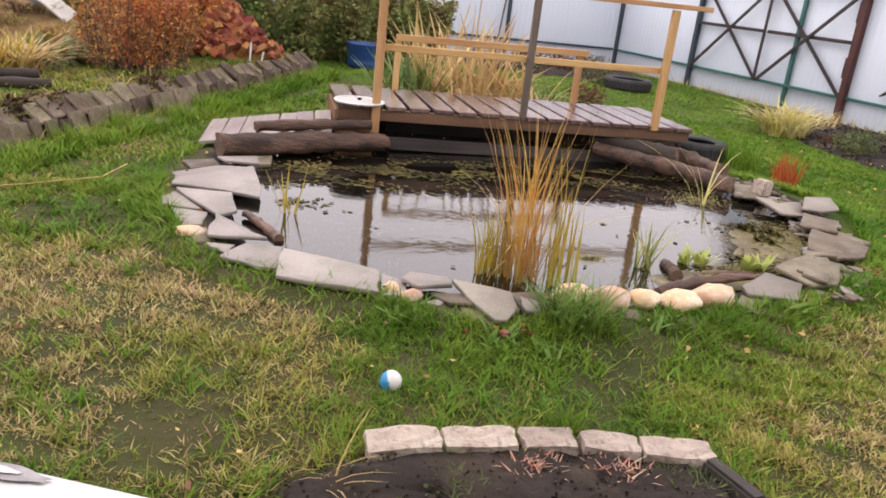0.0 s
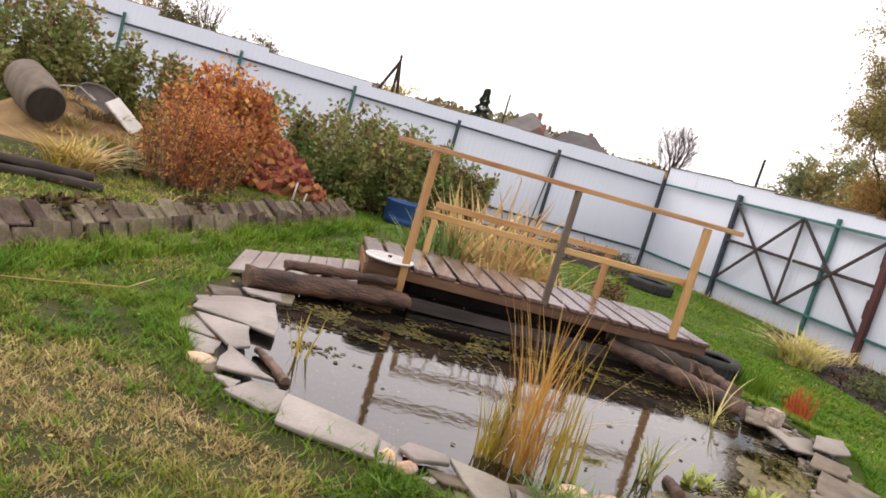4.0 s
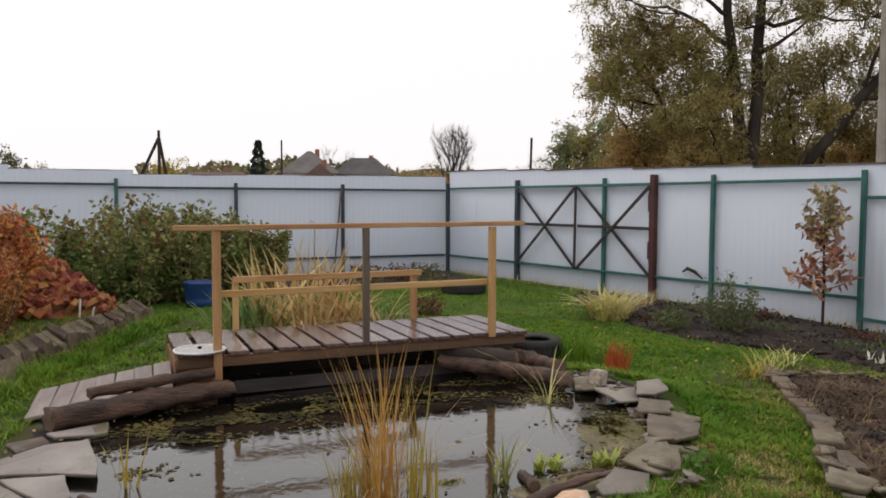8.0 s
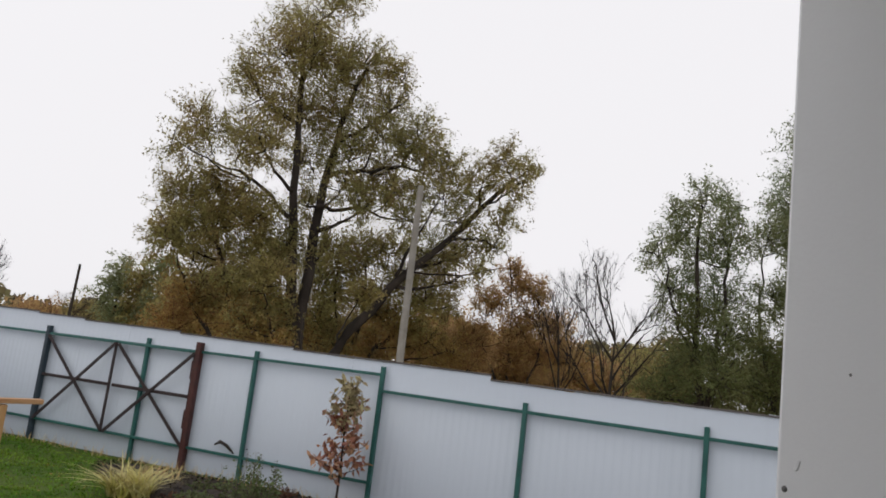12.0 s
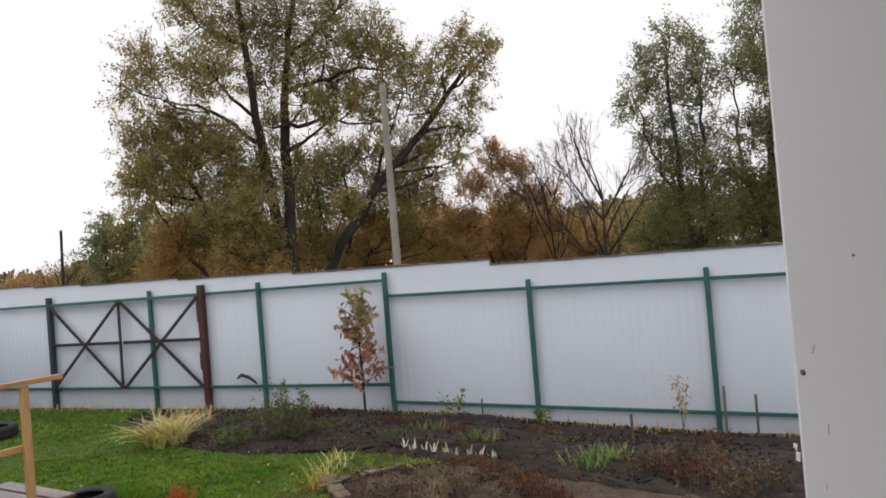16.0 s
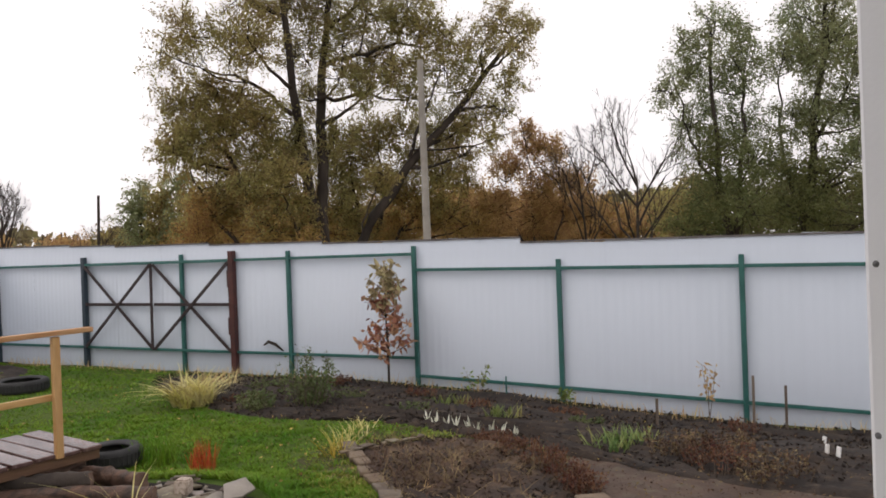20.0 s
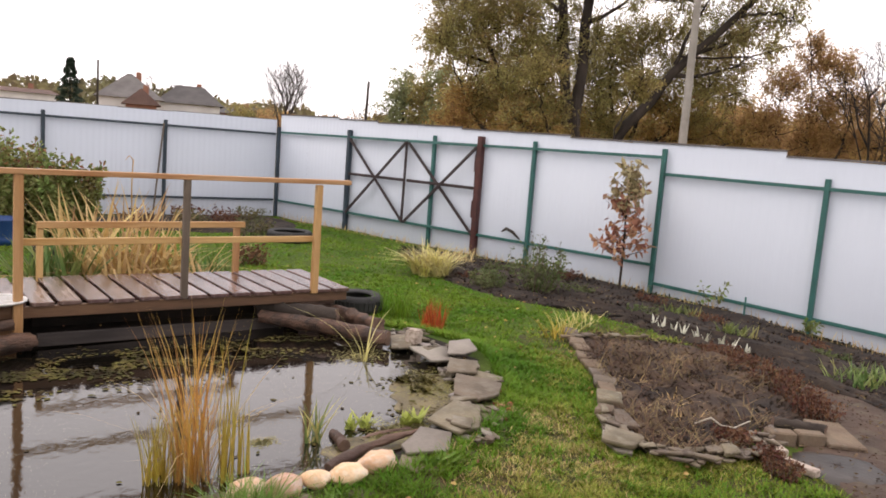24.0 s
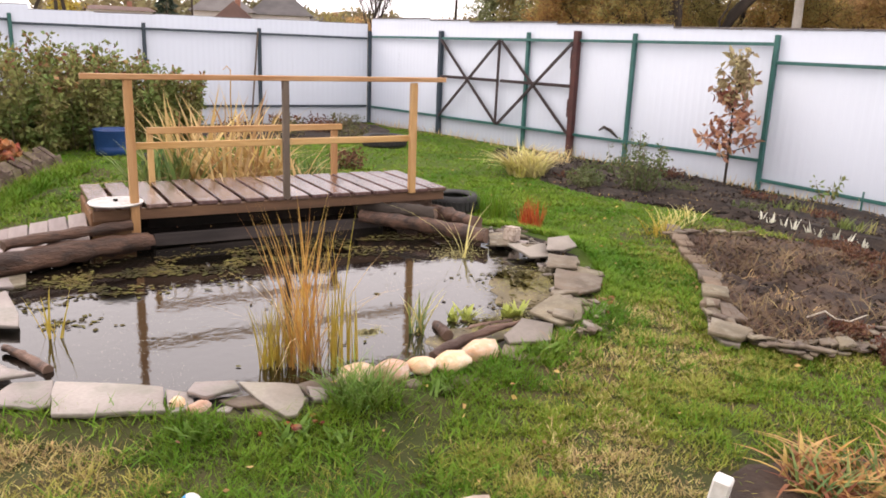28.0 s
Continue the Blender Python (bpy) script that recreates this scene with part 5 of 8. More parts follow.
# heap of sand with a drum, a barrow tray and a board, far left
sand = fan("sand_heap", dense(np.array([(-1.7 + 1.4 * math.cos(a), 9.55 + 1.05 * math.sin(a)) for a in np.linspace(0, 6.283, 16)[:-1]]), 1),
           lambda X, Y: ground_z(X, Y) + 0.6 * np.clip(1 - np.hypot((X + 1.7) / 1.4, (Y - 9.55) / 1.05), 0, 1), M_sand, "heap of yellow sand on the raised bed", "sand", 0.0, 6, 0.03, "stuff", 0.02)
drum = thing("steel_drum", "grey weathered drum lying on its side with a dark end", "drum", (-2.05, 9.0, 0.74))
bm = bmesh.new()
prof = [(0.0, -0.42), (0.26, -0.42), (0.31, -0.38), (0.33, -0.1), (0.335, 0.0), (0.33, 0.12), (0.3, 0.36), (0.285, 0.4), (0.27, 0.4), (0.27, 0.36), (0.3, 0.1), (0.3, -0.38), (0.0, -0.39)]
vs = [bm.verts.new((r, 0, z)) for r, z in prof]
es = [bm.edges.new(e) for e in zip(vs, vs[1:])]
bmesh.ops.spin(bm, geom=vs + es, cent=(0, 0, 0), axis=(0, 0, 1), steps=30, angle=2 * math.pi)
bmesh.ops.remove_doubles(bm, verts=bm.verts, dist=1e-4)
bmesh.ops.transform(bm, matrix=pose(0, 0, 0, 104, 0, 28) @ Matrix.Diagonal((0.72, 0.72, 1.0, 1)), verts=bm.verts)
part("shell", bm, M_oldpost, drum, smooth=True)
# dark disc across the mouth paints the shade inside the drum
bm = bmesh.new()
bmesh.ops.create_cone(bm, cap_ends=True, segments=26, radius1=0.198, radius2=0.198, depth=0.02, matrix=pose(0, 0, 0, 104, 0, 28) @ pose(0, 0, 0.392))
part("mouth_disc", bm, M_bark, drum, "dark disc standing for the shaded mouth")
barrow = thing("wheelbarrow", "tipped dark grey wheelbarrow with bent white handles on sand", "wheelbarrow", (-1.46, 9.4, 0.8))
bm = bmesh.new()
bmesh.ops.create_uvsphere(bm, u_segments=24, v_segments=12, radius=1)
bmesh.ops.delete(bm, geom=[v for v in bm.verts if v.co.z > 0.15], context="VERTS")
bmesh.ops.transform(bm, matrix=pose(0, 0, 0, 62, 12, 8) @ Matrix.Diagonal((0.26, 0.19, 0.11, 1)), verts=bm.verts)
tray = part("tray", bm, M_cap, barrow, smooth=True)
tray.modifiers.new("rim", "SOLIDIFY").thickness = 0.012
for q in (0.0, 0.12):
    raw("handle", *tube(np.array([[-0.62, q, -0.08], [-0.4, q, 0.05], [-0.2, q, 0.09], [-0.02, q - 0.05, -0.02]]), [0.007] * 4, 8), M_lid, barrow, smooth=True)
tagged(part("leaning_pole", beam_bm((6.84, 14.4, 0.0), (7.02, 14.38, 1.9), 0.03, 0.03, 0.006), M_oldpost), "thin wooden pole leaning on the back fence", "pole")
tagged(raw("dead_stalk", *tube(np.array([[6.36, 14.3, 0.0], [6.34, 14.3, 0.6], [6.36, 14.3, 1.12], [6.28, 14.3, 1.2], [6.2, 14.3, 1.12]]), [0.014, 0.012, 0.01, 0.008, 0.006], 6), M_reed), "dead bent stalk standing before the back fence", "stalk")
tagged(part("board", box_bm(0.46, 0.26, 0.03, pose(-1.13, 9.35, 0.69, 25, 38, -12), 0.006), M_limewall), "pale grey board leaning on the sand heap", "board")
tagged(part("brick_piece", box_bm(0.14, 0.1, 0.06, pose(-1.0, 9.3, 0.47, 12, 25, 30), 0.008), M_brick), "orange broken brick lying at the sand heap", "brick")

# pieces by the mud path
br2 = thing("hollow_brick", "pale hollow brick lying at the bed corner", "brick", (4.49, 0.82, 0.035), 47)
part("brick", box_bm(0.27, 0.11, 0.065, None, 0.006), M_kerb, br2)
# holes are flat black discs, their inner shade painted on the solid brick
for k in range(6):
    bm = bmesh.new()
    bmesh.ops.create_cone(bm, cap_ends=True, segments=10, radius1=0.014, radius2=0.014, depth=0.004, matrix=pose(-0.09 + 0.036 * k, 0.02 * (-1) ** k, 0.033))
    part("hole_shade", bm, M_black, br2)
tagged(part("concrete_piece", box_bm(0.25, 0.07, 0.05, pose(4.31, 0.58, 0.03, 0, 0, 78), 0.008), M_kerb), "narrow pale concrete piece by the path", "kerb stone")
for (x, y), rz in (((4.7, 0.84), -44), ((4.85, 0.7), -44)):
    tagged(part("stone_block", box_bm(0.19, 0.1, 0.1, pose(x, y, 0.045, 0, 2, rz), 0.01), M_block), "tan stone block closing the end of the dry bed", "block", group="blocks at the bed end")
log_thing((4.86, 0.95, 0.08), (5.02, 0.66, 0.08), 0.045, 0.04, 31, "short dark wet log lying behind the blocks", 0.01, M_bark)
tagged(part("stone_slab", box_bm(0.42, 0.26, 0.035, pose(5.1, 0.62, 0.04, 3, -4, 42), 0.008), M_block), "flat tan slab at the bed end", "slab")
fan("puddle", dense(smooth_poly([(4.66, 0.74), (4.82, 0.5), (4.85, 0.23), (4.5, 0.1), (4.22, 0.44), (4.45, 0.66)], 1), 2), ground_z, M_wet, "dark wet patch on the trodden path", "puddle", 0.02, 6, 0.02, rough=0.001)
wb = thing("white_brick", "white block standing in the soil", "block", (1.99, 0.47, 0.0), 20)
part("block", box_bm(0.085, 0.07, 0.14, pose(0, 0, 0.07, 8, 5, 0), 0.008), M_white, wb)


# ---------------------------------------------------------------- plants
def scatter(n, x, y, r, rng, flat=1.0):
    a, q = rng.uniform(0, 2 * np.pi, n), r * np.sqrt(rng.uniform(0, 1, n))
    X, Y = x + q * np.cos(a), y + q * flat * np.sin(a)
    return np.c_[X, Y, ground_z(X, Y)]


def tuft(name, label, category, x, y, r, n, h, w, lean, droop, material, seed, z=None, flat=1.0, group="", seg=4, single=45, leaf="leaf"):
    """A clump of blades: the first ones each a part, the rest joined."""
    rng = np.random.default_rng(seed)
    B = scatter(n, x, y, r, rng, flat)
    if z is not None:
        B[:, 2] = z
    th = thing(name, label, category, (x, y, float(B[:, 2].mean())), group=group)
    V, F = blade_mesh(B - [x, y, float(B[:, 2].mean())], h * rng.uniform(0.55, 1.1, n), w, lean, droop, rng, seg)
    m = 2 * seg + 1
    V = V.reshape(-1, m, 3)
    q1, t1 = [[2 * k, 2 * k + 1, 2 * k + 3, 2 * k + 2] for k in range(seg - 1)], [[2 * seg - 2, 2 * seg - 1, 2 * seg]]
    for v in V[:single]:
        raw(leaf, v, [np.array(q1), np.array(t1)], material, th)
    if n > single:
        v = V[single:]
        b = np.arange(len(v))[:, None] * m
        tagged(raw("leaf_mass", v.reshape(-1, 3), [np.concatenate([b + q for q in q1]), b + t1[0]], material, th), kind="stuff")
    return th


def shrub(name, label, x, y, r, h, stems, leaves, size, material, seed, flat=1.0, lean=0.35, rag=0.0, z0=None, width=0.5, low=0.25, category="shrub", upright=0.3, group="", tops=None):
    """Many stems rising from a base, with leaves along their upper parts."""
    rng = np.random.default_rng(seed)
    th = thing(name, label, category, group=group)
    B = scatter(stems, x, y, r * 0.75, rng, flat)
    if z0 is not None:
        B[:, 2] = z0
    tubes, C, D = [], [], []
    per = max(1, leaves // stems)
    for b in B:
        out = np.array([b[0] - x, b[1] - y, 0]) / max(r, 1e-3)
        top = b + out * lean * h * rng.uniform(0.4, 1.2) + np.array([0, 0, h * rng.uniform(0.65 - rag * 0.5, 1.05 + rag) * (1 - 0.25 * np.linalg.norm(out))]) + np.r_[rng.normal(0, 0.08 * h, 2), 0]
        mid = (b + top) / 2 + np.r_[rng.normal(0, 0.05 * h, 2), 0.06 * h]
        t = np.linspace(0, 1, 6)[:, None]
        P = (1 - t) ** 2 * b + 2 * t * (1 - t) * mid + t ** 2 * top
        tubes.append(tube(P, np.linspace(0.006, 0.002, 6) * (0.6 + h * 0.5), 3))
        u = rng.uniform(low, 1.0, per)[:, None]
        c = (1 - u) ** 2 * b + 2 * u * (1 - u) * mid + u ** 2 * top
        d = rng.normal(0, 1, (per, 3))
        d[:, 2] += upright
        d /= np.linalg.norm(d, axis=1)[:, None]
        C.append(c + d * rng.uniform(0, 0.09 * h, per)[:, None])
        D.append(d + [0, 0, -0.25])
    V, F = join_tubes(tubes)
    tagged(raw("twig_mass", V, F, M_twig, th), kind="stuff")
    C, D = np.concatenate(C), np.concatenate(D)
    top = np.zeros(len(C), bool)
    if tops:
        top = (C[:, 2] - B[:, 2].mean() > h * rng.uniform(0.7, 1.1, len(C))) & (rng.random(len(C)) < 0.22)
        V, F = leaf_mesh(C[top], D[top], size, width, 0.12, rng)
        tagged(raw("top_foliage", V, F, tops, th), kind="stuff")
    V, F = leaf_mesh(C[~top], D[~top], size, width, 0.12, rng)
    tagged(raw("foliage", V, F, material, th), kind="stuff")
    return th


# pond plants
def reed(name, label, x, y, r, n, h, w, lean, droop, material, seed):
    return tuft(name, label, "reeds", x, y, r, n, h, w, lean, droop, material, seed, z=WATER_Z - 0.02, leaf="stalk")


reed("reed_clump", "tall orange-brown dry reeds standing in the pond", 1.37, 2.53, 0.085, 95, 0.95, 0.0075, 0.11, 0.3, M_reed, 31)
reed("reed_clump", "broken and bent dry reed stalks among the upright ones", 1.4, 2.53, 0.1, 26, 0.75, 0.007, 0.25, 1.1, M_straw, 39)
reed("reed_clump", "short tangled straw reeds in the pond", 1.24, 2.62, 0.085, 85, 0.45, 0.007, 0.16, 0.2, M_reed_y, 32)
reed("reed_clump", "thin yellow upright reed leaves in the pond", 1.5, 2.42, 0.06, 12, 0.55, 0.016, 0.05, 0.06, M_reed_y, 33)
reed("reed_clump", "thin yellow upright reed leaves at the stones", 1.62, 2.46, 0.035, 9, 0.5, 0.012, 0.06, 0.06, M_reed_y, 38)
reed("reed_clump", "loose thin dry reed stalks leaning over the water", 1.66, 2.85, 0.13, 13, 0.85, 0.007, 0.1, 0.1, M_reed_y, 34)
reed("sweet_flag", "tuft of green and white sword leaves in the pond", 2.16, 2.59, 0.05, 16, 0.34, 0.015, 0.18, 0.2, M_iris, 35)
reed("sweet_flag", "pale yellow sword leaves among the green ones", 2.17, 2.6, 0.05, 12, 0.3, 0.016, 0.25, 0.4, M_variegated, 264)
reed("sweet_flag", "few yellowing sword leaves in shallow water", 0.42, 3.66, 0.06, 9, 0.34, 0.016, 0.3, 0.2, M_reed_y, 36)
reed("dry_grass", "bleached arching dry blades at the water edge", 3.54, 3.76, 0.05, 9, 0.62, 0.014, 0.35, 0.7, M_variegated, 37)
for k, (x, y) in enumerate(((2.49, 2.64), (2.58, 2.6), (2.83, 2.5), (2.92, 2.49))):
    tuft("water_plant", "low yellow-green rosette floating in the pond", "water plant", x, y, 0.03, 16, 0.1, 0.034, 0.9, 0.35, M_rosette, 40 + k, z=WATER_Z, group="water rosettes")

# floating leaves: dense under the bridge, a patch on the right
rng = np.random.default_rng(51)
pts = []
for n_, cx_, cy_, sx_, sy_ in ((3300, 1.8, 4.6, 0.95, 0.24), (900, 0.95, 4.64, 0.4, 0.16), (420, 3.55, 3.15, 0.16, 0.2), (200, 2.85, 2.6, 0.25, 0.1), (40, 1.9, 2.76, 0.07, 0.05), (60, 2.2, 3.6, 1.0, 0.5), (160, 0.5, 4.0, 0.08, 0.15), (500, 3.3, 4.4, 0.45, 0.18)):
    pts.append(np.c_[rng.normal(cx_, sx_, n_), rng.normal(cy_, sy_, n_)])
P = np.concatenate(pts)
keep = inside(POND, P[:, 0], P[:, 1])
keep &= (np.sin(P[:, 0] * 9 + 2 * np.sin(P[:, 1] * 7)) + np.sin(P[:, 1] * 13 + P[:, 0] * 3)) > -0.15
P = P[keep]
C = np.c_[P, np.full(len(P), WATER_Z + 0.003) + rng.uniform(0, 0.004, len(P))]
a = rng.uniform(0, 6.283, len(C))
V, F = leaf_mesh(C, np.c_[np.cos(a), np.sin(a), np.zeros(len(a))], 0.044, 0.75, 0.0, rng)
V[:, 2] = np.repeat(C[:, 2], 4)
tagged(raw("floating_leaves", V, F, M_lilypad), "yellow-green leaves floating on the dark water", "leaves", kind="stuff")

P = rng.uniform([0.3, 2.3], [4.2, 4.4], (6000, 2))
P = P[inside(POND, P[:, 0], P[:, 1]) & (wave(P[:, 0], P[:, 1], 3.0, 12) > -0.3)]
a = rng.uniform(0, 6.283, len(P))
C = np.c_[P, np.full(len(P), WATER_Z + 0.002)]
V, F = leaf_mesh(C, np.c_[np.cos(a), np.sin(a), np.zeros(len(a))], 0.0065, 0.7, 0.0, rng)
V[:, 2] = np.repeat(C[:, 2], 4)
tagged(raw("pond_dust", V, F, M_speck), "fine pale dust and bits floating on the pond", "debris", kind="stuff")
for q in (((3.32, 3.2), (3.63, 3.29), (3.85, 3.15), (3.6, 2.78), (3.25, 2.54), (2.99, 2.52), (2.92, 2.67), (3.1, 2.9)), ((2.18, 2.5), (2.42, 2.53), (2.76, 2.42), (2.85, 2.3), (2.56, 2.2), (2.21, 2.26), (2.04, 2.29))):
    Q = dense(smooth_poly(q, 2), 2)
    Q = Q + 0.03 * np.c_[wave(Q[:, 0], Q[:, 1], 23.0, 1), wave(Q[:, 0], Q[:, 1], 19.0, 4)]
    m = Q.mean(0)
    tagged(raw("algae_film", np.r_[np.c_[Q, np.full(len(Q), WATER_Z + 0.0012)], [[*m, WATER_Z + 0.0012]]], np.stack([np.arange(len(Q)), (np.arange(len(Q)) + 1) % len(Q), np.full(len(Q), len(Q))], -1), M_film), "tan film of algae and dust on shallow pond water", "algae", kind="stuff")
rng = np.random.default_rng(54)
pts = [np.c_[rng.normal(x, sx, n_), rng.normal(y, sy, n_)] for n_, x, y, sx, sy in ((2600, 2.72, 2.44, 0.22, 0.07), (3200, 3.55, 2.98, 0.16, 0.2), (300, 1.93, 2.76, 0.04, 0.03), (700, 3.6, 3.9, 0.15, 0.1))]
P = np.concatenate(pts)
P = P[inside(POND, P[:, 0], P[:, 1]) & (wave(P[:, 0], P[:, 1], 6.0, 21) > -0.35)]
a = rng.uniform(0, 6.283, len(P))
C = np.c_[P, np.full(len(P), WATER_Z + 0.0015)]
V, F = leaf_mesh(C, np.c_[np.cos(a), np.sin(a), np.zeros(len(a))], 0.017, 0.8, 0.0, rng)
V[:, 2] = np.repeat(C[:, 2], 4)
tagged(raw("duckweed", V, F, M_duckweed), "thin yellow-green film of duckweed on the water", "duckweed", kind="stuff")
for k, (x, y) in enumerate(((3.46, 3.2), (3.4, 2.95), (3.58, 3.08))):
    tuft("water_plant", "dark dying leaves lying on the water", "water plant", x, y, 0.07, 26, 0.05, 0.03, 1.4, 0.6, M_lilypad, 46 + k, z=WATER_Z, group="dying water plants", seg=3)
rng = np.random.default_rng(55)
NB = 2400
sB = rng.uniform(-3.0, 5.4, NB)
pB = BANK0 + BANKD * sB[:, None] + BANKN * rng.uniform(-0.12, 0.34, NB)[:, None]
V, F = blade_mesh(np.c_[pB, ground_z(pB[:, 0], pB[:, 1]) + 0.02], 0.15 * rng.uniform(0.4, 1.3, NB), 0.009, 0.9, 0.9, rng, 3)
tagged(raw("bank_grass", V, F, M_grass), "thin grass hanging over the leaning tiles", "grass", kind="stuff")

n_ = 9000
sB = rng.uniform(-3.4, 5.6, n_)
pB = BANK0 + BANKD * sB[:, None] + BANKN * rng.uniform(-0.38, -0.02, n_)[:, None]
V, F = blade_mesh(np.c_[pB, ground_z(pB[:, 0], pB[:, 1])], 0.13 * rng.uniform(0.4, 1.4, n_) * (0.7 + 0.5 * np.sin(sB * 5) ** 2), 0.011, 0.6, 0.6, rng, 3)
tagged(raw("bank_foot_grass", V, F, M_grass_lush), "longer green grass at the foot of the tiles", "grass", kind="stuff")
n_ = 4200
sB = rng.uniform(-3.2, 3.0, n_)
pB = BANK0 + BANKD * sB[:, None] + BANKN * rng.uniform(0.06, 0.34, n_)[:, None]
ok = np.sin(sB * 4.1) + np.sin(sB * 9.7 + 1) > -0.2 + 0.6 * (sB > 0.5)
zb = 0.02 + 0.24 * step(0.03, 0.28, (pB - BANK0) @ BANKN)
V, F = leaf_mesh(np.c_[pB, zb + 0.02][ok], (rng.normal(0, 1, (n_, 3)) * [1, 1, 0.5])[ok], 0.06, 0.4, 0.2, rng)
tagged(raw("bank_litter", V, F, M_drystem), "earth and dead straw spilling over the tiles", "litter", kind="stuff")

# big straw clump behind the bridge
for k, (x, y, r, n_, h, m) in enumerate(((2.9, 7.1, 0.5, 110, 1.25, M_straw), (2.95, 7.05, 0.5, 90, 1.0, M_straw), (3.55, 7.0, 0.35, 60, 0.95, M_straw), (2.3, 7.05, 0.3, 150, 0.75, M_iris), (4.0, 7.1, 0.25, 110, 0.45, M_iris))):
    tuft("iris_clump", "large clump of straw-coloured sword leaves behind the bridge" if m is M_straw else "green sword-leaved clump behind the bridge", "iris", x, y, r, n_, h, 0.048, 0.2 + 0.1 * (k % 2), 0.4 + 0.9 * (k == 1) + 0.4 * (k == 2), m, 60 + k)
tuft("ornamental_grass", "striped yellow ornamental grass at the fence bed", "grass clump", 7.3, 6.72, 0.27, 300, 0.58, 0.026, 0.5, 1.2, M_variegated, 70)
for k, (x, y, n_, h_) in enumerate(((6.1, 3.55, 26, 0.3), (6.45, 3.62, 22, 0.22), (6.85, 3.75, 16, 0.2))):
    tuft("ornamental_grass", "sparse pale dry blades along the bed edge", "grass clump", x, y, 0.12, n_, h_, 0.012, 0.6, 0.8, M_variegated, 230 + k, group="dry tufts along the bed edge")
tuft("ornamental_grass", "pale dry grass clump at the bed corner", "grass clump", 5.8, 3.4, 0.15, 34, 0.34, 0.011, 0.7, 1.0, M_reed_y, 71)
tuft("ornamental_grass", "dry yellow blades at the gate post", "grass clump", 8.55, 7.4, 0.3, 90, 0.35, 0.014, 0.5, 0.5, M_straw, 72)
tuft("red_grass", "small bright red grass in the lawn", "grass clump", 4.92, 4.33, 0.12, 130, 0.33, 0.008, 0.25, 0.15, M_redplant, 73)
tuft("sedge_tuft", "lush green sedge tuft at the pond stones", "grass clump", 1.35, 1.99, 0.14, 340, 0.23, 0.008, 0.6, 0.7, M_sedge, 74)
tuft("sedge_tuft", "long green grass by the bridge end", "grass clump", 5.0, 5.0, 0.2, 200, 0.35, 0.009, 0.4, 0.4, M_grass_lush, 75)
tuft("ornamental_grass", "straw-coloured grass on the raised bed", "grass clump", -1.4, 7.35, 0.2, 80, 0.5, 0.026, 0.6, 1.2, M_reed_y, 76)
tuft("ornamental_grass", "orange-tan withered strap leaves on the raised bed", "grass clump", -1.3, 7.4, 0.18, 90, 0.5, 0.028, 0.7, 1.3, M_straw, 77)
tuft("daylily_clump", "withered brown and green sword leaves in bare soil", "day lily", 2.5, 0.2, 0.22, 110, 0.2, 0.022, 0.35, 0.7, M_iris, 77)
tuft("daylily_clump", "withered orange-brown sword leaves at the soil edge", "day lily", 2.95, 0.05, 0.16, 130, 0.22, 0.026, 0.4, 1.0, M_drylily, 263)
tuft("daylily_clump", "withered tan sword leaves in bare soil", "day lily", 2.55, 0.24, 0.23, 220, 0.21, 0.026, 0.4, 1.2, M_drylily, 78)
tuft("dry_grass", "few bleached arching blades in the near bed", "grass clump", 0.02, 1.12, 0.04, 9, 0.2, 0.006, 0.7, 0.9, M_straw, 79)
tuft("sedge_tuft", "fresh grass tuft between kerb bricks", "grass clump", 0.88, 1.24, 0.05, 60, 0.2, 0.006, 0.6, 0.5, M_grass_lush, 80)
for k, (x, y) in enumerate(((0.66, 1.06), (0.92, 0.98), (0.4, 1.02), (1.12, 0.88))):
    tuft("red_seedling", "low pinkish-red seedlings in dark soil", "seedlings", x, y, 0.08, 150, 0.06, 0.009, 0.9, 0.4, M_seedling if k < 2 else M_aster, 81 + k, group="seedlings in the near bed")
for k in range(9):
    x, y = 7.28 - 0.045 * k, 3.2 - 0.15 * k
    tuft("pale_plant", "small plant with bleached white leaves in the soil bed", "plant", x + 0.03 * (-1) ** k, y, 0.025, 5, 0.16, 0.034, 0.4, 0.15, M_paleleaf, 90 + k, group="row of bleached plants", seg=3)
for k, (x, y) in enumerate(((6.8, 0.97), (7.15, 0.82), (7.0, 0.9), (7.9, 2.5), (8.4, 3.4))):
    tuft("soil_plant", "grey-green low leaves on the dark bed", "plant", x, y, 0.22, 60, 0.2, 0.02, 0.5, 0.4, M_iris if k < 3 else M_leaf_green, 100 + k, group="low plants in the soil bed")

for k, (x, y, r) in enumerate(((1.75, 1.86, 0.09), (2.5, 1.9, 0.08), (0.95, 1.86, 0.08), (0.6, 2.1, 0.06), (1.1, 1.75, 0.07))):
    tuft("broad_weed", "low broad-leaved green weed by the pond stones", "weed", x, y, r, 30, 0.08, 0.028, 0.6, 0.6, M_sedge, 180 + k, group="weeds by the stones", seg=3)

for k in range(16):
    x, y = -1.75 + 0.16 * (k % 8) + 0.05 * (k // 8), 8.78 + 0.22 * (k % 3) + 0.18 * (k // 8)
    z = zg(x, y) + 0.6 * max(0.0, 1 - math.hypot((x + 1.7) / 1.4, (y - 9.55) / 1.05))
    tuft("dead_tuft", "tan tangle of straw lying on the sand heap", "grass clump", x, y, 0.16, 90, 0.15, 0.012, 1.3, 0.9, (M_straw, M_drygrass, M_drystem, M_grass)[k % 4], 210 + k, z=z, group="straw on the sand heap", seg=3, single=20)

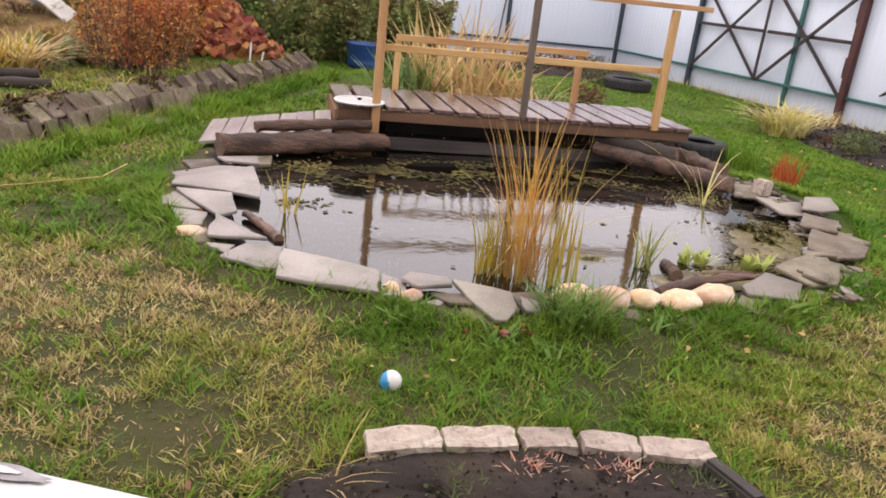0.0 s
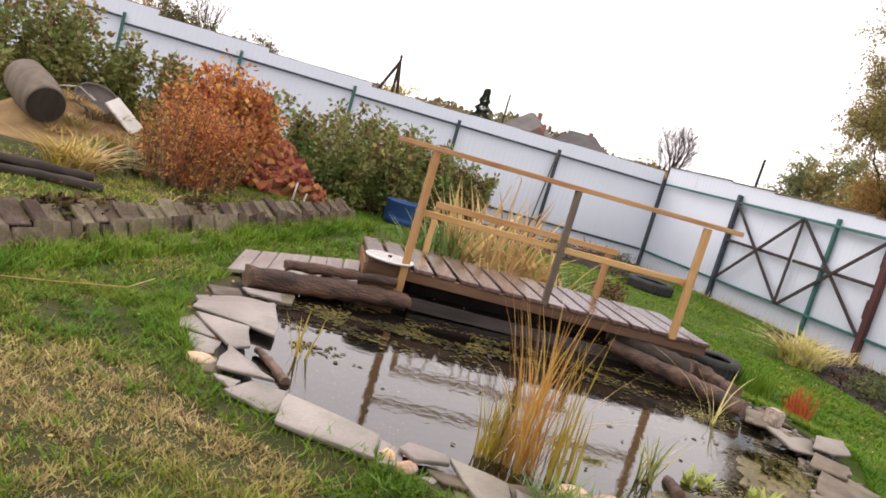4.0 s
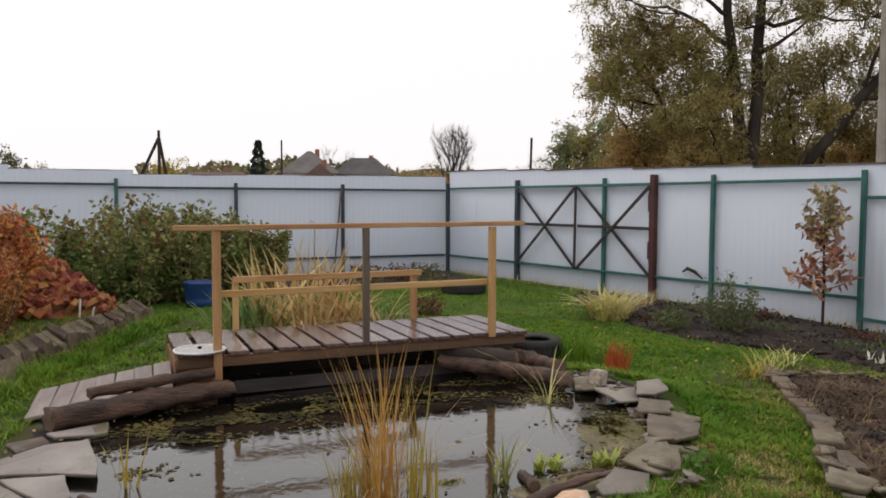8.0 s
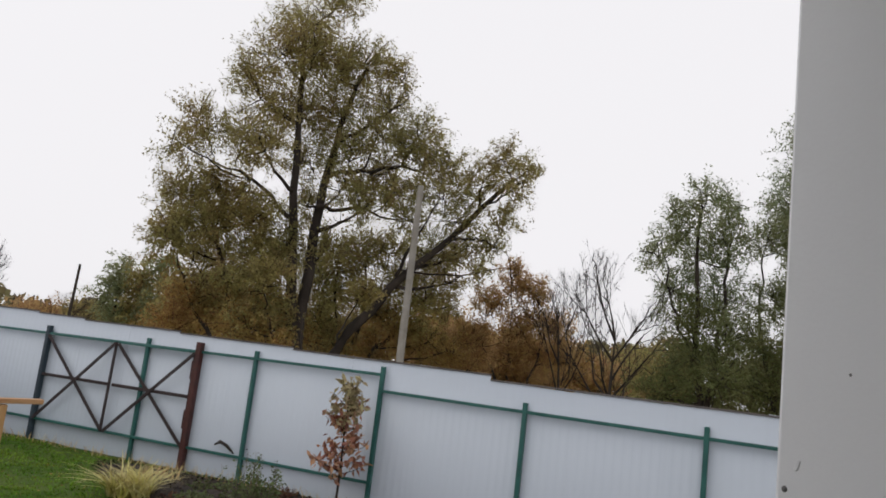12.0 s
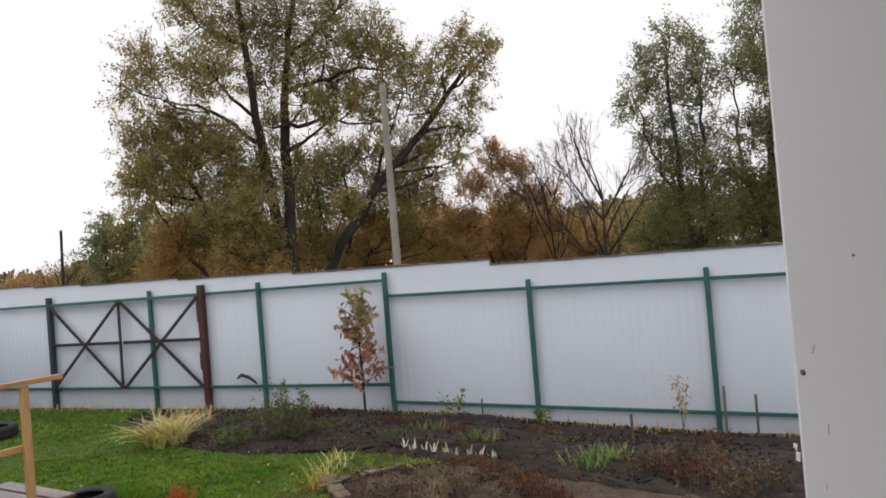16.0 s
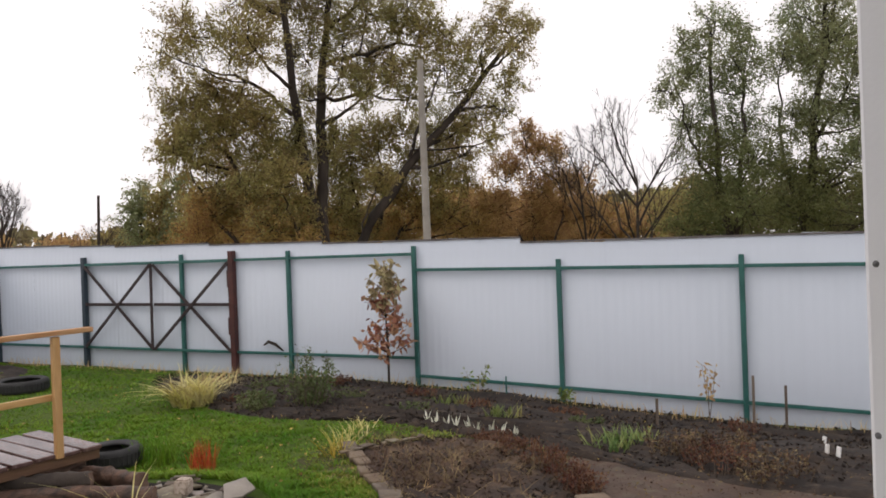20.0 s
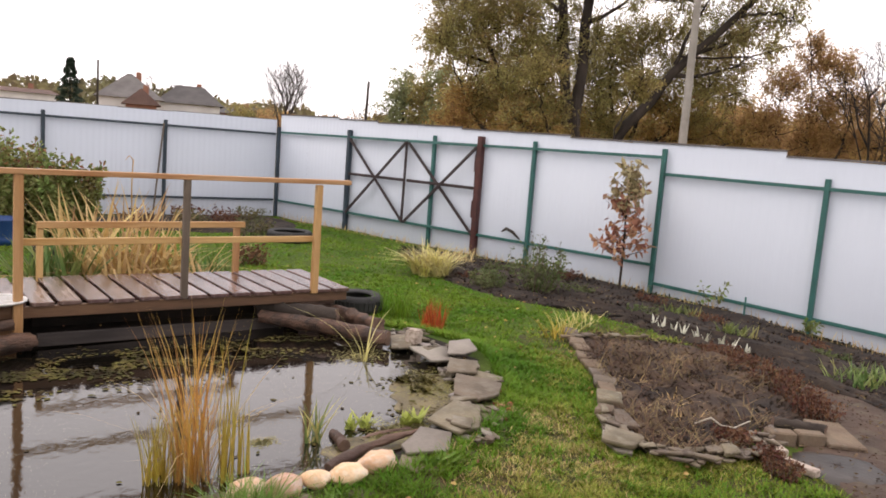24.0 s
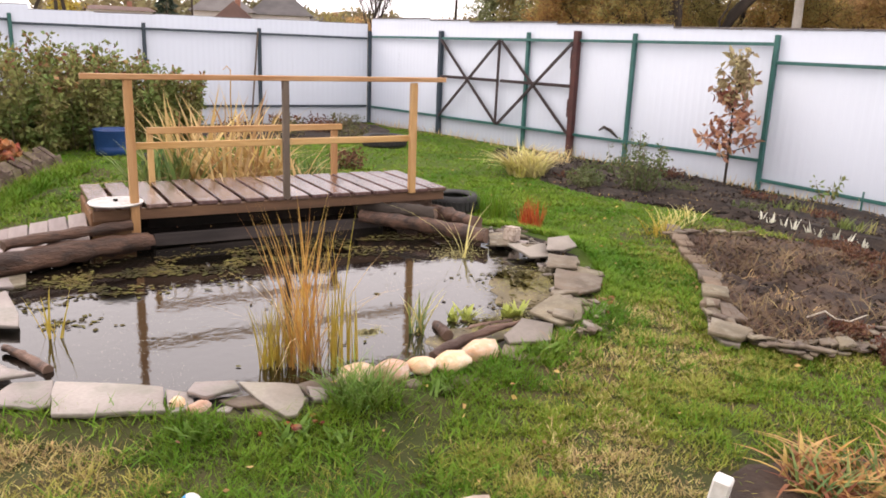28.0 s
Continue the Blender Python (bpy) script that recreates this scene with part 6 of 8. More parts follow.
# shrubs
shrub("spirea_hedge", "dense rust-brown shrub on the raised bed", -0.35, 7.75, 0.5, 0.92, 110, 8000, 0.042, M_leaf_red, 111, 0.75, 0.35, rag=0.12, low=0.06, upright=0.9)
shrub("spirea_hedge", "dense rust-brown shrub beside the brick heap", -0.06, 8.2, 0.32, 0.82, 70, 4600, 0.042, M_leaf_red, 112, 0.8, 0.35, rag=0.12, low=0.06, upright=0.9)
shrub("orange_shrub", "tall shrub with orange autumn leaves", -0.03, 9.1, 0.5, 1.42, 66, 6200, 0.085, M_leaf_orange, 113, 0.6, 0.3, low=0.35)
for k, (x, y, r, h) in enumerate(((1.75, 11.6, 0.75, 1.15), (2.7, 11.9, 0.8, 1.2), (3.6, 11.9, 0.7, 1.15), (4.3, 12.1, 0.5, 1.0), (2.3, 12.6, 0.7, 1.35), (3.4, 12.8, 0.65, 1.25))):
    shrub("raspberry_bush", "dense dark green raspberry bush with reddish tops", x, y, r, h, 36, 6400, 0.082, M_leaf_green, 120 + k, 0.8, 0.3, low=0.08, group="raspberry hedge", width=0.65, rag=0.32, tops=M_berryred)
for k, (x, y, r, h) in enumerate(((-1.9, 10.6, 0.8, 1.35), (-1.0, 10.9, 0.8, 1.12), (-0.2, 11.2, 0.75, 1.05), (0.7, 11.4, 0.75, 1.1), (-2.8, 10.3, 0.8, 1.5))):
    shrub("raspberry_bush", "dense green raspberry bush along the back fence", x, y, r, h, 36, 6400, 0.082, M_leaf_green, 130 + k, 0.8, 0.3, low=0.08, group="raspberry hedge", width=0.65, rag=0.32, tops=M_berryred)
shrub("aster_bush", "dull green bush with dark seed heads in the bed", 7.75, 5.15, 0.3, 0.68, 46, 1500, 0.05, M_aster, 140, 1.0, 0.45, rag=0.25, low=0.05, tops=M_bark)
shrub("aster_bush", "low dull green bush in the bed", 7.25, 5.6, 0.26, 0.28, 40, 800, 0.05, M_aster, 141, 1.0, 0.4, low=0.05)
for k, (x, y) in enumerate(((5.6, 12.4), (6.4, 12.0), (7.2, 12.3), (8.0, 12.6), (6.9, 13.1), (7.1, 10.9))):
    shrub("withered_plant", "withered dark red-brown plant in the corner bed", x, y, 0.35, 0.4, 30, 500, 0.06, M_leaf_dull if k % 2 else M_wither, 145 + k, 1.0, 0.4, low=0.1, group="withered plants")
for k, (x, y, r, h, m) in enumerate(((6.7, 2.15, 0.25, 0.12, M_wither), (6.4, 1.75, 0.25, 0.15, M_wither), (6.1, 1.4, 0.25, 0.17, M_wither), (5.75, 1.08, 0.24, 0.2, M_wither), (5.45, 0.85, 0.2, 0.2, M_wither), (4.35, 1.0, 0.14, 0.14, M_wither), (6.85, 0.35, 0.36, 0.22, M_drystem), (6.5, -0.05, 0.34, 0.24, M_wither), (7.1, 0.0, 0.4, 0.22, M_drystem), (6.3, -0.5, 0.4, 0.24, M_drystem))):
    shrub("withered_cover", "low withered dark red ground plants", x, y, r, h, 60, 900, 0.03, m, 155 + k, 1.0, 0.3, low=0.1, group="withered ground cover", category="ground plants")
for k, (x, y, r, h, m) in enumerate(((8.9, 4.1, 0.3, 0.1, M_wither), (8.5, 3.1, 0.28, 0.1, M_wither), (8.3, 4.9, 0.3, 0.12, M_aster), (8.8, 2.0, 0.3, 0.1, M_wither), (7.9, 3.7, 0.25, 0.1, M_aster), (8.9, 0.0, 0.3, 0.16, M_wither), (8.2, 1.6, 0.25, 0.1, M_aster), (9.1, 5.6, 0.25, 0.14, M_wither), (8.7, 6.6, 0.3, 0.14, M_aster), (7.7, 6.2, 0.3, 0.1, M_wither))):
    shrub("withered_cover", "low withered plants on the dug bed by the fence", x, y, r, h, 40, 420, 0.035, m, 185 + k, 1.0, 0.5, low=0.1, group="withered ground cover", category="ground plants")
for k, (x, y) in enumerate(((5.2, 2.0), (4.75, 1.65), (5.6, 2.35), (4.9, 2.1), (5.9, 1.9), (4.4, 1.35))):
    tuft("dead_tuft", "flattened tan tuft of dead grass in the dry bed", "grass clump", x, y, 0.14, 70, 0.12, 0.007, 1.2, 0.9, M_straw if k % 2 else M_drystem, 196 + k, group="dead tufts in the bed", seg=3)
for k, (x, y, r, h) in enumerate(((4.12, 0.6, 0.12, 0.12), (4.24, 0.74, 0.1, 0.13))):
    shrub("withered_cover", "low withered dark red plants in front of the kerb", x, y, r, h, 50, 520, 0.028, M_wither, 240 + k, 1.0, 0.3, low=0.1, group="withered ground cover", category="ground plants")
tagged(raw("bleached_root", *tube(np.array([[4.35, 1.28, 0.08], [4.42, 1.2, 0.13], [4.36, 1.1, 0.12], [4.45, 1.05, 0.1], [4.6, 1.02, 0.12], [4.72, 1.05, 0.09]]), [0.005, 0.006, 0.005, 0.005, 0.004, 0.003], 6), M_rootwood), "bleached curly root lying on the bed", "root")
shrub("cabbage_plant", "blue-green leafy plant on the raised bed", -1.0, 8.1, 0.22, 0.22, 18, 160, 0.14, M_willow_g, 165, 1.0, 0.6, low=0.2, width=0.9, category="plant")
for k, (x, y, h) in enumerate(((9.15, 3.35, 0.5), (9.2, 0.35, 0.85), (9.2, 2.2, 0.3))):
    shrub("bed_sapling", "thin young plant by the fence", x, y, 0.06, h, 3, 60, 0.07, M_leaf_green if k != 1 else M_autumn, 168 + k, 1.0, 0.4, low=0.45, category="plant")
for k, (x, y, z) in enumerate(((8.55, 0.85, 0.15), (9.2, -0.15, 0.35), (9.2, -0.5, 0.25))):
    tagged(part("stake", beam_bm((x, y, zg(x, y) - 0.05), (x + 0.02, y, z), 0.03, 0.03, 0.003), M_oldpost), "thin dark wooden stake in the bed", "stake", group="garden stakes")
tagged(part("tap_pipe", beam_bm((9.3, 3.0, -0.15), (9.3, 3.0, 0.2), 0.02, 0.02, 0.003), M_green), "short bent pipe standing by the fence", "pipe")
tagged(raw("branch_stub", *tube(np.array([[FX - 0.03, 7.3, 0.5], [FX - 0.04, 7.2, 0.56], [FX - 0.05, 7.05, 0.52], [FX - 0.05, 6.9, 0.42]]), [0.012, 0.028, 0.026, 0.014], 7), M_bark, smooth=True), "dark crooked stub of wood on the fence rail", "branch")

for x, y in ((7.98, -0.88), (7.12, -0.9), (7.06, -0.99)):
    tagged(part("plant_tag", box_bm(0.05, 0.012, 0.12, pose(x, y, zg(x, y) + 0.05, 8, 0, 40), 0.003), M_white), "small white plant tag stuck in the bed", "plant tag", group="plant tags")

RB = np.random.default_rng(260)
for k in range(7):
    x, y = RB.uniform(3.44, 3.66), RB.uniform(2.2, 2.36)
    tagged(part("brick_piece", box_bm(RB.uniform(0.03, 0.06), 0.03, 0.02, pose(x, y, zg(x, y) + 0.02, RB.uniform(-20, 20), RB.uniform(-20, 20), RB.uniform(0, 180)), 0.004), M_brick), "orange-red crumb of broken brick among the slabs", "brick", group="brick crumbs at the shore")
pot = thing("flower_pot", "black rounded pot standing behind the bridge", "pot", (2.84, 8.88, zg(2.84, 8.88)))
bm = bmesh.new()
vs = [bm.verts.new((r, 0, z)) for r, z in ((0.0, 0.0), (0.1, 0.0), (0.15, 0.08), (0.155, 0.18), (0.13, 0.27), (0.14, 0.29), (0.125, 0.29), (0.115, 0.26), (0.13, 0.16), (0.0, 0.1))]
bmesh.ops.spin(bm, geom=vs + [bm.edges.new(e) for e in zip(vs, vs[1:])], cent=(0, 0, 0), axis=(0, 0, 1), steps=28, angle=2 * math.pi)
bmesh.ops.remove_doubles(bm, verts=bm.verts, dist=1e-4)
part("bowl", bm, M_rubber, pot, smooth=True)
shrub("withered_plant", "low reddish-brown plant by the bridge", 5.35, 8.35, 0.26, 0.3, 30, 420, 0.06, M_wither, 262, 1.0, 0.4, low=0.1, group="withered plants")

# young oak by the fence
rng = np.random.default_rng(171)
oak = thing("young_tree", "young oak with red-brown and yellowing leaves by the fence", "tree", (9.12, 4.74, 0))
z0 = zg(9.12, 4.74)
tubes = [tube(np.array([[0, 0, z0 - 0.05], [0.01, 0, 0.6], [0.0, 0.02, 1.2], [0.02, 0.0, 1.75]]), [0.022, 0.018, 0.012, 0.004], 6)]
C, D = [], []
for k in range(58):
    t = rng.uniform(0.03, 1.0)
    zc = 0.3 + 1.4 * t
    a = rng.uniform(0, 6.283)
    ln = (0.38 * (1 - 0.8 * t) + 0.08) * rng.uniform(0.6, 1.15)
    tip = np.array([math.cos(a) * ln, math.sin(a) * ln, zc + 0.18])
    tubes.append(tube(np.array([[0, 0, zc], (np.array([0, 0, zc]) + tip) / 2 - [0, 0, 0.02], tip]), [0.006, 0.004, 0.002], 3))
    for q in range(12):
        u = rng.uniform(0.25, 1.08)
        C.append(np.array([0, 0, zc]) * (1 - u) + tip * u)
        D.append(rng.normal(0, 1, 3) + [0, 0, -0.3])
V, F = join_tubes(tubes)
raw("trunk", V, F, M_bark, oak)
C, D = np.array(C), np.array(D)
low = C[:, 2] < 1.25 + rng.normal(0, 0.15, len(C))
for sel, m, nm in ((low, M_oak_low, "lower_leaves"), (~low, M_oak_top, "upper_leaves")):
    V, F = leaf_mesh(C[sel], D[sel], 0.115, 0.5, 0.14, rng)
    raw(nm, V, F, m, oak)

# ---------------------------------------------------------------- grass, leaves and stems on the ground
rng = np.random.default_rng(201)
out = []
for n_, x0, x1, y0, y1 in ((215000, -1.7, 5.2, 0.9, 4.4), (95000, -2.6, 6.6, 4.2, 8.0), (90000, -1.0, 9.4, 6.5, 13.8), (60000, 3.2, 7.6, 1.0, 6.5), (52000, 1.0, 4.4, -0.3, 1.4), (9000, -3.0, -1.4, 1.5, 5.0)):
    out.append(np.c_[rng.uniform(x0, x1, n_), rng.uniform(y0, y1, n_)])
P = np.concatenate(out)
X, Y = P[:, 0], P[:, 1]
ok = np.ones(len(P), bool)
for poly in (POND, BED_OVAL, BED_FENCE, BED_NEAR, BED_CORNER, PATH_MUD):
    ok &= ~inside(poly, X, Y)
ok &= ~inside(RIM, X, Y)
ok &= ~(inside(BED_IRIS, X, Y) & (rng.random(len(P)) < 0.9))
s = (X - BANK0[0]) * BANKN[0] + (Y - BANK0[1]) * BANKN[1]
al = (X - BANK0[0]) * BANKD[0] + (Y - BANK0[1]) * BANKD[1]
ok &= ~((s > 0.0) & (s < 0.36) & (al < 5.6) & (rng.random(len(P)) < 0.85))
ok &= ~((s > 1.1) & (al < 5.0) & (rng.random(len(P)) < 0.7))
ok &= ~((Y > 11.2) & (X < 4.8) & (rng.random(len(P)) < 0.7))
ok &= ~((X - JAMB[0]) * HN[0] + (Y - JAMB[1]) * HN[1] < 0.1)
ok &= ~((wave(X, Y, 3.1, 31) > 0.6) & (X < 1.8) & (rng.random(len(P)) < 0.75))
bu, bv = (X - BO[0]) * BU[0] + (Y - BO[1]) * BU[1], -(X - BO[0]) * BU[1] + (Y - BO[1]) * BU[0]
ok &= ~((bu > -0.1) & (bu < BL) & (bv > -0.1) & (bv < BD))
worn = wave(X, Y, 1.35, 3) + 0.6 * wave(X, Y, 4.2, 5)
clump = wave(X, Y, 13.0, 4) * 0.6 + wave(X + 0.3 * Y, Y, 29.0, 6) * 0.5
ok &= clump > rng.uniform(-1.1, 0.1, len(P))
P = P[ok]
X, Y = P[:, 0], P[:, 1]
worn, clump = worn[ok], clump[ok]
rim_d = dist_poly(RIM, X, Y)
bed_d = np.minimum(dist_poly(BED_OVAL, X, Y), dist_poly(BED_NEAR, X, Y))
h = 0.023 + 0.02 * rng.random(len(P)) + 0.05 * np.exp(-rim_d / 0.16) + 0.025 * np.exp(-bed_d / 0.1) - 0.01 * (worn > 0.3) + 0.022 * np.clip(clump, -0.5, 1)
dist_cam = np.hypot(X + 0.5, Y + 0.7)
w = 0.0038 + 0.0009 * dist_cam
V, F = blade_mesh(np.c_[X, Y, ground_z(X, Y) - 0.004], h * rng.uniform(0.6, 1.4, len(P)), w, 0.8, 0.7, rng, 2)
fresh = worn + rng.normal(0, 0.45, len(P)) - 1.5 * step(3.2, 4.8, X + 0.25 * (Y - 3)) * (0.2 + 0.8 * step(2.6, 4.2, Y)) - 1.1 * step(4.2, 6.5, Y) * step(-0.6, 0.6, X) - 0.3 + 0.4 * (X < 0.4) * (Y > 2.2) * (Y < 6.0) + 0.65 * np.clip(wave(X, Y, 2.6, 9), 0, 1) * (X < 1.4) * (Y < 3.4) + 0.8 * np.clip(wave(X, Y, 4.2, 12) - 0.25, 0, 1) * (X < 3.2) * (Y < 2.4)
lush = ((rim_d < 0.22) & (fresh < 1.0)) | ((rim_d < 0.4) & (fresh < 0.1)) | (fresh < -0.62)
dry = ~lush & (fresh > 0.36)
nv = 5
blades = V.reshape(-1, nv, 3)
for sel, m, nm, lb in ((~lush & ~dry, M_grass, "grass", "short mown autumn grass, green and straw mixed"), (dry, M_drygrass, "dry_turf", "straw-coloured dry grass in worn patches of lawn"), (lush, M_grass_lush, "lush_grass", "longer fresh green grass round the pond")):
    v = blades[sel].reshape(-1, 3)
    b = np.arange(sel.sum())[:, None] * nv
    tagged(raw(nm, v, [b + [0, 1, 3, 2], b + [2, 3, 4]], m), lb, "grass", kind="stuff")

# coarse tufts that stand out of the mown grass
rng = np.random.default_rng(203)
X, Y = rng.uniform(-2.2, 5.6, 3400), rng.uniform(0.9, 9.0, 3400)
ok = np.ones(len(X), bool)
for poly in (RIM, BED_OVAL, BED_FENCE, BED_NEAR, PATH_MUD, BED_IRIS):
    ok &= ~inside(poly, X, Y)
s = (X - BANK0[0]) * BANKN[0] + (Y - BANK0[1]) * BANKN[1]
ok &= (s < -0.05) & (wave(X, Y, 2.2, 17) > rng.uniform(-1.2, 0.6, len(X)))
X, Y = np.repeat(X[ok], 16), np.repeat(Y[ok], 16)
X, Y = X + rng.normal(0, 0.028, len(X)), Y + rng.normal(0, 0.028, len(X))
V, F = blade_mesh(np.c_[X, Y, ground_z(X, Y) - 0.004], 0.07 * rng.uniform(0.5, 1.3, len(X)), 0.006 + 0.0008 * np.hypot(X + 0.5, Y + 0.7), 0.7, 0.9, rng, 3)
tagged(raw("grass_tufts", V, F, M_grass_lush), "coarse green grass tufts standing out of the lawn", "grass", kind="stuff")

# fallen leaves and dry bits
rng = np.random.default_rng(204)
n_ = 900
X, Y = rng.uniform(-1.8, 9.2, n_), rng.uniform(0.8, 9.0, n_)
ok = ~inside(POND, X, Y)
X, Y = X[ok], Y[ok]
a = rng.uniform(0, 6.283, len(X))
V, F = leaf_mesh(np.c_[X, Y, ground_z(X, Y) + 0.035], np.c_[np.cos(a), np.sin(a), rng.normal(0, 0.2, len(a))], 0.035, 0.6, 0.1, rng)
tagged(raw("fallen_leaves", V, F, M_deadleaf), "small fallen yellow-brown leaves scattered over lawn and beds", "leaves", kind="stuff")
n_ = 4600
B = rng.uniform([3.6, 0.7], [6.9, 3.5], (n_ * 2, 2))
B = B[inside(BED_OVAL, B[:, 0], B[:, 1]) & (wave(B[:, 0], B[:, 1], 2.3, 21) + 0.7 * wave(B[:, 0], B[:, 1], 6.0, 22) > rng.uniform(-0.9, 1.1, len(B)))][:n_]
V, F = blade_mesh(np.c_[B, ground_z(B[:, 0], B[:, 1]) + 0.045], 0.11 * rng.uniform(0.4, 1.5, len(B)), 0.007, 1.6, 0.9, rng, 3)
tagged(raw("dry_stems", V, F, M_drystem), "withered tangled stems lying on the dry bed", "stems", kind="stuff")
B = rng.uniform([3.6, 0.7], [6.9, 3.5], (7000, 2))
B = B[inside(BED_OVAL, B[:, 0], B[:, 1])]
V, F = leaf_mesh(np.c_[B, ground_z(B[:, 0], B[:, 1]) + 0.045], rng.normal(0, 1, (len(B), 3)) * [1, 1, 0.5], 0.036, 0.7, 0.25, rng)
tagged(raw("bed_clods", V, F, M_drysoil), "crumbled clods of brown earth on the dry bed", "soil", kind="stuff")
n_ = 4200
B = rng.uniform([6.2, -3.0], [9.5, 9.0], (n_, 2))
B = B[inside(BED_FENCE, B[:, 0], B[:, 1])]
V, F = leaf_mesh(np.c_[B, ground_z(B[:, 0], B[:, 1]) + 0.04], rng.normal(0, 1, (len(B), 3)) * [1, 1, 0.35], 0.024, 0.5, 0.15, rng)
tagged(raw("bed_litter", V, F, M_drystem), "dead leaves and straw bits strewn over the dug bed", "litter", kind="stuff")
n_ = 9000
B = rng.uniform([6.2, -3.0], [9.5, 9.0], (n_, 2))
B = B[inside(BED_FENCE, B[:, 0], B[:, 1])]
V, F = leaf_mesh(np.c_[B, ground_z(B[:, 0], B[:, 1]) + 0.03], rng.normal(0, 1, (len(B), 3)) * [1, 1, 0.5], 0.05, 0.6, 0.2, rng)
tagged(raw("soil_clods", V, F, M_soil), "clods of dug earth on the bed", "soil", kind="stuff")
B = rng.uniform([3.2, -2.0], [6.4, 1.0], (6000, 2))
B = B[inside(PATH_MUD, B[:, 0], B[:, 1])]
V, F = leaf_mesh(np.c_[B, ground_z(B[:, 0], B[:, 1]) + 0.012], rng.normal(0, 1, (len(B), 3)) * [1, 1, 0.35], 0.016, 0.7, 0.2, rng)
tagged(raw("path_crumbs", V, F, M_mud), "trodden crumbs of wet earth on the path", "soil", kind="stuff")
B = rng.uniform([3.2, -2.0], [6.4, 1.0], (1500, 2))
B = B[inside(PATH_MUD, B[:, 0], B[:, 1]) & (wave(B[:, 0], B[:, 1], 2.4, 15) > -0.1)]
V, F = leaf_mesh(np.c_[B, ground_z(B[:, 0], B[:, 1]) + 0.03], rng.normal(0, 1, (len(B), 3)) * [1, 1, 0.25], 0.03, 0.4, 0.1, rng)
tagged(raw("path_litter", V, F, M_drystem), "dead leaves and bits of straw on the path", "litter", kind="stuff")
# crumbs of earth and tiny weeds in the near bed
B = rng.uniform([-0.2, 0.3], [1.3, 1.25], (2600, 2))
B = B[inside(BED_NEAR, B[:, 0], B[:, 1])]
V, F = leaf_mesh(np.c_[B, ground_z(B[:, 0], B[:, 1]) + 0.03], rng.normal(0, 1, (len(B), 3)) * [1, 1, 0.6], 0.013, 0.8, 0.35, rng)
tagged(raw("earth_crumbs", V, F, M_soil), "crumbs of dark earth on the near bed", "soil", kind="stuff")
B = rng.uniform([-0.1, 0.4], [1.25, 1.2], (420, 2))
B = B[inside(BED_NEAR, B[:, 0], B[:, 1]) & (wave(B[:, 0], B[:, 1], 5.0, 8) > 0.1)]
V, F = leaf_mesh(np.c_[B, ground_z(B[:, 0], B[:, 1]) + 0.04], rng.normal(0, 1, (len(B), 3)) * [1, 1, 0.3], 0.018, 0.7, 0.1, rng)
tagged(raw("tiny_weeds", V, F, M_aster), "tiny green weeds sprouting in the near bed", "weeds", kind="stuff")
# weeds along the foot of the fence
B = np.c_[rng.uniform(9.25, 9.5, 700), rng.uniform(-2, 13.5, 700)]
V, F = blade_mesh(np.c_[B, ground_z(B[:, 0], B[:, 1])], 0.16 * rng.uniform(0.4, 1.4, len(B)), 0.012, 0.4, 0.4, rng, 3)
tagged(raw("fence_weeds", V, F, M_straw), "thin dry weeds along the foot of the fence", "weeds", kind="stuff")
tagged(raw("hose_line", *tube(np.array([[-1.9, 3.9, 0.05], [-1.0, 4.15, 0.06], [-0.6, 4.35, 0.05], [-0.45, 4.6, 0.07]]), [0.004] * 4, 5), M_straw), "long dry straw stalk lying on the lawn", "stalk")


# ---------------------------------------------------------------- trees
EYE0 = np.array([-0.6, -0.86])


def far(az, dist):
    return (EYE0[0] + dist * math.sin(radians(az)), EYE0[1] + dist * math.cos(radians(az)), -0.2)


def curve(P, n):
    """Points spaced along a smooth line through the given ones."""
    P = np.asarray(P, float)
    t = np.linspace(0, len(P) - 1, n)
    Q = np.stack([np.interp(t, np.arange(len(P)), P[:, a]) for a in range(3)], -1)
    for _ in range(2):
        Q[1:-1] = 0.25 * Q[:-2] + 0.5 * Q[1:-1] + 0.25 * Q[2:]
    return Q


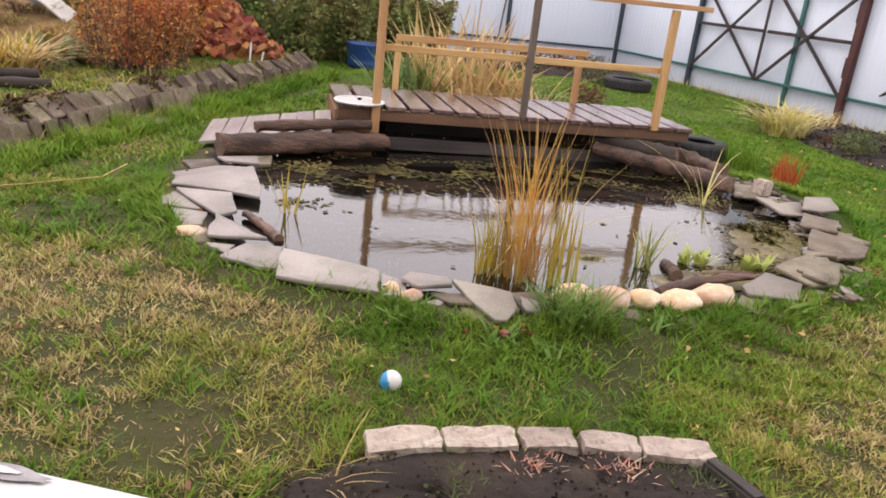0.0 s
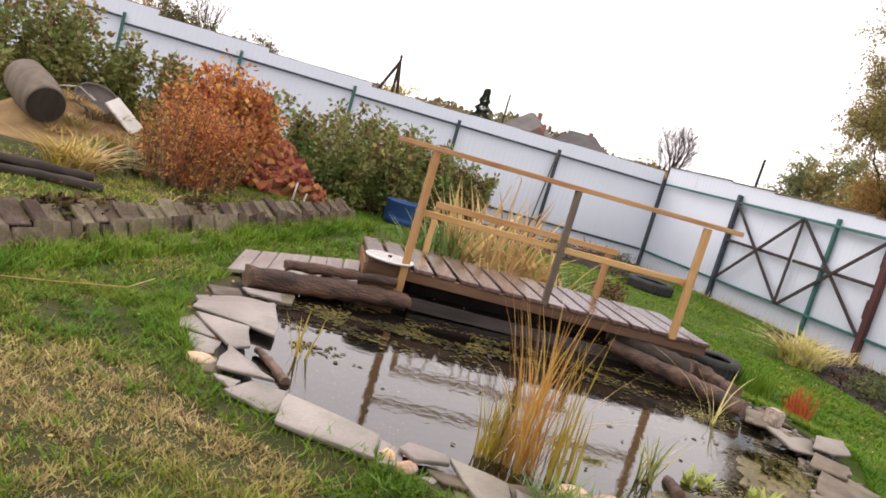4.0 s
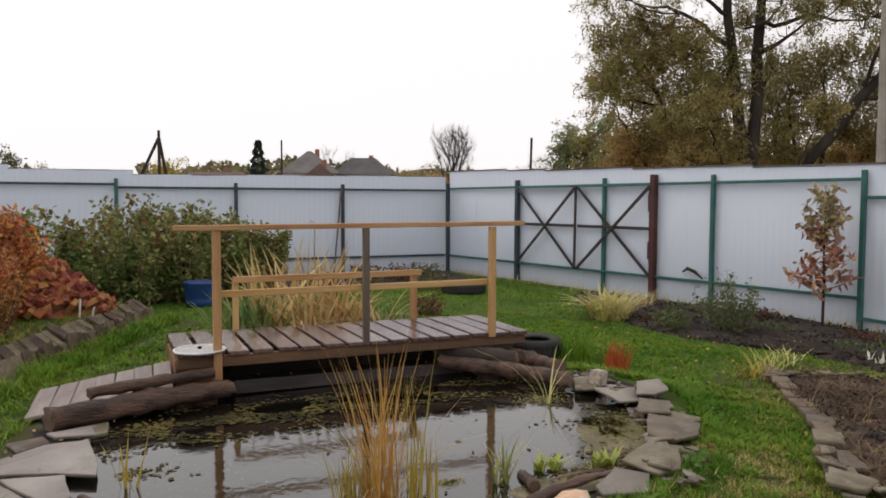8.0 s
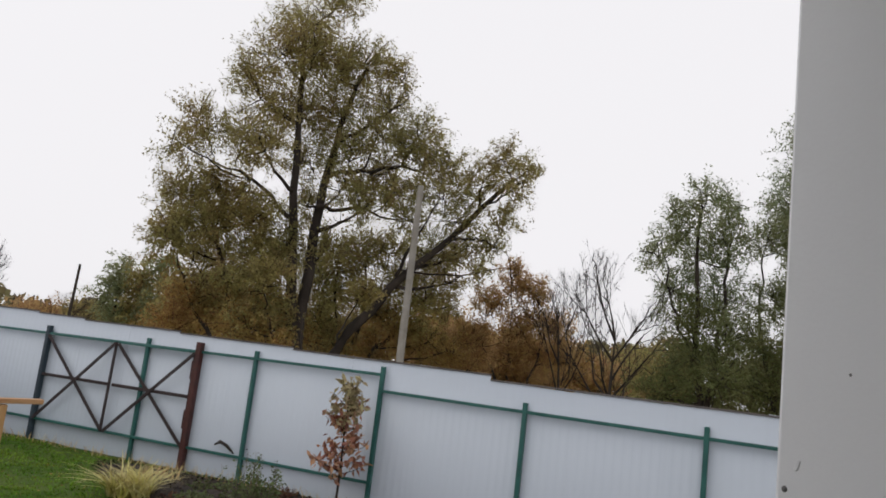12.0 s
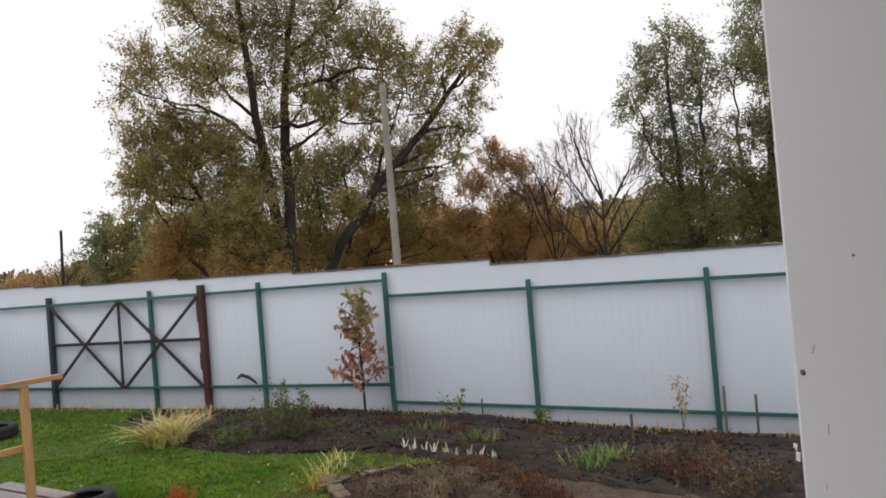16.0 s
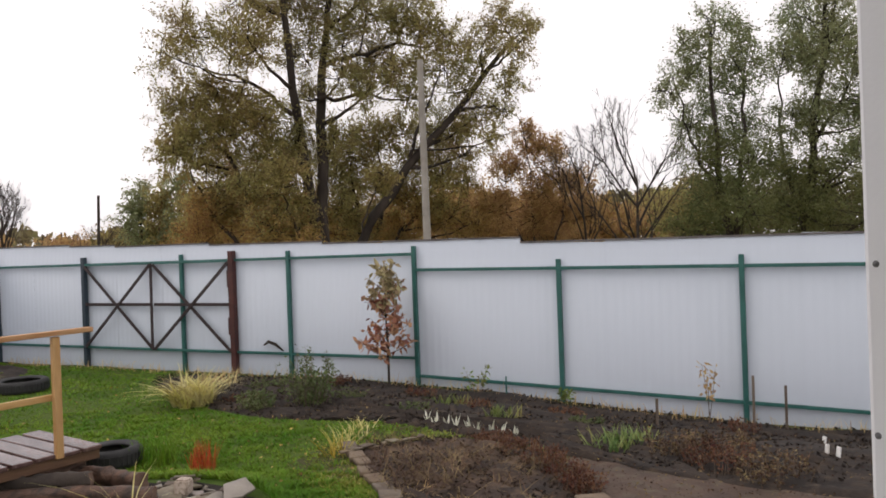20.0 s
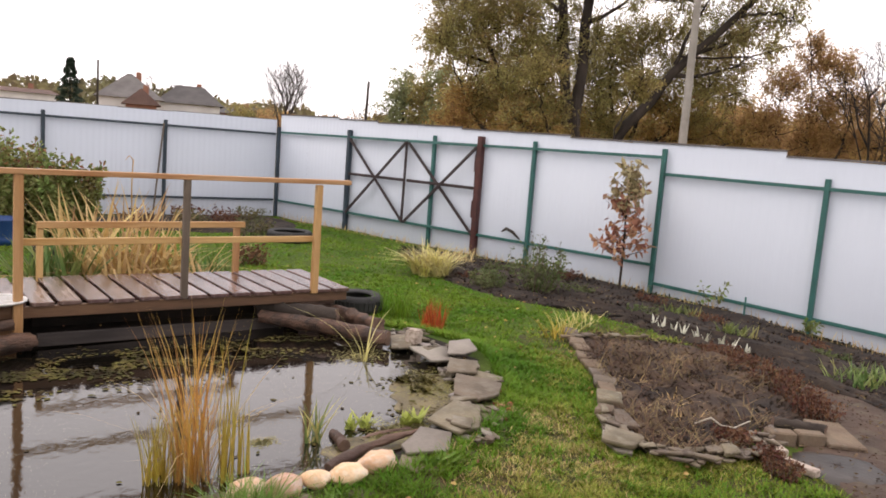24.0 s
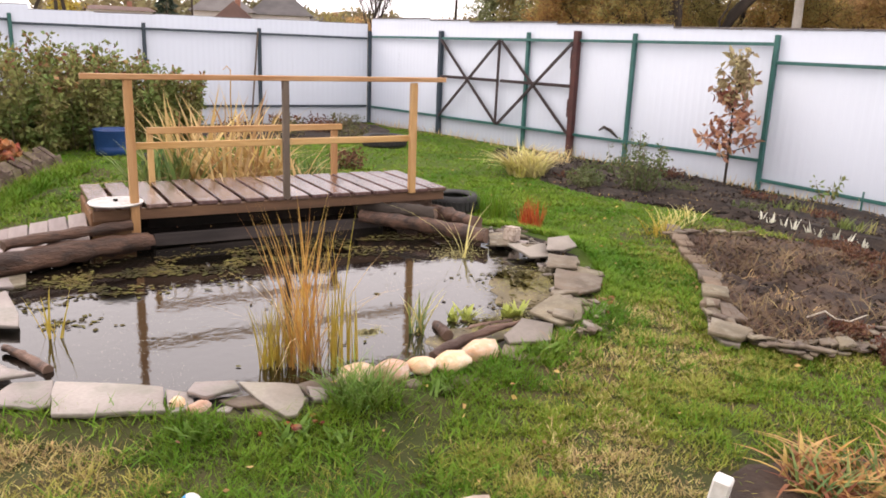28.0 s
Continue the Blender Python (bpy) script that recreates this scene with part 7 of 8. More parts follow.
def lobed_tree(name, label, az, dist, stems, lobes, seed, material, low_material=None, low_z=0.0, size=0.098, width=0.42, twigs=95, per=50, depth=1.6, plume=0.4, category="tree", group="", bark=None, swell=1.2):
    """Stems given as lines of (aside, height) with a thickness; foliage in loose tufts round the ends of boughs, with gaps between them."""
    rng = np.random.default_rng(seed)
    th = thing(name, label, category, group=group)
    o = np.array(far(az, dist))
    a = radians(az)
    right, ahead = np.array([math.cos(a), -math.sin(a), 0]), np.array([math.sin(a), math.cos(a), 0])
    bark = bark or M_bark
    spine, thick = [], []
    for k, (line, r0) in enumerate(stems):
        w = np.linspace(0, 1, len(line)) * rng.uniform(-0.5, 0.5) * depth
        r0 = r0 * 0.72
        P = curve([o * [1, 1, 0] + right * u + ahead * wv + [0, 0, z] for (u, z), wv in zip(line, w)], 12)
        P[1:-1] += rng.normal(0, 0.05, (10, 3))
        V, F = tube(P, np.linspace(r0, r0 * 0.28, 12), 8)
        raw("trunk" if k == 0 else "stem", V, F, bark, th, smooth=True)
        spine.append(P)
        thick.append(np.linspace(r0, r0 * 0.28, 12))
    S, ST = np.concatenate(spine), np.concatenate(thick)
    C, D = [], []
    for u, z, r in lobes:
        c = o * [1, 1, 0] + right * u + ahead * rng.uniform(-1, 1) * depth + [0, 0, z]
        below = np.linalg.norm((S - c) * [1, 1, 1.0], axis=1) + 3.0 * np.clip(S[:, 2] - (c[2] - 0.35 * r), 0, 9)
        i = int(np.argmin(below))
        b = S[i]
        mid = (b + c) / 2 + np.r_[rng.normal(0, 0.12, 2), -0.12 * np.linalg.norm(c - b)]
        t = np.linspace(0, 1, 7)[:, None]
        L = (1 - t) ** 2 * b + 2 * t * (1 - t) * mid + t ** 2 * (c + (c - mid) * 0.25)
        L[1:] += rng.normal(0, 0.03, (6, 3))
        r_b = min(ST[i] * 0.6, 0.05 + 0.022 * np.linalg.norm(c - b))
        tubes = [tube(L, np.linspace(r_b, 0.02, 7), 5)]
        for q in range(6):
            d = rng.normal(0, 1, 3) + [0, 0, 0.5]
            d /= np.linalg.norm(d)
            e = L[rng.integers(3, 7)]
            tubes.append(tube(np.array([e, e + d * r * 0.5 + rng.normal(0, 0.05, 3), e + d * r * 0.95]), [0.024, 0.016, 0.008], 4))
        r = r * swell
        n = max(12, int(twigs * r * r))
        out = rng.normal(0, 1, (n, 3))
        out /= np.linalg.norm(out, axis=1)[:, None]
        p0 = c + out * (r * rng.uniform(0.05, 0.62, n))[:, None]
        d = out + rng.normal(0, 0.45, (n, 3)) + [0, 0, plume]
        d /= np.linalg.norm(d, axis=1)[:, None]
        ln = r * rng.uniform(0.35, 0.85, n)
        for k in range(0, n, 3):
            m = p0[k] + d[k] * ln[k] * 0.5 + [0, 0, 0.04 * r]
            tubes.append(tube(np.array([p0[k], m, p0[k] + d[k] * ln[k]]), [0.011, 0.008, 0.004], 3))
        V, F = join_tubes(tubes)
        raw("limb", V, F, bark, th)
        m = rng.integers(per // 3, per * 5 // 3, n)
        k = np.repeat(np.arange(n), m)
        w = rng.uniform(0.1, 1.08, len(k))
        C.append(p0[k] + d[k] * (ln[k] * w)[:, None] + rng.normal(0, 0.075, (len(k), 3)))
        D.append(rng.normal(0, 0.8, (len(k), 3)) + d[k] * 0.6 + [0, 0, -0.5])
    C, D = np.concatenate(C), np.concatenate(D)
    low = np.zeros(len(C), bool)
    if low_material:
        low = C[:, 2] + 0.7 * np.sin(C[:, 0] * 1.9) + 0.7 * np.sin(C[:, 1] * 2.3) + rng.normal(0, 0.5, len(C)) < low_z
        V, F = leaf_mesh(C[low], D[low], size, width, 0.1, rng)
        raw("lower_crown", V, F, low_material, th)
    V, F = leaf_mesh(C[~low], D[~low], size, width, 0.1, rng)
    raw("crown", V, F, material, th)
    return th


def bare_tree(label, base, h, spread, trunk_r, seed, forks=5, levels=4, lean=0.05, start=0.3):
    """A leafless tree: boughs that fork upward again and again into fine twigs."""
    rng = np.random.default_rng(seed)
    th = thing("bare_tree", label, "tree")
    base = np.array(base, float)
    trunk = curve([base, base + [lean * h * 0.3, 0, h * 0.35], base + [lean * h, 0, h * 0.75]], 8)
    V, F = tube(trunk, np.linspace(trunk_r, trunk_r * 0.1, 8), 7)
    raw("trunk", V, F, M_bark, th, smooth=True)

    def grow(p, d, length, r, level, T):
        q = p + d * length * 0.5 + rng.normal(0, 0.04 * length, 3)
        e = p + d * length + [0, 0, 0.12 * length]
        T.append(tube(np.array([p, q, e]), [r, r * 0.75, max(r * 0.45, 0.005)], 5 if level == 0 else 3))
        if level >= levels:
            return
        for i in range(4 if level < 2 else 3):
            v = rng.uniform(0.35, 1.0) if i else 1.0
            s = p + (e - p) * v
            dd = d + rng.normal(0, 0.42, 3) + [0, 0, 0.22]
            grow(s, dd / np.linalg.norm(dd), length * rng.uniform(0.45, 0.68), max(r * 0.48, 0.006), level + 1, T)

    for i in range(forks):
        u = start + (1 - start) * (i + rng.uniform(0, 0.6)) / forks
        p = trunk[min(7, int(u * 7))]
        az = i * 2.4 + rng.uniform(-0.4, 0.4)
        d = np.array([math.cos(az) * spread, math.sin(az) * spread, 1.0])
        T = []
        grow(p, d / np.linalg.norm(d), h * 0.33 * (1.25 - 0.5 * u), trunk_r * 0.45, 0, T)
        V, F = join_tubes(T)
        raw("limb", V, F, M_bark, th)
    return th


def tree(name, label, base, h, spread, trunk_r, seed, leaves, size, material, limbs=9, subs=7, twigs=5, crown_from=0.3, width=0.45, category="tree", group="", clump=0.35):
    """A far tree: a trunk, boughs all round and leaves in clumps at their ends."""
    rng = np.random.default_rng(seed)
    th = thing(name, label, category, group=group)
    base = np.array(base, float)
    n0 = 8
    t = np.linspace(0, 1, n0)[:, None]
    trunk = base + np.c_[rng.normal(0, 0.012 * h, (n0, 2)) * t, h * 0.92 * t]
    V, F = tube(trunk, trunk_r * (1 - 0.9 * t[:, 0]) + 0.01, 6)
    raw("trunk", V, F, M_bark, th, smooth=True)
    T, C = [], []
    for i in range(limbs):
        u = crown_from + (0.97 - crown_from) * (i + rng.uniform(0, 0.9)) / limbs
        p = trunk[int(u * (n0 - 1))]
        az = i * 2.4 + rng.uniform(-0.5, 0.5)
        rel = (u - crown_from) / (1 - crown_from)
        ln = spread * (0.4 + 0.6 * math.sin(math.pi * min(1, 0.25 + 0.75 * rel))) * rng.uniform(0.7, 1.15)
        d = np.array([math.cos(az), math.sin(az), 0.5 + 0.5 * rel])
        e = p + d / np.linalg.norm(d) * ln
        T.append(tube(np.array([p, (p + e) / 2 + [0, 0, 0.05 * ln], e]), [trunk_r * 0.35, trunk_r * 0.2, 0.02], 4))
        for j in range(subs * twigs):
            v = rng.uniform(0.3, 1.05)
            c = p + (e - p) * v + rng.normal(0, clump * 0.75, 3)
            C.append(c + rng.normal(0, clump * 0.32, (max(1, leaves // (limbs * subs * twigs)), 3)))
    V, F = join_tubes(T)
    tagged(raw("limb_mass", V, F, M_bark, th), kind="stuff")
    C = np.concatenate(C)
    V, F = leaf_mesh(C, rng.normal(0, 1, (len(C), 3)) + [0, 0, -0.4], size, width, 0.1, rng)
    raw("crown", V, F, material, th)
    return th


lobed_tree("willow_tree", "large old willow with thinning olive-brown leaves behind the fence", 55.3, 27,
           [([(0.2, -0.2), (0.1, 1.8), (-0.7, 6.4), (-0.7, 8.5), (-1.2, 13.4)], 0.36), ([(0.15, 1.5), (0.1, 6.5), (0.3, 8.4), (0.6, 10.8), (1.2, 12.8)], 0.3),
            ([(0.1, 7.2), (1.7, 7.5), (3.3, 7.3)], 0.12), ([(0.4, 8.4), (2.5, 9.2), (4.3, 9.3)], 0.13), ([(0.6, 9.7), (1.7, 10.6), (2.8, 11.6)], 0.11), ([(-0.6, 6.6), (-2.3, 8.0), (-3.8, 8.5)], 0.12)],
           [(-1.8, 12.2, 1.2), (-1.2, 14.0, 1.2), (0.1, 12.6, 1.3), (1.1, 13.1, 1.1), (2.2, 11.3, 1.1), (3.4, 10.4, 0.9), (0.6, 10.8, 1.2), (-0.8, 10.7, 1.3), (-2.1, 10.3, 1.1), (-2.8, 9.3, 1.0), (-4.1, 9.3, 0.9), (-4.3, 8.2, 0.8),
            (-1.9, 8.6, 0.9), (-0.4, 9.0, 1.0), (1.0, 9.3, 0.9), (2.3, 9.1, 0.8), (3.7, 9.4, 0.9), (4.6, 9.3, 0.7), (-0.7, 12.6, 1.2), (-2.9, 11.5, 0.8), (2.3, 12.8, 0.7), (-0.1, 14.2, 0.9), (2.6, 7.9, 0.6), (-3.3, 7.6, 0.7), (-0.2, 7.5, 0.8), (0.9, 7.8, 0.7), (-0.8, 6.0, 0.8), (0.6, 5.8, 0.8), (1.7, 8.4, 0.7), (1.7, 7.2, 0.7), (2.8, 8.5, 0.7), (1.8, 9.9, 0.8), (3.0, 10.0, 0.7)], 301, M_willow, depth=1.9, twigs=80, per=34)
lobed_tree("willow_tree", "leaning dark willow trunk with thin olive crown behind the fence", 61, 27.5,
           [([(-2.2, -0.2), (-1.3, 2.0), (-0.5, 3.7), (0.5, 5.2), (2.4, 6.8), (3.4, 8.4), (4.4, 9.4)], 0.32), ([(0.5, 5.2), (1.0, 6.6), (1.7, 8.2)], 0.1), ([(2.4, 6.8), (3.4, 7.0), (4.1, 6.8)], 0.08)],
           [(0.6, 7.4, 0.8), (1.8, 8.3, 0.8), (3.2, 8.9, 0.9), (3.9, 9.9, 0.8), (4.4, 8.9, 0.7), (2.6, 7.6, 0.9), (0.9, 8.6, 0.7), (4.2, 7.8, 0.7), (2.8, 6.5, 0.9), (3.8, 6.9, 0.7), (1.6, 6.4, 0.8), (4.9, 9.8, 0.5), (2.4, 5.2, 0.6), (3.4, 5.6, 0.5)], 302, M_willow, per=38, twigs=72, depth=1.2)
lobed_tree("willow_tree", "spreading lower willow with brown leaves beside the old one", 51.2, 28,
           [([(0.3, -0.2), (0.2, 2.0), (-0.6, 4.5), (-1.6, 6.6)], 0.22), ([(0.2, 1.5), (0.6, 4.0), (0.1, 6.2)], 0.16), ([(0.2, 1.2), (-1.4, 3.0), (-2.4, 5.0)], 0.14)],
           [(-2.4, 7.0, 1.0), (-1.0, 6.8, 1.1), (0.1, 6.4, 0.9), (-2.5, 5.3, 0.9), (-1.1, 5.0, 1.2), (-1.6, 3.5, 1.1), (-0.1, 3.7, 1.2), (0.9, 4.9, 1.0), (1.5, 3.3, 0.9), (-2.2, 2.4, 0.9), (0.5, 2.4, 0.9), (-3.0, 6.2, 0.6), (-1.6, 6.0, 0.9), (0.4, 5.3, 0.9)], 303, M_willow, M_russet, 4.1, twigs=92, per=48)
lobed_tree("willow_tree", "bushy olive willow growth under the leaning trunk", 60, 30,
           [([(-0.8, -0.2), (-0.9, 2.0), (-1.2, 5.4)], 0.18), ([(-0.7, 1.2), (0.0, 3.6), (-0.1, 6.2)], 0.14), ([(-0.7, 1.0), (1.2, 3.2), (2.2, 4.6)], 0.12)],
           [(-1.2, 5.7, 1.2), (-1.9, 4.9, 1.1), (-0.2, 6.3, 1.1), (-0.1, 4.4, 1.1), (-1.7, 3.4, 1.0), (1.1, 3.9, 1.0), (-0.8, 2.6, 1.0), (1.3, 5.2, 0.9), (2.2, 4.6, 0.9), (2.4, 3.0, 0.9), (0.6, 2.4, 0.9), (-2.8, 3.0, 0.8), (0.8, 6.5, 0.9), (2.2, 5.9, 0.8), (3.2, 4.6, 0.7), (1.5, 3.3, 0.9), (3.3, 2.8, 0.7), (3.1, 6.6, 0.6)], 304, M_willow, M_russet, 3.4, twigs=88, per=38)
lobed_tree("willow_tree", "low bushy russet willow growth before the old trunks", 56.2, 25,
           [([(0.0, -0.2), (-0.1, 1.6), (-0.3, 3.8)], 0.12), ([(0.0, 0.8), (0.9, 2.4), (1.4, 3.9)], 0.09), ([(0.0, 0.8), (-1.0, 2.4), (-1.5, 3.8)], 0.09)],
           [(-1.5, 4.3, 0.8), (-1.1, 3.0, 0.8), (-2.1, 2.9, 0.8), (1.6, 4.2, 0.5), (-0.9, 1.8, 0.7), (-2.6, 4.0, 0.6)], 309, M_willow, M_russet, 3.0, depth=0.9, twigs=95, per=46)
lobed_tree("autumn_tree", "orange-brown bushy tree with upright twigs behind the fence", 71.3, 31,
           [([(0.1, -0.2), (0.0, 1.6), (-0.2, 3.6)], 0.14), ([(0.2, 0.8), (0.9, 2.6), (1.3, 4.2)], 0.1), ([(0.0, 0.8), (-0.8, 2.4), (-1.3, 3.6)], 0.1)],
           [(-0.1, 5.6, 0.8), (0.8, 5.4, 0.7), (-0.4, 6.3, 0.5), (-1.1, 4.8, 0.8), (0.3, 4.1, 1.0), (1.5, 4.2, 0.8), (-1.5, 3.4, 0.9), (0.0, 3.0, 0.9), (-2.4, 3.1, 0.7), (2.0, 3.0, 0.8), (1.1, 3.2, 0.8), (-1.6, 2.2, 0.8), (0.6, 2.0, 0.9), (-0.4, 2.0, 0.9), (1.6, 1.8, 0.8)], 305, M_autumn, size=0.1, twigs=90, per=36, depth=1.0, plume=1.4)
lobed_tree("autumn_tree", "low yellow-orange bushy tree behind the fence", 67.6, 33,
           [([(0.0, -0.2), (0.1, 1.6), (0.2, 3.0)], 0.12), ([(0.0, 0.6), (-1.0, 2.2), (-1.4, 3.0)], 0.08)],
           [(0.0, 3.6, 0.8), (-1.0, 3.2, 0.8), (1.0, 3.0, 0.8), (-0.3, 2.4, 0.9), (1.4, 2.0, 0.8), (-1.7, 2.2, 0.8), (0.4, 1.6, 0.8)], 310, M_autumn, size=0.11, twigs=90, per=40, depth=0.9, plume=0.8)
bare_tree("dark bare tree with upswept forking branches behind the fence", far(78.4, 28), 6.4, 0.85, 0.11, 306, 10, 4, 0.06, 0.25)
bare_tree("thin bare tree leaning among the autumn bushes", far(75.0, 30), 5.9, 0.5, 0.09, 311, 6, 3, -0.18, 0.3)
lobed_tree("poplar_tree", "grey-green tall tree with open feathery crown behind the fence", 86.5, 27,
           [([(-0.9, -0.2), (-1.0, 2.4), (-1.2, 5.4), (-1.3, 8.6)], 0.2), ([(-0.7, 1.6), (-0.4, 4.6), (-0.2, 7.8)], 0.15), ([(-1.0, 2.6), (-1.9, 5.0), (-2.5, 7.4)], 0.1)],
           [(-1.9, 7.6, 0.8), (-1.1, 8.6, 0.8), (-2.5, 6.7, 0.6), (-1.3, 7.0, 0.9), (-2.0, 5.8, 0.8), (-0.3, 7.3, 0.9), (-0.6, 5.5, 1.0), (-1.5, 4.6, 0.9), (-0.1, 4.4, 0.9), (-1.2, 3.5, 0.9), (-1.8, 3.0, 0.7), (-0.3, 2.8, 0.9), (-2.0, 8.3, 0.5), (-0.3, 8.4, 0.6),
            (-2.2, 2.2, 0.8), (-0.8, 1.9, 0.9)], 307, M_willow_g, M_oliveleaf, 4.6, twigs=80, per=33, depth=1.3)
lobed_tree("poplar_tree", "tall grey-green tree with a dark trunk", 92.5, 28,
           [([(-1.7, -0.2), (-1.6, 2.0), (-1.2, 5.0), (-0.8, 8.1), (-0.7, 10.6)], 0.24), ([(-1.5, 2.4), (-2.2, 4.6), (-2.2, 7.4)], 0.12), ([(-1.2, 5.0), (-0.2, 6.4), (0.3, 8.4)], 0.1)],
           [(-1.4, 8.2, 0.9), (-2.0, 7.6, 0.8), (-0.8, 7.1, 0.8), (-1.7, 5.6, 0.9), (-1.0, 5.7, 0.8), (-2.3, 4.2, 0.9), (-1.1, 3.8, 0.9), (-2.4, 2.8, 0.9), (-1.5, 2.6, 0.9), (-1.6, 9.5, 0.8), (-0.9, 9.9, 0.9), (-1.1, 11.2, 0.7), (-0.3, 8.4, 0.9), (-0.2, 6.3, 0.9), (0.0, 4.2, 1.0), (-0.6, 2.0, 0.9), (0.6, 2.6, 1.0), (0.4, 5.5, 0.9), (0.5, 7.3, 0.8), (1.0, 4.2, 0.9), (-0.2, 9.4, 0.7), (1.1, 6.3, 0.8), (1.3, 2.4, 0.8), (-0.6, 8.0, 0.9)], 308, M_willow_g, M_oliveleaf, 4.6, twigs=80, per=33, depth=1.3)
for k, (az, d, h_, sp, m) in enumerate(((43.0, 62, 8.7, 1.4, M_willow_g), (44.4, 61, 8.3, 1.5, M_willow), (45.6, 60, 9.0, 1.7, M_willow_g), (46.8, 58, 8.2, 2.0, M_willow), (47.8, 55, 6.8, 2.8, M_willow), (67.0, 45, 5.2, 2.6, M_autumn), (74.0, 50, 5.6, 2.8, M_autumn), (80.5, 55, 5.5, 3.0, M_willow), (41.3, 70, 4.2, 2.4, M_willow), (38.8, 75, 3.6, 2.6, M_autumn), (31.8, 80, 4.2, 3.0, M_willow), (34.0, 75, 3.6, 2.4, M_autumn))):
    tree("distant_tree", "distant rounded tree beyond the fence", far(az, d), h_, sp, 0.16, 320 + k, 6500, 0.26, m, 11, 6, 4, 0.1, group="distant trees", clump=0.62)
bare_tree("distant round bare tree against the sky", far(34.6, 52), 5.9, 0.42, 0.13, 340, 12, 4, 0.0, 0.5)
bare_tree("distant thin bare tree beyond the back fence", far(0.4, 48), 5.7, 0.4, 0.11, 341, 7, 4, 0.0, 0.35)
bare_tree("distant thin bare tree beyond the back fence", far(-2.9, 50), 5.3, 0.45, 0.1, 342, 6, 4, 0.02, 0.35)
bare_tree("distant low bare tree beside the pole", far(40.3, 60), 4.4, 0.9, 0.08, 344, 6, 4, 0.0, 0.3)
bare_tree("distant bare tree behind the houses", far(26.0, 95), 7.2, 0.8, 0.12, 345, 7, 4, 0.0, 0.4)
for k, (az, d, h_, sp, m) in enumerate(((-4.6, 42, 3.9, 1.6, M_autumn), (-2.7, 47, 4.9, 2.0, M_leaf_dull), (-1.2, 47, 4.5, 1.8, M_leaf_dull), (-13.0, 44, 4.8, 2.2, M_willow), (4.4, 50, 4.6, 1.0, M_leaf_dull), (2.8, 48, 4.2, 1.1, M_leaf_dull), (14.4, 50, 4.0, 1.1, M_reed_y), (6.8, 70, 4.0, 2.2, M_willow), (25.4, 88, 5.2, 1.6, M_autumn), (11.0, 80, 3.8, 2.0, M_leaf_dull), (-0.6, 46, 3.9, 2.2, M_leaf_dull), (-6.4, 45, 4.4, 2.0, M_leaf_dull), (2.2, 48, 3.7, 1.8, M_leaf_dull), (49.0, 40, 5.0, 2.4, M_russet), (51.5, 38, 5.4, 2.6, M_russet), (54.3, 40, 5.0, 2.6, M_russet), (57.0, 36, 5.6, 2.6, M_willow), (60.0, 40, 5.6, 2.6, M_russet), (63.4, 37, 5.4, 2.6, M_russet), (66.0, 40, 5.0, 2.4, M_autumn), (69.0, 40, 4.6, 2.4, M_russet), (71.0, 42, 4.8, 2.2, M_autumn), (73.0, 40, 4.6, 2.2, M_autumn), (75.8, 40, 4.4, 2.4, M_russet), (77.6, 40, 3.8, 2.2, M_autumn), (79.6, 42, 4.2, 2.4, M_willow), (82.0, 36, 4.2, 2.2, M_willow), (84.6, 38, 5.0, 2.2, M_leaf_dull), (88.0, 36, 5.6, 2.4, M_leaf_dull), (91.0, 36, 5.0, 2.4, M_leaf_dull), (37.5, 60, 3.4, 2.2, M_autumn))):
    tree("distant_bush", "distant yellow-green bushy tree beyond the fence", far(az, d), h_, sp, 0.12, 350 + k, 4400, 0.2, m, 9, 6, 4, 0.1, group="distant bushes", clump=0.5)

for k, (az, h_, sp) in enumerate(((-7.4, 5.4, 1.5), (-9.4, 5.2, 1.7), (-5.9, 4.6, 1.0))):
    tree("yellow_tree", "distant tree with dense yellow autumn leaves beyond the fence", far(az, 42), h_, sp, 0.12, 395 + k, 9000, 0.24, M_yellowleaf, 10, 6, 4, 0.1, group="yellow trees", clump=0.55)
fir = thing("fir_tree", "distant dark fir tree", "tree")
rng = np.random.default_rng(380)
fx, fy, _ = far(20.5, 60)
V, F = tube(np.array([[fx, fy, -0.2], [fx, fy, 5.6]]), [0.12, 0.02], 6)
raw("trunk", V, F, M_bark, fir)
t = rng.uniform(0.08, 1, 4200) ** 0.8
a = rng.uniform(0, 6.283, 4200)
r = 0.03 + 1.75 * (1 - t) ** 0.9 * (0.75 + 0.25 * np.sin(t * 60)) * np.sqrt(rng.uniform(0.1, 1, 4200))
C = np.c_[fx + r * np.cos(a), fy + r * np.sin(a), 6.2 * t]
V, F = leaf_mesh(C, np.c_[np.cos(a), np.sin(a), np.full(4200, -0.5)], 0.22, 0.4, 0.05, rng)
raw("crown", V, F, M_fir, fir)

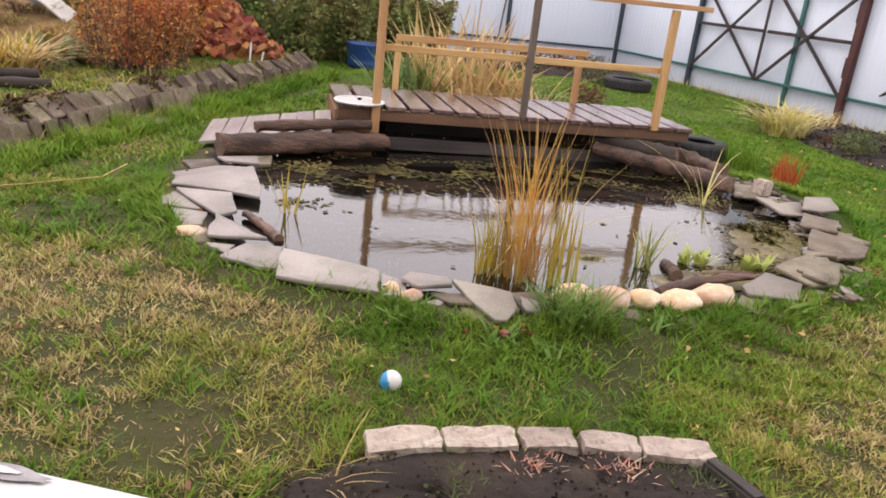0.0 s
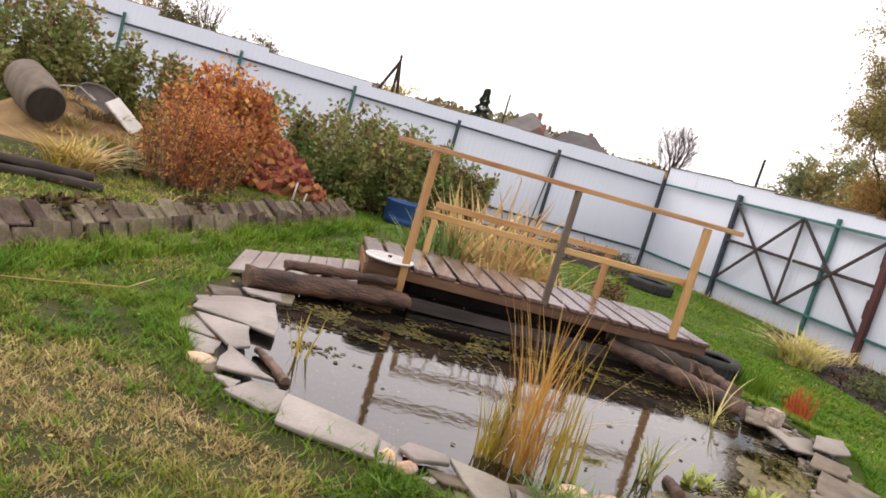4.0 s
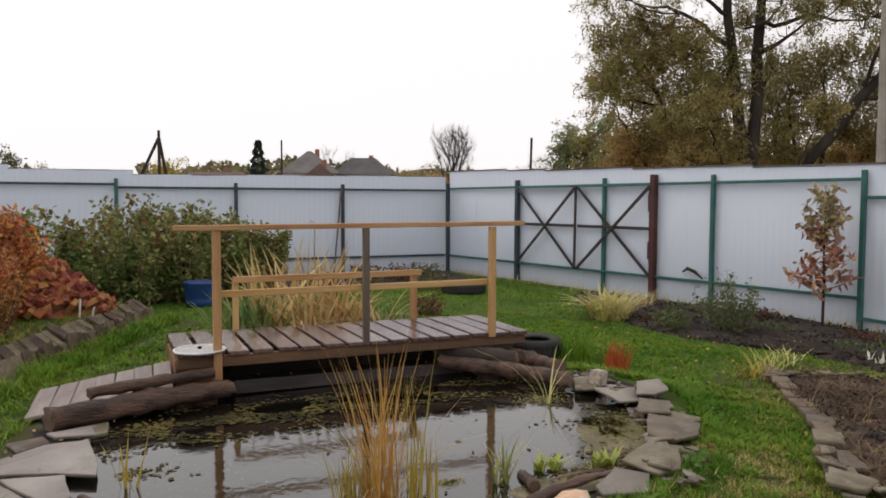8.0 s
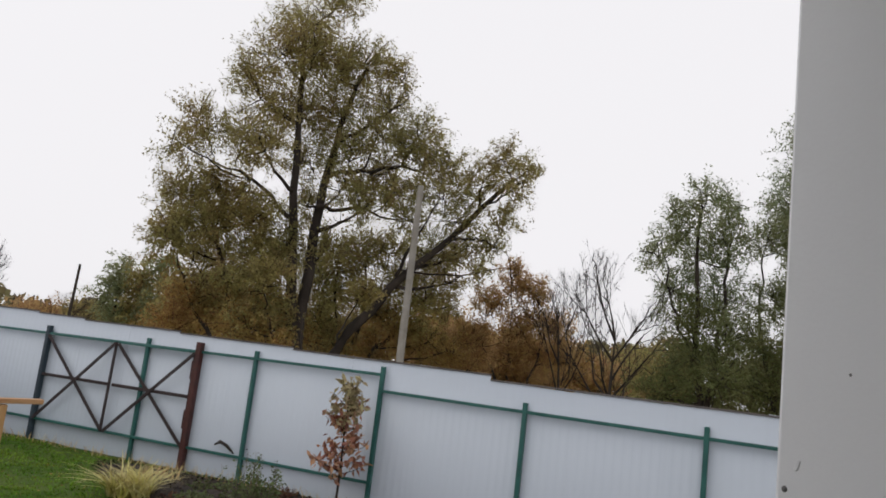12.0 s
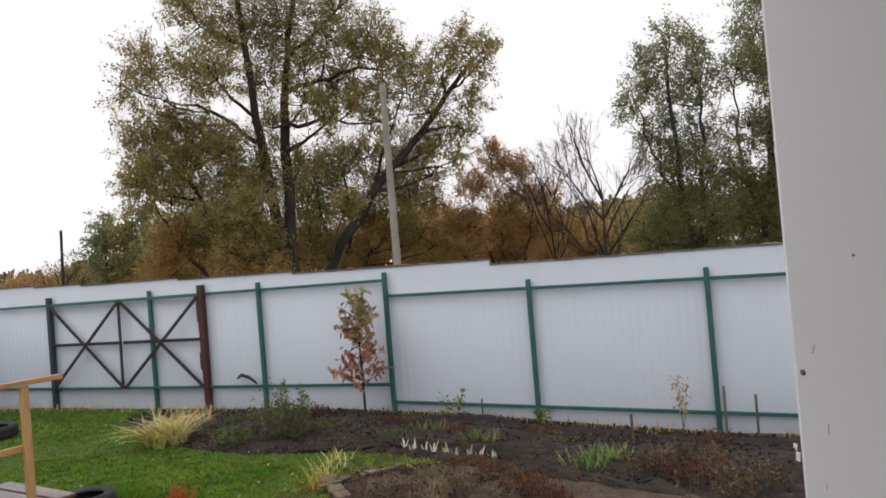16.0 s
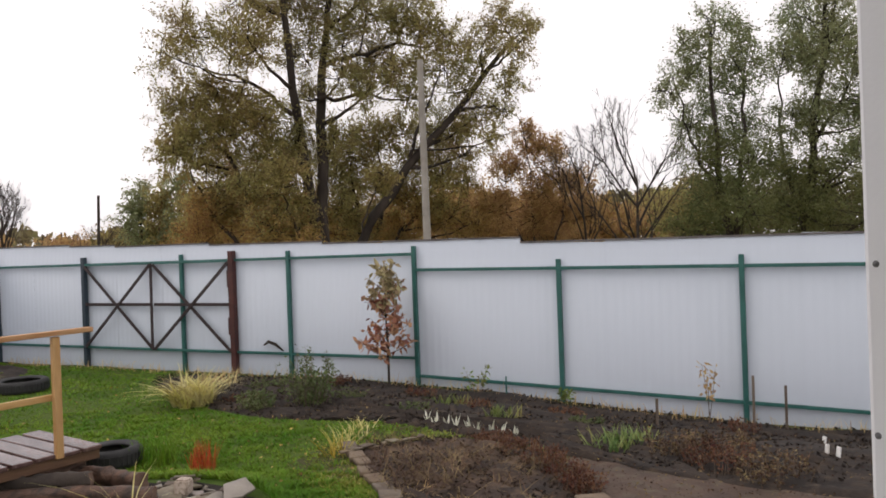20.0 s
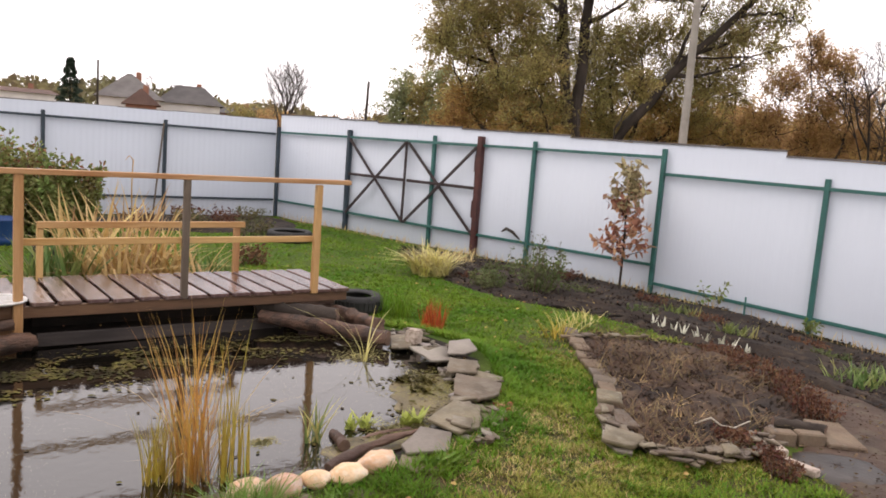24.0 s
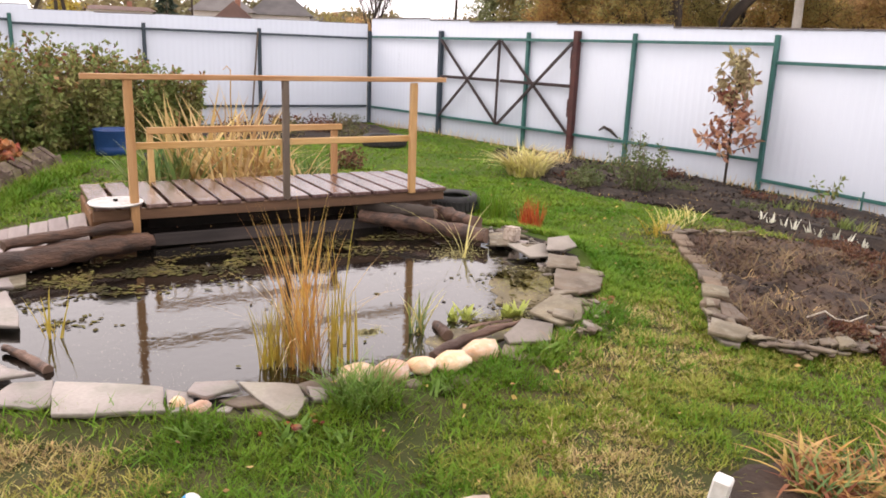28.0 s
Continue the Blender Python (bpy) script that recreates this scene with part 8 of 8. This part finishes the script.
# far treeline
rng = np.random.default_rng(390)
n_ = 32000
az = np.radians(rng.uniform(-30, 112, n_))
d = rng.uniform(95, 150, n_)
top = 2.2 + 1.1 * (np.sin(az * 23) + np.sin(az * 61 + 1) * 0.6 + np.sin(az * 131 + 2) * 0.4 + 1.4) + 4.5 * step(0.62, 0.85, az)
top = np.where((az > 0.22) & (az < 0.6), np.maximum(top, 6.3 + 0.7 * np.sin(az * 19) + 0.4 * np.sin(az * 67)), top)
C = np.c_[EYE0[0] + d * np.sin(az), EYE0[1] + d * np.cos(az), top * np.sqrt(rng.uniform(0, 1, n_)) * d / 110]
V, F = leaf_mesh(C, rng.normal(0, 1, (n_, 3)), 1.0, 0.7, 0.1, rng)
tagged(raw("far_woods", V, F, M_farwood), "far brown-green line of bushes and woods", "woods", kind="stuff")

# poles
def pole(az, d, h_, r, label, material=M_bark, arm=True, lean=0.0):
    x, y, _ = far(az, d)
    th = thing("utility_pole", label, "pole", (x, y, -0.2), group="utility poles")
    V, F = tube(np.array([[0, 0, 0], [lean * h_ * 0.5, 0, h_ / 2], [lean * h_, 0, h_]]), [r, r * 0.85, r * 0.7], 8)
    raw("shaft", V, F, material, th)
    if arm:
        part("crossarm", beam_bm((-0.4, 0.2, h_ - 0.3), (0.4, -0.2, h_ - 0.3), 0.08, 0.08, 0.01), M_bark, th)
        for s_ in (-0.35, 0.35):
            part("insulator", box_bm(0.08, 0.08, 0.14, pose(s_, -s_ / 2, h_ - 0.17), 0.02), M_white, th)
    return th


pole(63.2, 22, 7.5, 0.13, "grey weathered concrete pole behind the fence", M_concrete, False, -0.01)
tp = pole(13.85, 46, 5.7, 0.11, "distant tripod timber pole with slanting struts", M_bark, False)
for sx_, sy_ in ((-2.3, 0.6), (0.9, -0.2)):
    part("strut", beam_bm((sx_, sy_, 0), (0, 0, 5.3), 0.17, 0.17, 0.02), M_bark, tp)
pole(22.15, 60, 6.4, 0.1, "distant thin timber pole", M_bark, False)
pole(40.2, 56, 6.4, 0.12, "distant leaning timber pole", M_bark, False, 0.03)
for az_, d_, h_ in ((38.0, 75, 4.6), (36.9, 80, 4.4), (37.3, 90, 5.0)):
    pole(az_, d_, h_, 0.1, "distant thin timber pole", M_bark, False)


# houses far off
def house(az, d, w, dep, wall_h, roof_h, roof_m, label, gable=True, rot=0.0, wall_m=None, ridge=1.2):
    x, y, _ = far(az, d)
    th = thing("house", label, "house", (x, y, -0.2), -az + rot)
    part("wall", box_bm(w, dep, wall_h, pose(0, 0, wall_h / 2), 0), wall_m or M_wallb, th)
    bm = bmesh.new()
    e = 0.4
    if gable:
        pts = [(-w / 2 - e, -dep / 2 - e, wall_h), (w / 2 + e, -dep / 2 - e, wall_h), (w / 2 + e, dep / 2, wall_h), (-w / 2 - e, dep / 2, wall_h), (0, -dep / 2 + 0.3, wall_h + roof_h), (0, dep / 2, wall_h + roof_h)]
        fs = [(0, 1, 4), (1, 2, 5, 4), (2, 3, 5), (3, 0, 4, 5), (0, 3, 2, 1)]
    else:
        pts = [(-w / 2 - e, -dep / 2 - e, wall_h), (w / 2 + e, -dep / 2 - e, wall_h), (w / 2 + e, dep / 2, wall_h), (-w / 2 - e, dep / 2, wall_h), (-w / 2 + ridge, 0, wall_h + roof_h), (w / 2 - ridge, 0, wall_h + roof_h)]
        fs = [(0, 1, 5, 4), (1, 2, 5), (2, 3, 4, 5), (3, 0, 4), (0, 3, 2, 1)]
    vs = [bm.verts.new(q) for q in pts]
    for f in fs:
        bm.faces.new([vs[i] for i in f])
    part("roof", bm, roof_m, th)
    for k in range(3):
        part("window", box_bm(0.9, 0.12, 1.1, pose(-w / 3 + w / 3 * k, -dep / 2 - 0.05, wall_h * 0.55), 0.02), M_glass, th)
    part("chimney", box_bm(0.5, 0.5, 1.2, pose(w * 0.15, 0.3, wall_h + roof_h * 0.85), 0.02), M_wallb, th)
    return th


house(24.1, 85, 5.6, 7, 4.7, 2.5, M_roof, "distant whitewashed house with a grey hipped roof", False, 0.0, M_limewall, 2.6)
house(24.85, 78, 2.6, 4, 4.0, 1.5, M_roof_b, "distant low outbuilding with a brown gable")
house(28.0, 88, 5.9, 7, 4.7, 2.0, M_roof_d, "distant house with a dark hipped roof", False, 0.0, M_limewall, 1.6)
house(31.2, 95, 6.5, 6, 4.3, 0.9, M_roof_d, "distant low barn with a dark roof", False)
house(17.6, 92, 6.4, 5, 4.6, 0.5, M_roof_b, "distant long low barn with a brown roof", False, 0.0, M_limewall, 0.4)
